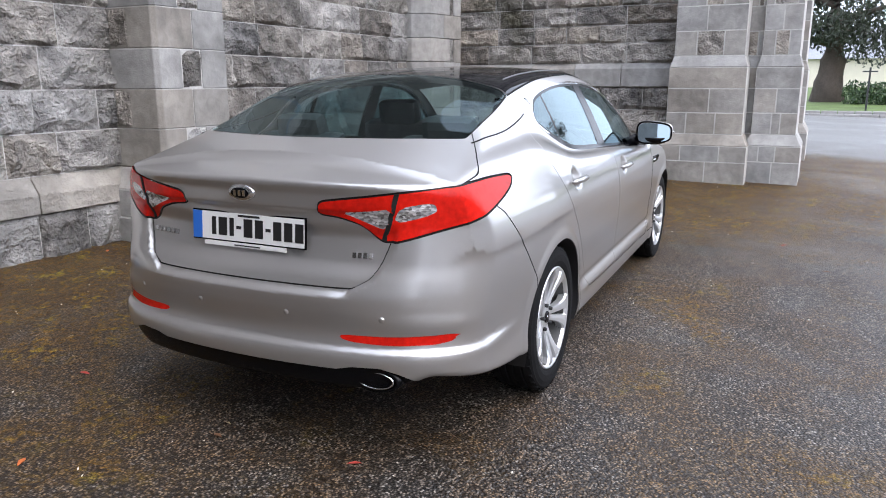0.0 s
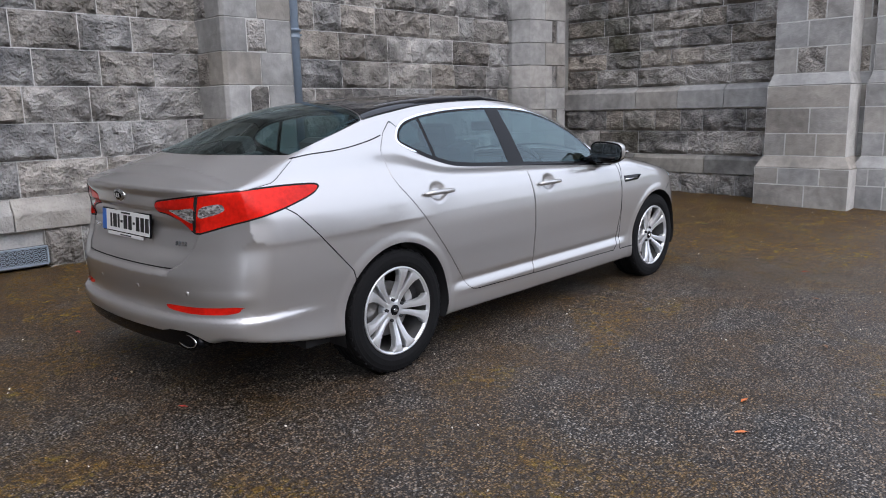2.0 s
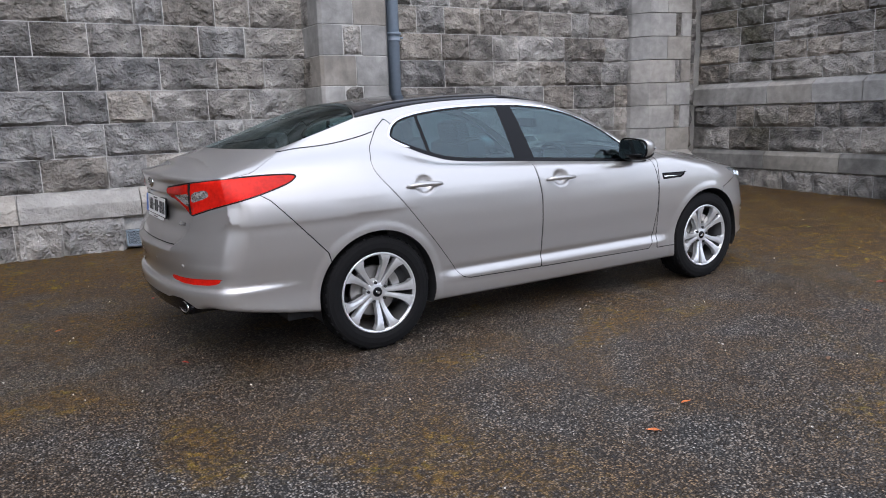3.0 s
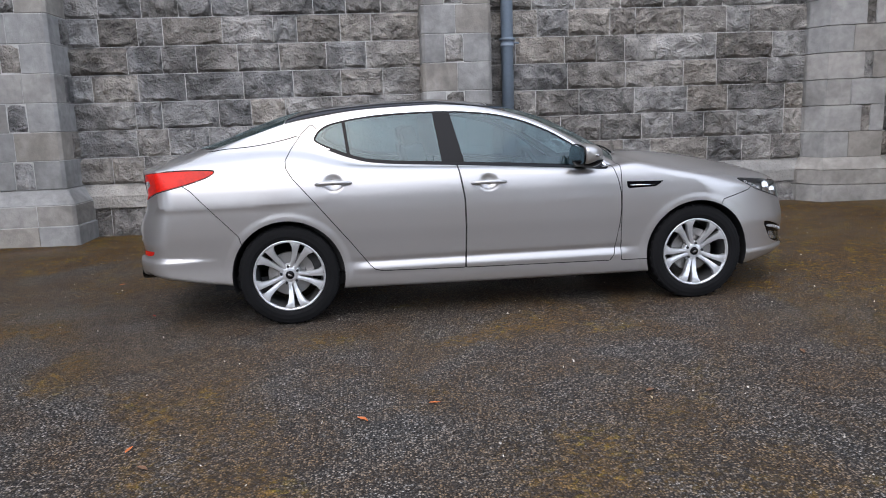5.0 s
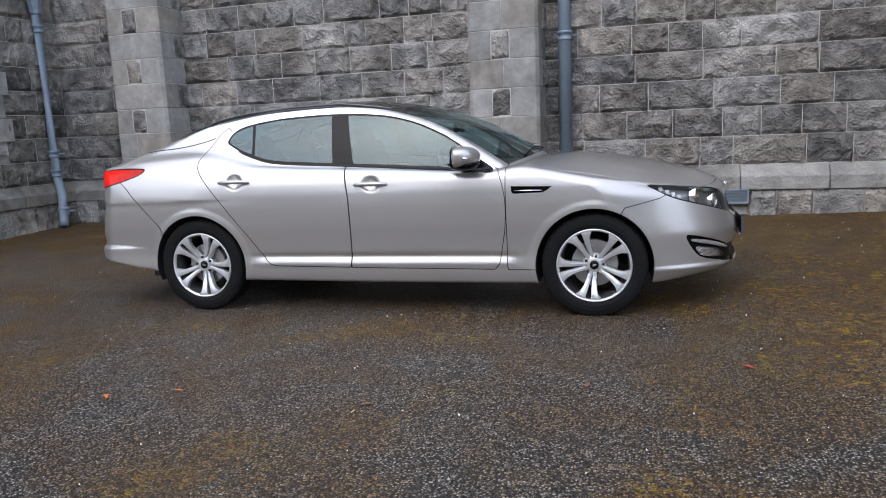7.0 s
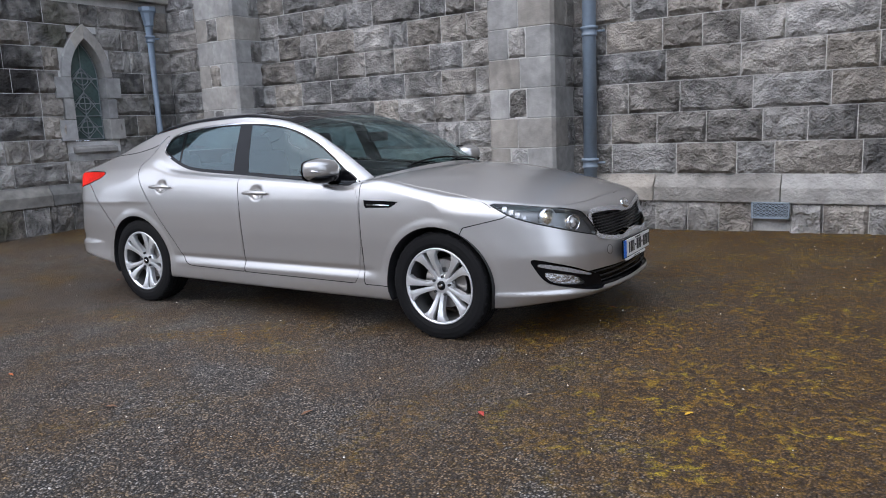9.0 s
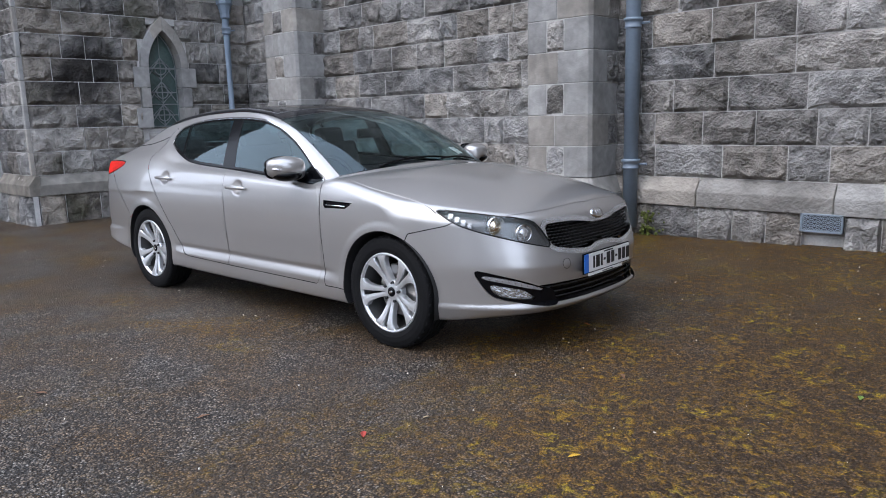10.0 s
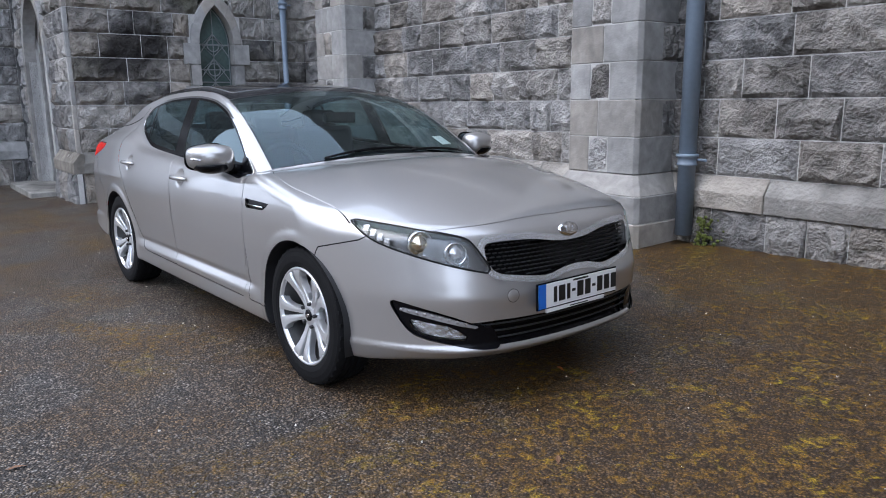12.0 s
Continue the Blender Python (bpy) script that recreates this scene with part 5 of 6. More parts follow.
def rock_mesh(seed, mat):
    """A rock-faced block of unit size: a margin at the joints and a broken, bulging face (towards -y)."""
    r = random.Random(seed)
    bm = bmesh.new()
    nx, nz = 6, 4
    xs = [-0.5, -0.43, -0.22 + r.uniform(-0.07, 0.07), r.uniform(-0.08, 0.08), 0.22 + r.uniform(-0.07, 0.07), 0.43, 0.5]
    zs = [-0.5, -0.36 + r.uniform(-0.04, 0.05), -0.05 + r.uniform(-0.12, 0.12), 0.34 + r.uniform(-0.08, 0.06), 0.5]
    g = []
    for i, x in enumerate(xs):
        row = []
        for k, z in enumerate(zs):
            edge = i in (0, nx) or k in (0, nz)
            belly = (0.55, 0.62, 0.42)[k - 1] if not edge else 0
            d = 0.0 if edge else -max(0.05, belly + r.uniform(-0.45, 0.5))
            row.append(bm.verts.new((x + (0 if i in (0, nx) else r.uniform(-0.04, 0.04)), d, z + (0 if k in (0, nz) else r.uniform(-0.05, 0.05)))))
        g.append(row)
    for i in range(nx):
        for k in range(nz):
            a, b, c, d = g[i][k], g[i + 1][k], g[i + 1][k + 1], g[i][k + 1]
            if r.random() < 0.5:
                bm.faces.new((a, b, c)), bm.faces.new((a, c, d))
            else:
                bm.faces.new((a, b, d)), bm.faces.new((b, c, d))
    back = [bm.verts.new((x, 0.6, z)) for x, z in ((-0.5, -0.5), (0.5, -0.5), (0.5, 0.5), (-0.5, 0.5))]
    rim = [[g[i][0] for i in range(nx + 1)], [g[nx][k] for k in range(nz + 1)], [g[i][nz] for i in range(nx, -1, -1)], [g[0][k] for k in range(nz, -1, -1)]]
    for k, line in enumerate(rim):
        bm.faces.new([back[k]] + [back[(k + 1) % 4]] + line[::-1])
    bmesh.ops.recalc_face_normals(bm, faces=bm.faces[:])
    me = bpy.data.meshes.new("stone")
    bm.to_mesh(me)
    bm.free()
    me.materials.append(mat)
    return me


ROCKS = [rock_mesh(s, M_ROCK) for s in range(14)]
DAMP_ROCKS = [rock_mesh(s + 50, M_DARK) for s in range(10)]
JOINT = 0.009


def rock(parent, m, x0, x1, z0, z1, pool, depth=0.058):
    """One stone between its joints on the face of a wall."""
    ob = new("stone", rng.choice(pool))
    ob.parent = parent
    flip = rng.choice((-1, 1))
    ob.matrix_basis = m @ Matrix.Translation(((x0 + x1) / 2, 0, (z0 + z1) / 2)) @ Matrix.Diagonal(((x1 - x0 - JOINT) * flip, depth * rng.uniform(0.7, 1.25), z1 - z0 - JOINT, 1))
    return ob


def courses(parent, m, x0, x1, joints, pool, skip=(), longest=0.78):
    """Courses of stones of uneven length; skip holds (x0, x1, z0, z1) openings."""
    for z0, z1 in zip(joints, joints[1:]):
        spans = [(x0, x1)]
        for a, b, c, d in skip:
            if z0 < d - 0.02 and z1 > c + 0.02:
                spans = [q for s in spans for q in ((s[0], min(s[1], a)), (max(s[0], b), s[1])) if q[1] - q[0] > 0.05]
        for s0, s1 in spans:
            x = s0
            while s1 - x > 1e-6:
                w = rng.uniform(0.27, longest)
                if s1 - x - w < 0.22:
                    w = s1 - x if s1 - x < longest + 0.1 else (s1 - x) / 2
                rock(parent, m, x, x + w, z0, z1, pool)
                x += w


def block(parent, plan0, z0, z1, mat, plan1=None, name="dressed_stone", bevel=0.005):
    """A dressed block with the given outline in plan; plan1 is its outline at the top where it slopes."""
    bm = bmesh.new()
    a = [bm.verts.new((x, y, z0)) for x, y in plan0]
    b = [bm.verts.new((x, y, z1)) for x, y in (plan1 or plan0)]
    bm.faces.new(a[::-1]), bm.faces.new(b)
    for i in range(len(a)):
        j = (i + 1) % len(a)
        bm.faces.new((a[i], a[j], b[j], b[i]))
    bmesh.ops.recalc_face_normals(bm, faces=bm.faces[:])
    if bevel:
        bmesh.ops.bevel(bm, geom=bm.edges[:], offset=bevel, segments=1, affect="EDGES")
    return part(name, bm, mat, parent)


def rect(x0, x1, y0, y1):
    return [(x0, y0), (x1, y0), (x1, y1), (x0, y1)]


def backing(name, m, x0, x1, label, z1=3.7, thick=0.6, holes=()):
    """The body of a wall: mortar between the stones, plain stone out of sight above; holes are (x0, x1, z0, z1)."""
    wall = empty(name, label=label, category="wall", kind="structure")
    bm = bmesh.new()
    xs = sorted({x0, x1, *[h for o in holes for h in o[:2]]})
    zs = sorted({-0.4, z1, *[h for o in holes for h in o[2:]]})
    for a, b in zip(xs, xs[1:]):
        for c, d in zip(zs, zs[1:]):
            if not any(o[0] <= a and b <= o[1] and o[2] <= c and d <= o[3] for o in holes):
                add_box(bm, (a, 0.0008, c), (b, thick, d))
    bm.transform(m)
    part("mortar", bm, M_MORTAR, wall, "pale mortar between the stones")
    bm = bmesh.new()
    add_box(bm, (x0, -0.01, z1), (x1, thick, TOP))
    bm.transform(m)
    part("upper_wall", bm, M_ROCK, wall, "grey limestone upper wall")
    return wall


def plinth(wall, m, x0, x1, mat, pool, ztop=0.672, zmid=0.545, zlow=0.40, foot=0.0, out=0.09, skip=()):
    """A sloped dressed course over a footing of rough stones."""
    x = x0
    while x1 - x > 1e-6:
        w = rng.uniform(0.8, 1.3)
        w = x1 - x if x1 - x - w < 0.5 else w
        bm = bmesh.new()
        add_prism(bm, [(0.05, zlow), (-out, zlow), (-out, zmid), (-0.004, ztop), (0.05, ztop)], x + 0.004, x + w - 0.004, "yz")
        bmesh.ops.bevel(bm, geom=bm.edges[:], offset=0.005, segments=1, affect="EDGES")
        bm.transform(m)
        part("plinth_stone", bm, mat, wall)
        x += w
    bm = bmesh.new()
    for a, b in ([(x0, x1)] if not skip else [(x0, skip[0]), (skip[1], x1)]):
        add_box(bm, (a, -out + 0.035, -0.4), (b, 0.0, zlow))
    bm.transform(m)
    part("footing_mortar", bm, M_MORTAR, wall)
    courses(wall, m @ Matrix.Translation((0, -out + 0.03, 0)), x0, x1, [foot - 0.12, foot + (zlow - foot) * 0.45, zlow] if zlow - foot > 0.4 else [foot - 0.1, zlow], pool, [(skip[0], skip[1], -1, 1)] if skip else (), 0.5)


PIERS = ((-5.06, -4.27), (-0.26, 0.53))
FLAT = Matrix.Translation((0, NAVE_Y, 0))
nave = backing("wall_nave", FLAT, TRANSEPT_X - 0.5, FRONT_X + 0.6, "grey rock-faced limestone nave wall with pale joints")
zj = [0.672 + COURSE * k for k in range(10)]
gaps_x = [(-5.0, -4.33, -1, 9), (-0.2, 0.47, -1, 9), (4.62, 5.3, -1, 9)]
courses(nave, FLAT, TRANSEPT_X, FRONT_X, zj, ROCKS, gaps_x)
for a, b, sk in ((TRANSEPT_X, -5.0, ()), (-4.33, -0.2, (-2.245, -1.845)), (0.47, 4.62, (2.40, 2.74))):
    plinth(nave, FLAT, a, b, M_PLINTH, ROCKS, foot=0.07 if a < 0 else 0.10, skip=sk)


def pier(name, x0, x1, yf, yb, label):
    """A buttress of dressed blocks with rough headers let into alternate courses, on a sloped base."""
    p = empty(name, label=label, category="buttress", kind="structure")
    c = 0.035

    def plan(a, b, e=0.0, left=True, right=True):
        pts = []
        if left:
            pts += [(a - e, yb), (a - e, yf - e + c), (a - e + c, yf - e)]
        else:
            pts += [(a, yb), (a, yf - e)]
        if right:
            pts += [(b + e - c, yf - e), (b + e, yf - e + c), (b + e, yb)]
        else:
            pts += [(b, yf - e), (b, yb)]
        return pts

    xm = (x0 + x1) / 2
    block(p, plan(x0, x1, -0.006), 0.68, 3.8, M_MORTAR, name="mortar_core", bevel=0)
    block(p, plan(x0, x1, 0.111), -0.3, 0.505, M_MORTAR, name="mortar_core", bevel=0)
    for z0, z1, e in ((-0.3, 0.27, 0.13), (0.278, 0.50, 0.115)):
        block(p, plan(x0, xm + 0.1, e, True, False), z0, z1, M_ASHLAR)
        block(p, plan(xm + 0.106, x1, e, False, True), z0, z1, M_ASHLAR)
    block(p, plan(x0, x1, 0.115), 0.506, 0.672, M_ASHLAR, plan(x0, x1, 0.0))
    for k in range(10):
        z0, z1 = 0.678 + COURSE * k, 0.672 + COURSE * (k + 1)
        if k % 2 == 0:
            j0, j1 = xm - 0.135, xm + 0.075
            block(p, plan(x0, j0 - 0.003, 0, True, False), z0, z1, M_ASHLAR)
            block(p, plan(j1 + 0.003, x1, 0, False, True), z0, z1, M_ASHLAR)
            block(p, rect(j0, j1, yf + 0.012, yb), z0, z1, M_MORTAR, name="header_bed")
            rock(p, Matrix.Translation((0, yf + 0.008, 0)), j0, j1, z0, z1, ROCKS[:6], 0.03)
        else:
            j = xm + rng.uniform(-0.12, 0.12)
            block(p, plan(x0, j - 0.002, 0, True, False), z0, z1, M_ASHLAR)
            block(p, plan(j + 0.002, x1, 0, False, True), z0, z1, M_ASHLAR)
            # rough stones where the shaft meets the wall
            deep = rng.uniform(0.17, 0.23)
            rock(p, Matrix.Translation((x0 + 0.004, NAVE_Y - 0.02, 0)) @ Matrix.Rotation(math.radians(-90), 4, "Z"), 0, deep, z0, z1, ROCKS[:6], 0.03)
            rock(p, Matrix.Translation((x1 - 0.004, NAVE_Y - 0.02 - deep, 0)) @ Matrix.Rotation(math.radians(90), 4, "Z"), 0, deep, z0, z1, ROCKS[:6], 0.03)
    block(p, plan(x0, x1), 0.678 + COURSE * 10, 7.5, M_ASHLAR, name="upper_shaft")
    return p


for (a, b), yf in zip(PIERS, (2.88, 2.87)):
    pier("buttress", a, b, yf, NAVE_Y + 0.1, "buttress of pale dressed limestone with rough dark headers")

# corner pier with one canted side
cp = empty("corner_pier", label="corner pier of damp dressed limestone with a canted side", category="buttress", kind="structure")
outer = [(4.52, 3.45), (4.52, 3.30), (4.64, 3.06), (5.30, 2.93), (5.33, 3.0), (5.33, 3.45)]
grown = [(4.42, 3.45), (4.42, 3.24), (4.58, 2.95), (5.36, 2.82), (5.44, 2.92), (5.44, 3.45)]
block(cp, grown, -0.3, 0.36, M_ASHLAR), block(cp, grown, 0.366, 0.54, M_ASHLAR), block(cp, grown, 0.546, 0.69, M_ASHLAR, outer)
for k in range(10):
    z0, z1 = 0.69 + COURSE * k, 0.684 + COURSE * (k + 1)
    f = 0.42 + 0.2 * (k % 2)
    cut0 = (4.64 + 0.66 * f, 3.06 - 0.13 * f)
    block(cp, [outer[0], outer[1], outer[2], cut0, (cut0[0], 3.45)], z0, z1, M_ASHLAR)
    w = 0.10 if k % 2 else 0.004
    cut1 = (cut0[0] + w, cut0[1] - w * 0.197)
    if k % 2:
        block(cp, [(cut0[0], cut0[1] + 0.015), (cut1[0], cut1[1] + 0.015), (cut1[0], 3.45), (cut0[0], 3.45)], z0, z1, M_ROCK, name="header")
    block(cp, [cut1, outer[3], outer[4], outer[5], (cut1[0], 3.45)], z0, z1, M_ASHLAR)
block(cp, outer, 0.69 + COURSE * 10, 7.5, M_ASHLAR, name="upper_shaft")

# transept with its lancet window
SIDE = Matrix.Translation((TRANSEPT_X, 0, 0)) @ Matrix.Rotation(math.radians(90), 4, "Z")
transept = backing("wall_transept", SIDE, -0.04, NAVE_Y, "dark weathered limestone transept wall with a lancet window", 3.35, holes=[(1.66, 2.24, 1.25, 2.78)])
tj = [0.672 + COURSE * k for k in range(9)]
for z0, z1 in zip(tj, tj[1:]):
    half = 0.52 if z1 < 1.3 else 0.405 if z0 < 2.0 else (0.375, 0.36, 0.22, 0.0)[min(3, int((z0 - 2.0) / 0.25))]
    courses(transept, SIDE, -0.012, NAVE_Y, [z0, z1], DAMP_ROCKS, [(1.945 - half, 1.945 + half, 1.09, 2.92)])
plinth(transept, SIDE, -0.02, NAVE_Y, M_DAMPASH, DAMP_ROCKS, foot=0.02, out=0.10)
for k in range(9):
    block(transept, rect(TRANSEPT_X - 0.05, TRANSEPT_X + 0.016, -0.066, -0.014), tj[k] + 0.003, tj[k] + COURSE - 0.003, M_ASHLAR, name="corner_margin")
# coping under the eaves
bm = bmesh.new()
add_box(bm, (TRANSEPT_X - 0.5, -0.2, 3.30), (TRANSEPT_X + 0.14, NAVE_Y, 3.46), 0.02)
part("coping", bm, M_ASHLAR, transept, "dressed coping under the eaves")


def lancet(c, half, spring, tip, z0, n=10):
    """Outline of a pointed opening: up one side, round both arcs, down the other."""
    rise = tip - spring
    r = (half * half + rise * rise) / (2 * half)
    right = [(c + half - r + r * math.cos(a), spring + r * math.sin(a)) for a in np.linspace(0, math.asin(rise / r), n)]
    return [(c + half, z0)] + right + [(2 * c - x, z) for x, z in right[::-1][1:]] + [(c - half, z0)]


win_in = lancet(1.945, 0.255, 2.16, 2.70, 1.27)
win_out = lancet(1.945, 0.375, 2.16, 2.90, 1.27)
win = empty("window_1", label="pointed leaded window in a pale dressed stone surround", category="window", kind="structure")
for i in range(len(win_in) - 1):
    (a0, b0), (a1, b1), (c0, d0), (c1, d1) = win_in[i], win_in[i + 1], win_out[i], win_out[i + 1]
    if i in (0, len(win_in) - 2):
        for k in range(3):
            z0, z1 = 1.27 + 0.297 * k, 1.27 + 0.297 * (k + 1)
            o = 0.49 if k % 2 == 0 else 0.40
            s = 1 if i == 0 else -1
            xs = sorted((1.945 + s * 0.255, 1.945 + s * o))
            bm = bmesh.new()
            add_box(bm, (xs[0], -0.052, z0 + 0.004), (xs[1], 0.22, z1 - 0.004), 0.006)
            bm.transform(SIDE)
            part("jamb_stone", bm, M_ASHLAR, win)
    elif (i - 1) % 3 == 0:
        bm = bmesh.new()
        n = min(3, len(win_in) - 2 - i)
        inn, out = win_in[i:i + n + 1], win_out[i:i + n + 1]
        add_prism(bm, list(inn) + list(out)[::-1], -0.056, 0.22)
        bmesh.ops.bevel(bm, geom=bm.edges[:], offset=0.004, segments=1, affect="EDGES")
        bm.transform(SIDE)
        part("arch_stone", bm, M_ASHLAR, win)
bm = bmesh.new()
add_prism(bm, [(-0.075, 1.10), (-0.075, 1.16), (0.16, 1.268), (0.22, 1.268), (0.22, 1.10)], 1.62, 2.27, "yz")
bmesh.ops.bevel(bm, geom=bm.edges[:], offset=0.006, segments=1, affect="EDGES")
bm.transform(SIDE)
part("window_sill", bm, M_ASHLAR, win, "sloped stone sill")
bm = bmesh.new()
add_box(bm, (1.545, -0.012, 0.99), (2.345, 0.2, 1.10), 0.004)
bm.transform(SIDE)
part("sill_bed", bm, M_ASHLAR, win)
M_LEADGLASS = material("dark_leaded_glass", (0.055, 0.085, 0.080), 0.18, grain=0.5, scale=25)
M_LEAD = material("lead_grey", (0.17, 0.19, 0.195), 0.6, grain=0.2, scale=60)
bm = bmesh.new()
add_prism(bm, win_in, 0.13, 0.14)
bm.transform(SIDE)
part("pane", bm, M_LEADGLASS, win, "dark leaded glass")
bars = [[(x, z) for x, z in lancet(1.945, 0.235, 2.16, 2.66, 1.29)] + [(1.71, 1.29), (2.18, 1.29)]]
for z in (1.62, 2.16):
    bars.append([(1.70, z), (2.19, z)])
for z0 in (1.30, 1.64, 1.99):
    c, h = 1.945, 0.16
    bars.append([(c, z0), (c + 0.17, z0 + h), (c, z0 + 2 * h), (c - 0.17, z0 + h), (c, z0)])
    bars.append([(c + 0.09 * math.cos(a), z0 + h + 0.09 * math.sin(a)) for a in np.linspace(0, 6.2832, 17)])
    bars.append([(1.71, z0 + h), (2.18, z0 + h)])
    bars.append([(c - 0.23, z0), (c, z0 + 2 * h)]), bars.append([(c + 0.23, z0), (c, z0 + 2 * h)])
bars.append([(1.945, 1.29), (1.945, 2.64)])
for path in bars:
    bm = bmesh.new()
    add_tube(bm, [(x, 0.118, z) for x, z in path], 0.0085, 6)
    bm.transform(SIDE)
    part("glazing_bar", bm, M_LEAD, win)

# south face of the transept with a doorway, and the wall beyond it
SOUTH = Matrix.Translation((0, -0.045, 0))
south = backing("wall_south", SOUTH, -10.2, TRANSEPT_X - 0.02, "pale limestone wall round an arched doorway", 3.35, holes=[(-9.35, -7.75, -0.4, 2.9)])
for z0, z1 in zip([0.0, 0.33] + tj, [0.33] + tj):
    half = 0.93 if z0 < 2.0 else (0.93, 0.84, 0.58, 0.2)[min(3, int((z0 - 2.0) / 0.3))]
    courses(south, SOUTH, -10.15, TRANSEPT_X - 0.055, [z0, z1], ROCKS, [(-8.55 - half, -8.55 + half, -1, 9)], 0.5)
plinth(south, SOUTH, -7.58, TRANSEPT_X + 0.10, M_DAMPASH, ROCKS, foot=0.0, out=0.10)
door = empty("door_1", label="arched church doorway with a pale moulded stone frame and dark boarded door", category="door", kind="structure")
M_DOOR = material("dark_oak", (0.06, 0.035, 0.022), 0.6, grain=0.4, scale=20, bump=0.004)
d_in, d_out = lancet(-8.55, 0.80, 2.0, 2.95, -0.1), lancet(-8.55, 0.95, 2.0, 3.1, -0.1)
r_in = lancet(-8.55, 0.70, 2.0, 2.83, -0.1)
for i in range(len(d_in) - 1):
    bm = bmesh.new()
    add_prism(bm, [d_in[i], d_in[i + 1], d_out[i + 1], d_out[i]], -0.05, 0.12)
    bm.transform(SOUTH)
    part("arch_stone", bm, M_ASHLAR, door)
    bm = bmesh.new()
    add_prism(bm, [r_in[i], r_in[i + 1], d_out[i + 1], d_out[i]], 0.16, 0.62)
    bm.transform(SOUTH)
    part("reveal_stone", bm, M_ASHLAR, door)
for k in range(8):
    bm = bmesh.new()
    add_box(bm, (-9.35 + 0.2 * k + 0.003, 0.50, 0.0), (-9.15 + 0.2 * k - 0.003, 0.56, 2.9), 0.006)
    bm.transform(SOUTH)
    part("board", bm, M_DOOR, door)
bm = bmesh.new()
add_box(bm, (-9.6, -0.45, -0.2), (-7.6, 0.6, 0.06), 0.015)
bm.transform(SOUTH)
tagged(mesh_object("door_step", bm, M_DAMPASH), "worn stone doorstep", "step", kind="structure")
FAR = Matrix.Translation((-10.2, 0, 0)) @ Matrix.Rotation(math.radians(90), 4, "Z")
far = backing("wall_far", FAR, -5.0, -0.1, "grey rock-faced limestone wall beyond the doorway", 3.7)
courses(far, FAR, -4.0, -0.1, [0.70 + COURSE * k for k in range(9)], ROCKS)
plinth(far, FAR, -4.0, -0.1, M_ASHLAR, ROCKS, ztop=0.70)
M_BRASS = material("aged_brass", (0.38, 0.25, 0.07), 0.35, 0.9, grain=0.2)
lantern = empty("wall_lantern", label="small brass lantern on the doorway wall", category="lantern")
bm = bmesh.new()
add_lathe(bm, [(0.02, 0.0), (0.07, 0.03), (0.085, 0.22), (0.06, 0.25), (0.015, 0.32)], 8, Matrix.Translation((-9.0, -0.25, 2.98)))
part("cage", bm, M_BRASS, lantern)
bm = bmesh.new()
add_tube(bm, [(-9.0, -0.25, 3.29), (-9.0, -0.2, 3.34), (-9.0, -0.05, 3.34)], 0.012, 8)
part("bracket", bm, M_BRASS, lantern)

# front wall with two dressed bands
FACE = Matrix.Translation((FRONT_X, 0, 0)) @ Matrix.Rotation(math.radians(-90), 4, "Z")
front = backing("wall_front", FACE, -NAVE_Y, 0.3, "dark damp limestone wall with dressed bands", 3.7)
courses(front, FACE, -3.3, 0.1, [1.60, 1.87, 2.11, 2.36, 2.61, 2.86, 3.12, 3.4, 3.7], DAMP_ROCKS)
courses(front, Matrix.Translation((-0.07, 0, 0)) @ FACE, -3.3, 0.1, [0.655, 0.98, 1.285], DAMP_ROCKS)
bm = bmesh.new()
add_box(bm, (-3.4, -0.066, 0.5), (0.2, 0.05, 1.3))
bm.transform(FACE)
part("lower_mortar", bm, M_MORTAR, front)
plinth(front, Matrix.Translation((-0.07, 0, 0)) @ FACE, -3.3, 0.1, M_DAMPASH, DAMP_ROCKS, ztop=0.655, zmid=0.60, zlow=0.41, foot=0.18, out=0.05)
x = -3.3
while x < 0.1 - 1e-6:
    w = rng.uniform(0.5, 0.8)
    w = 0.1 - x if 0.1 - x - w < 0.4 else w
    bm = bmesh.new()
    add_prism(bm, [(0.05, 1.29), (-0.10, 1.29), (-0.10, 1.53), (0.0, 1.60), (0.05, 1.60)], x + 0.004, x + w - 0.004, "yz")
    bmesh.ops.bevel(bm, geom=bm.edges[:], offset=0.005, segments=1, affect="EDGES")
    bm.transform(FACE)
    part("band_stone", bm, M_ASHLAR, front)
    x += w


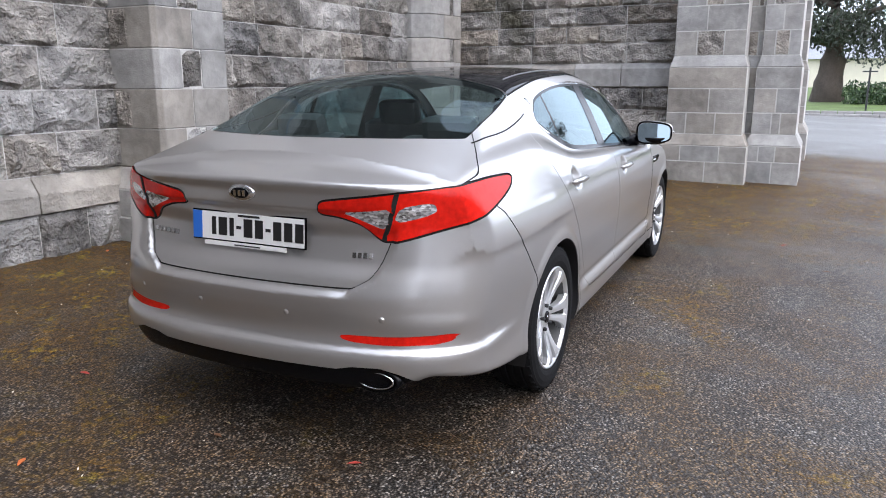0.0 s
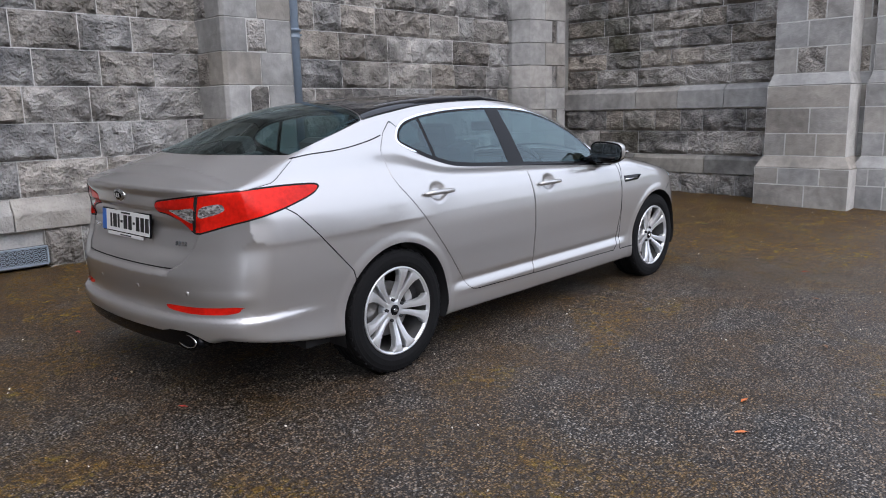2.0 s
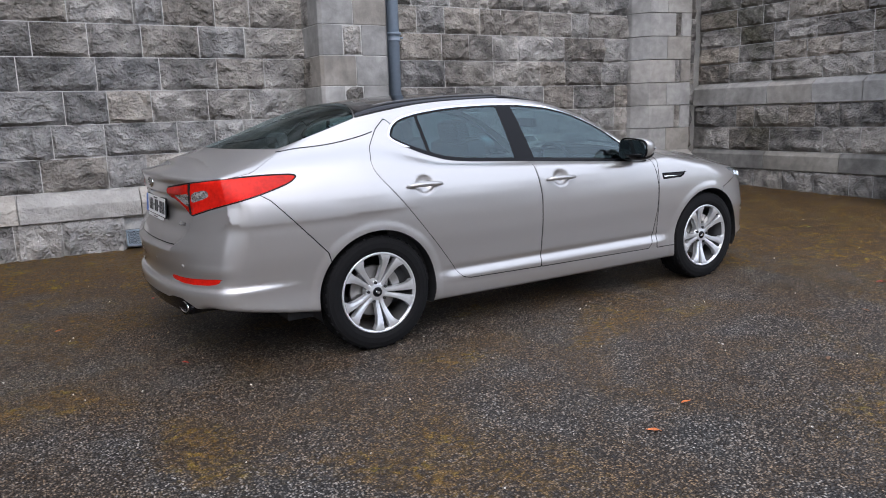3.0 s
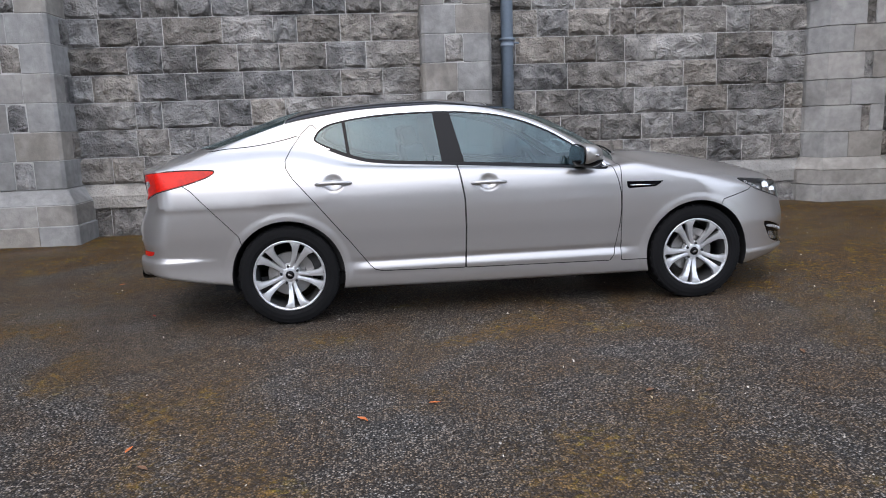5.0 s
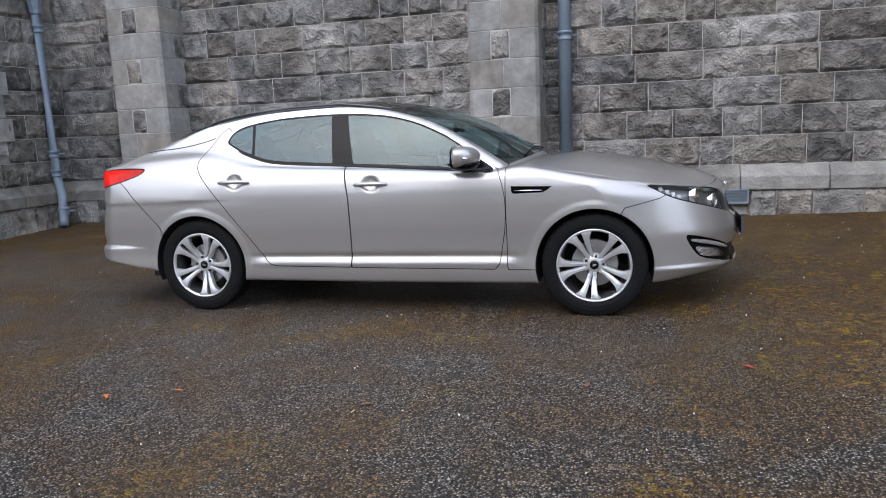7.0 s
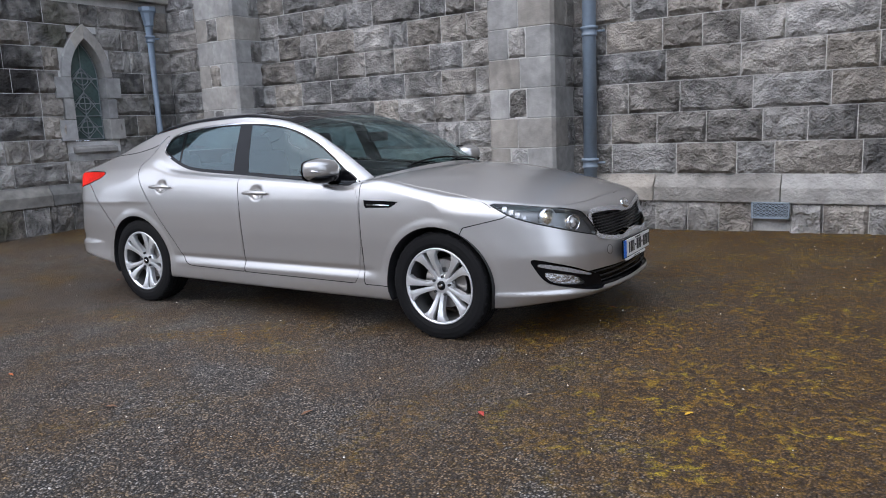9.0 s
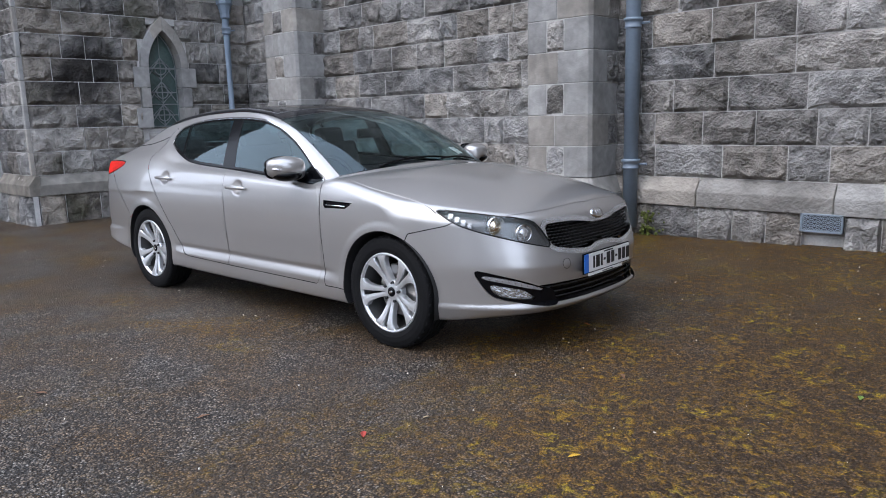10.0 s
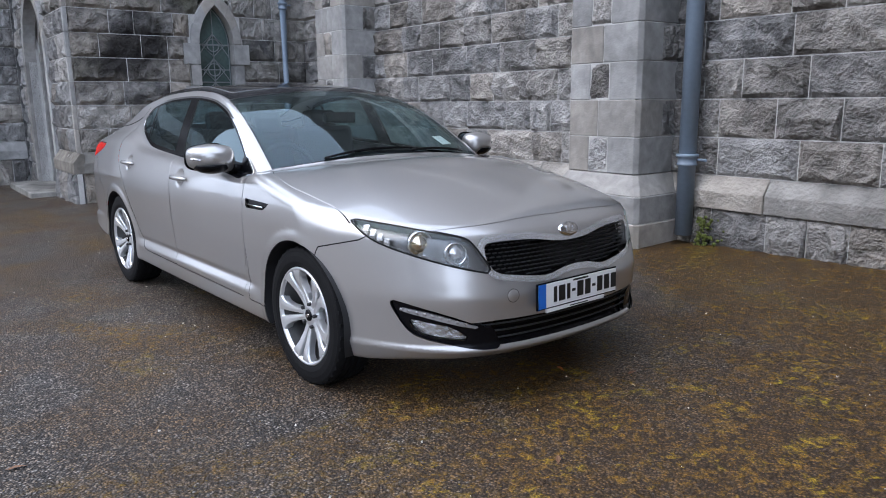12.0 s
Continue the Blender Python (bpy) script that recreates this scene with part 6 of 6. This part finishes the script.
def stepped_pier(name, x0, y0, y1, depth, label, xb=7.4):
    """A tall buttress in three stages, each narrower than the one below, with sloped offsets."""
    p = empty(name, label=label, category="buttress", kind="structure")

    def plan(e):
        return rect(x0 - e, xb, y0 - e, y1 + e)

    def split(e, z0, z1, n, head=False):
        ys = [y0 - e + (y1 - y0 + 2 * e) * k / n + (rng.uniform(-0.08, 0.08) if 0 < k < n else 0) for k in range(n + 1)]
        for k, (a, b) in enumerate(zip(ys, ys[1:])):
            dark = head and k == 1
            block(p, rect(x0 - e + (0.001 if dark else 0), xb, a + 0.004, b - 0.004), z0 + 0.004, z1 - 0.004, M_DARK if dark else M_ASHLAR)

    for e, z0, z1 in ((0.1175, -0.3, 0.56), (0.0425, 0.70, 1.53), (-0.0025, 1.67, 3.5)):
        block(p, rect(x0 - e, xb - 0.01, y0 - e, y1 + e), z0, z1, M_MORTAR, name="mortar_core", bevel=0)
    split(0.12, -0.3, 0.36, 2), split(0.12, 0.36, 0.56, 3)
    block(p, plan(0.12), 0.563, 0.70, M_ASHLAR, plan(0.045))
    split(0.045, 0.703, 0.97, 3), split(0.045, 0.97, 1.27, 2), split(0.045, 1.27, 1.53, 1)
    block(p, plan(0.045), 1.533, 1.67, M_ASHLAR, plan(0.0))
    z = 1.673
    for k in range(6):
        split(0.0, z, z + 0.30, 3 if k % 2 == 0 else 2, k % 2 == 0)
        z += 0.30
    block(p, plan(0.0), z, 8.0, M_ASHLAR, name="upper_shaft")
    return p


stepped_pier("angle_buttress", 5.46, -0.86, -0.02, 0.9, "massive stepped corner buttress of dressed limestone")
stepped_pier("angle_buttress", 5.74, -1.46, -1.03, 0.7, "narrower stepped buttress beside the corner buttress", 6.5)
stepped_pier("angle_buttress", 5.86, -1.2, -0.7, 0.5, "recessed limestone shaft between two buttresses", 7.0)
stepped_pier("angle_buttress", 8.6, -1.47, -1.0, 0.7, "stepped limestone buttress further along the church", 9.6)
bm = bmesh.new()
add_box(bm, (FRONT_X + 0.65, -1.0, -0.4), (12.0, 4.0, TOP))
tagged(mesh_object("wall_east", bm, M_ROCK), "grey limestone church wall", "wall", kind="structure")
bm = bmesh.new()
add_box(bm, (-30, -4.9, -0.4), (-10.9, 4.0, TOP))
tagged(mesh_object("wall_west", bm, M_ROCK), "grey limestone church wall", "wall", kind="structure")

# ---- rainwater pipes ----
M_PIPE = material("blue_grey_paint", (0.20, 0.25, 0.31), 0.45, grain=0.15, scale=30, bump=0.001)


def downpipe(name, path, r, collars, label, hopper=None, shoe=True):
    p = empty(name, label=label, category="downpipe")
    bm = bmesh.new()
    add_tube(bm, path, r, 20)
    part("pipe", bm, M_PIPE, p, smooth=True)
    for x, y, z in collars:
        bm = bmesh.new()
        m = Matrix.Translation((x, y, z))
        add_lathe(bm, [(r, -0.05), (r * 1.16, -0.045), (r * 1.16, -0.03), (r * 1.08, -0.025), (r * 1.08, 0.02), (r * 1.28, 0.025), (r * 1.28, 0.05), (r, 0.052)], 24, m)
        c = part("collar", bm, M_PIPE, p, smooth=True)
        bm = bmesh.new()
        add_tube(bm, [(x, y + 0.03, z), (x + 0.12, y + 0.05, z), (x + 0.15, y + 0.05, z)], 0.012, 8)
        part("bracket", bm, M_PIPE, c)
    if hopper:
        bm = bmesh.new()
        add_lathe(bm, [(r, -0.02), (r * 1.3, 0.0), (r * 1.3, 0.05), (r * 1.8, 0.18), (r * 2.2, 0.21), (r * 2.2, 0.27), (r * 1.9, 0.27)], 8, Matrix.Translation(hopper) @ Matrix.Rotation(0.3927, 4, "Z"))
        part("hopper", bm, M_PIPE, p, "eight-sided hopper head")
    return p


downpipe("downpipe", [(0.77, 3.24, 0.16), (0.77, 3.24, 6.5)], 0.072, [(0.77, 3.24, 0.80), (0.77, 3.24, 2.17), (0.77, 3.24, 3.6)], "blue-grey painted iron downpipe against the nave wall")
downpipe("downpipe", [(-6.05, 2.82, 0.10), (-6.08, 2.85, 0.17), (-6.10, 2.88, 0.30), (-6.10, 2.90, 0.52), (-6.22, 2.98, 0.72), (-6.23, 2.98, 0.85), (-6.23, 2.98, 3.0)], 0.058, [(-6.10, 2.90, 0.30), (-6.23, 2.98, 0.82), (-6.23, 2.98, 1.08), (-6.23, 2.98, 2.75)], "blue-grey iron downpipe with a hopper head and bent foot", hopper=(-6.23, 2.98, 2.95))
bm = bmesh.new()
add_box(bm, (0.60, 2.98, -0.1), (0.98, 3.3, 0.03), 0.02)
tagged(mesh_object("gully", bm, M_DARK), "mossy stone gully under the downpipe", "gully")

mr = random.Random(17)
M_MOSS = material("green_moss", (0.085, 0.105, 0.018), 0.9, grain=0.5, scale=50, bump=0.004)
bm = bmesh.new()
for k in range(90):
    x, y = 0.90 + abs(mr.gauss(0, 0.10)), 3.27 - abs(mr.gauss(0, 0.03))
    z = 0.05 + mr.random() ** 1.5 * 0.28
    bmesh.ops.create_icosphere(bm, subdivisions=1, radius=mr.uniform(0.008, 0.02), matrix=Matrix.Translation((x, y, z)))
tagged(mesh_object("moss", bm, M_MOSS), "green moss on the wall foot beside the downpipe", "moss", kind="stuff")

# ---- cast-iron air vents in the footing ----
M_IRON = material("pale_blue_iron", (0.24, 0.29, 0.34), 0.5, grain=0.25, scale=40, bump=0.001)


def air_vent(x0, x1, z0, z1):
    v = empty("air_vent", label="pale blue cast-iron air vent with a scale pattern", category="air vent", group="vents in the footing")
    y = NAVE_Y - 0.105
    bm = bmesh.new()
    for lo, hi in (((x0, z0), (x1, z0 + 0.012)), ((x0, z1 - 0.012), (x1, z1)), ((x0, z0), (x0 + 0.012, z1)), ((x1 - 0.012, z0), (x1, z1))):
        add_box(bm, (lo[0], y - 0.008, lo[1]), (hi[0], y + 0.03, hi[1]))
    part("frame", bm, M_IRON, v)
    bm = bmesh.new()
    add_box(bm, (x0, y + 0.025, z0), (x1, y + 0.06, z1))
    part("dark_back", bm, M_GAPWALL, v)
    n = 6
    w = (x1 - x0 - 0.02) / n
    h = (z1 - z0 - 0.02) / 4
    for r in range(4):
        for k in range(n):
            cx, cz = x0 + 0.01 + w * (k + 0.5), z0 + 0.01 + h * r
            for rad in (0.46, 0.24):
                bm = bmesh.new()
                add_tube(bm, [(cx + w * rad * math.cos(a), y, cz + h * 1.9 * rad * math.sin(a)) for a in np.linspace(0, 3.1416, 9)], 0.0042, 5)
                part("scale_ring", bm, M_IRON, v)
    return v


M_GAPWALL = material("dark_hole", (0.01, 0.01, 0.01), 0.9)
air_vent(2.40, 2.74, 0.25, 0.41)
air_vent(-2.245, -1.845, 0.10, 0.26)

# ---- park beyond the church ----
M_GRASS = material("short_grass", (0.075, 0.115, 0.025), 0.9, grain=0.5, scale=12, bump=0.02)
M_KERB = material("grey_kerb_stone", (0.26, 0.25, 0.24), 0.85, grain=0.3, scale=15, bump=0.005)
M_BARK = material("grey_brown_bark", (0.075, 0.058, 0.045), 0.9, grain=0.5, scale=14, bump=0.02)
M_LEAF = material("dark_beech_leaves", (0.035, 0.045, 0.028), 0.5, grain=0.5, scale=3)
M_HEDGE = material("laurel_leaves", (0.030, 0.060, 0.018), 0.4, grain=0.4, scale=4)
bm = bmesh.new()
KX = 25.5
gz = float(ground_height(25, -2)) - 0.03
add_box(bm, (KX + 0.5, -40, -0.4), (90, 30, gz + 0.14), 0.02)
for v in bm.verts:
    if v.co.x > 60:
        v.co.z += 1.0
tagged(mesh_object("lawn", bm, M_GRASS), "short green grass behind the kerb", "lawn", kind="structure")
for k in range(34):
    for row, (w, h) in enumerate(((0.16, 0.10), (0.16, 0.20))):
        bm = bmesh.new()
        add_box(bm, (KX + row * 0.32, -14 + k * 0.55 + 0.01 + 0.2 * row, -0.2), (KX + row * 0.32 + 0.28, -14 + k * 0.55 + 0.53 + 0.2 * row, gz + h), 0.02)
        tagged(mesh_object("kerb_stone", bm, M_KERB), "grey weathered kerb stone edging the lawn", "kerb", group="kerb stones")


def leaf_cloud(bm, centre, radii, count, size, r):
    """Small folded leaves scattered through an uneven clump."""
    for _ in range(count):
        d = Vector((r.gauss(0, 1), r.gauss(0, 1), r.gauss(0, 1))).normalized() * (r.random() ** 0.35)
        p = Vector(centre) + Vector([a * b for a, b in zip(d, radii)])
        m = Matrix.Translation(p) @ Euler((r.uniform(0, 6.28), r.uniform(0, 6.28), r.uniform(0, 6.28))).to_matrix().to_4x4()
        s = size * r.uniform(0.6, 1.4)
        q = [bm.verts.new(m @ Vector(c)) for c in ((-s, 0, 0), (0, -s * 0.5, s * 0.15), (s, 0, 0), (0, s * 0.5, s * 0.15))]
        bm.faces.new(q)


def tree(m, seed, height, trunk, label, clumps=46, low=2.2):
    """A tapered trunk that forks into limbs, with a ragged crown of leaf clumps."""
    r = random.Random(seed)
    t = empty("tree", m, label=label, category="tree")
    bm = bmesh.new()
    spine = [(0.1 * math.sin(k), 0.1 * math.cos(k * 1.3), height * 0.75 * k / 8) for k in range(9)]
    add_tube(bm, [(0, 0, -0.3)] + spine[1:], [trunk * 1.5] + [trunk * (1.05 - 0.1 * k) for k in range(8)], 14)
    part("trunk", bm, M_BARK, t, "thick grey-brown trunk", smooth=True)
    tips = []
    bm = bmesh.new()
    for k in range(12):
        a = k * 2.4 + r.uniform(-0.4, 0.4)
        z = height * r.uniform(0.24, 0.7)
        L = height * r.uniform(0.22, 0.4) * (1.1 - z / height)
        pts3 = [(0, 0, z), (L * 0.5 * math.cos(a), L * 0.5 * math.sin(a), z + L * 0.15), (L * math.cos(a), L * math.sin(a), z + L * r.uniform(0.1, 0.5))]
        add_tube(bm, pts3, [trunk * 0.3, trunk * 0.2, trunk * 0.06], 8)
        tips.append(pts3[2]), tips.append(pts3[1])
    part("limbs", bm, M_BARK, t, smooth=True)
    bm = bmesh.new()
    for k in range(clumps):
        if k < len(tips):
            c = tips[k]
        else:
            a, h = r.uniform(0, 6.28), r.random()
            rad = height * 0.36 * math.sin(math.pi * (0.18 + 0.8 * h)) * r.uniform(0.4, 1.0)
            c = (rad * math.cos(a), rad * math.sin(a), low + (height - low) * h)
        leaf_cloud(bm, c, (height * 0.10 * r.uniform(0.7, 1.3), height * 0.10 * r.uniform(0.7, 1.3), height * 0.075), 240, 0.10, r)
    part("crown", bm, M_LEAF, t, "ragged crown of dark leaves")
    return t


big = tree(Matrix.Translation((36, -1.9, gz + 0.15)), 3, 11, 0.62, "broad dark-leaved tree on the lawn", 64, 2.4)
for k, (x, y, s, rot) in enumerate(((-16, -30, 1.1, 1), (-6, -36, 1.3, 2), (5, -33, 1.0, 3), (16, -37, 1.35, 4), (28, -31, 1.1, 5), (-30, -22, 1.2, 0.5), (44, -16, 1.2, 2.5), (40, 8, 1.0, 4.2))):
    c = copy_thing(big, Matrix.Translation((x, y, 0)) @ Matrix.Rotation(rot, 4, "Z"))
    c.scale = (s, s, s)
    tagged(c, "broad dark-leaved tree at the edge of the tarmac", group="trees round the car park")
hr = random.Random(8)
bm = bmesh.new()
for k in range(18):
    leaf_cloud(bm, (33.5 + hr.uniform(-0.4, 0.4), -2.9 - k * 0.42, gz + 0.55 + hr.uniform(-0.1, 0.15)), (0.7, 0.5, 0.62), 420, 0.075, hr)
tagged(mesh_object("hedge", bm, M_HEDGE), "clipped dark green laurel hedge on the lawn", "hedge")
lp = empty("lamp_post", label="thin dark iron post with a cross bar on the lawn", category="post")
M_POST = material("dark_iron", (0.02, 0.02, 0.022), 0.5)
bm = bmesh.new()
add_tube(bm, [(27.6, -3.2, gz), (27.6, -3.2, gz + 1.75)], 0.035, 8)
part("shaft", bm, M_POST, lp)
bm = bmesh.new()
add_tube(bm, [(27.6, -3.45, gz + 1.6), (27.6, -2.95, gz + 1.6)], 0.025, 8)
part("cross_bar", bm, M_POST, lp)
# pale house behind the park
M_RENDER = material("cream_render", (0.62, 0.57, 0.46), 0.85, grain=0.1, scale=10)
M_SLATE = material("grey_slates", (0.24, 0.25, 0.28), 0.6, grain=0.3, scale=6)
house = empty("house", label="long cream rendered house with a grey slate roof", category="house")
bm = bmesh.new()
add_box(bm, (66, -26, -0.5), (74, 16, 3.2))
part("wall", bm, M_RENDER, house)
bm = bmesh.new()
add_prism(bm, [(65.6, 3.2), (74.4, 3.2), (70, 6.0)], -26.3, 16.3)
part("roof", bm, M_SLATE, house, "grey slate roof")
for k in range(8):
    bm = bmesh.new()
    add_box(bm, (65.96, -23 + k * 5, 1.1), (66.02, -21.8 + k * 5, 2.5), 0.01)
    part("window", bm, M_LEADGLASS, house)

# trees across the churchyard, mirrored in the paint and the windows
bm = bmesh.new()
tr = random.Random(31)
for k in range(16):
    x, y, h = -46 + 4.6 * k + tr.uniform(-1, 1), -33 + tr.uniform(-3, 3), tr.uniform(6.5, 10.5)
    leaf_cloud(bm, (x, y, h * 0.58), (3.4, 2.6, h * 0.42), 380, 0.42, tr)
    leaf_cloud(bm, (x + 1.5, y + 2, 1.3), (3.6, 1.4, 1.6), 160, 0.34, tr)
tagged(mesh_object("distant_trees", bm, M_LEAF), "row of dark green trees across the churchyard", "trees", kind="stuff")

# ---- fallen leaves and grit on the tarmac ----
M_LEAVES = {k: material(k + "_leaf", c, 0.6, grain=0.3, scale=40, bump=0.002) for k, c in (("orange", (0.50, 0.13, 0.03)), ("red", (0.36, 0.045, 0.03)), ("yellow", (0.55, 0.33, 0.03)), ("pale", (0.42, 0.34, 0.20)), ("brown", (0.16, 0.08, 0.04)), ("green", (0.16, 0.26, 0.05)))}
lr = random.Random(11)


def fallen_leaf(x, y, kind, size=0.035):
    bm = bmesh.new()
    half = [(0.0, 0.0), (0.25, 0.22), (0.55, 0.36), (0.8, 0.22), (1.0, 0.0)]
    up = [bm.verts.new(((a - 0.5) * 2, b, 0.25 * b + 0.12 * math.sin(a * 3 + lr.random()))) for a, b in half]
    mid = [bm.verts.new(((a - 0.5) * 2, 0, 0.02 + 0.05 * a)) for a, b in half[1:-1]]
    dn = [bm.verts.new(((a - 0.5) * 2, -b * lr.uniform(0.7, 1.1), 0.32 * b + 0.08 * lr.random())) for a, b in half[1:-1]]
    for i in range(3):
        a, b = (up[0] if i == 0 else mid[i - 1]), mid[i]
        if i == 0:
            bm.faces.new((up[0], mid[0], up[1])), bm.faces.new((up[0], dn[0], mid[0]))
        else:
            bm.faces.new((mid[i - 1], mid[i], up[i + 1], up[i])), bm.faces.new((mid[i - 1], dn[i - 1], dn[i], mid[i]))
    bm.faces.new((mid[2], up[4], up[3])), bm.faces.new((mid[2], dn[2], up[4]))
    bm.transform(Matrix.Diagonal((size, size, size * 0.8, 1)))
    ob = mesh_object("fallen_leaf", bm, M_LEAVES[kind])
    ob.matrix_world = Matrix.Translation((x, y, float(ground_height(x, y)) + 0.004)) @ Matrix.Rotation(lr.uniform(0, 6.28), 4, "Z")
    tagged(ob, f"dry {kind} fallen leaf lying on damp tarmac", "leaf", "fallen leaves")


for spot, kind in (((-2.99, 0.7), "orange"), ((-2.34, 1.21), "red"), ((-2.42, -0.37), "red"), ((-2.4, 0.26), "pale"), ((-0.7, 3.09), "orange"), ((-2.05, 1.7), "pale"), ((-2.5, 0.22), "brown"), ((-0.56, -2.26), "orange"), ((-0.9, -2.39), "orange"), ((1.46, -1.92), "brown"), ((3.02, -1.24), "yellow"), ((-1.77, -2.72), "brown"), ((0.45, -2.38), "pale"), ((2.21, -1.6), "red"), ((0.48, -2.29), "brown"), ((2.3, -1.31), "pale"), ((2.74, -0.38), "brown"), ((3.704, -0.045), "green"), ((-1.88, -2.54), "orange"), ((2.11, 0.3), "orange"), ((2.38, 0.5), "brown"), ((2.48, 0.38), "pale")):
    fallen_leaf(*spot, kind, lr.uniform(0.014, 0.02) if kind == "pale" else lr.uniform(0.028, 0.042))
gr2 = random.Random(21)


def add_chip(bm, m):
    """A tiny eight-sided pebble."""
    v = [bm.verts.new(m @ Vector(c)) for c in ((1, 0, 0), (0, 1, 0), (-1, 0, 0), (0, -1, 0), (0.1, 0.1, 1), (0, 0, -1))]
    for k in range(4):
        bm.faces.new((v[k], v[(k + 1) % 4], v[4])), bm.faces.new((v[(k + 1) % 4], v[k], v[5]))


bm = bmesh.new()
for _ in range(900):
    x, y = gr2.uniform(-6, 6), gr2.uniform(-5.5, 3.0)
    s = 0.0022 + 0.0048 * gr2.random() ** 2.5
    m = Matrix.Translation((x, y, float(ground_height(x, y)) + s * 0.3)) @ Euler((gr2.uniform(0, 3), gr2.uniform(0, 3), gr2.uniform(0, 3))).to_matrix().to_4x4() @ Matrix.Diagonal((s * 1.5, s, s * 0.7, 1))
    add_chip(bm, m)
tagged(mesh_object("grit", bm, material("pale_grit", (0.55, 0.52, 0.46), 0.8, grain=0.3, scale=50)), "small pale stones and petals scattered on tarmac", "grit", kind="stuff")
bm = bmesh.new()
for _ in range(5200):
    u = gr2.random()
    x, y = (gr2.uniform(-6, 5.8), 3.30 - abs(gr2.gauss(0, 0.22))) if u < 0.45 else (gr2.uniform(1.5, 5.6), gr2.uniform(-2.0, 3.0))
    s = gr2.uniform(0.0012, 0.0032)
    m = Matrix.Translation((x, y, float(ground_height(x, y)))) @ Matrix.Rotation(gr2.uniform(0, 6), 4, "Z") @ Matrix.Diagonal((s * 2, s * 1.4, s * 0.6, 1))
    add_chip(bm, m)
tagged(mesh_object("moss_tufts", bm, material("yellow_moss", (0.17, 0.115, 0.014), 0.95, grain=0.5, scale=60, bump=0.004)), "small yellow moss tufts along the walls", "moss", kind="stuff")
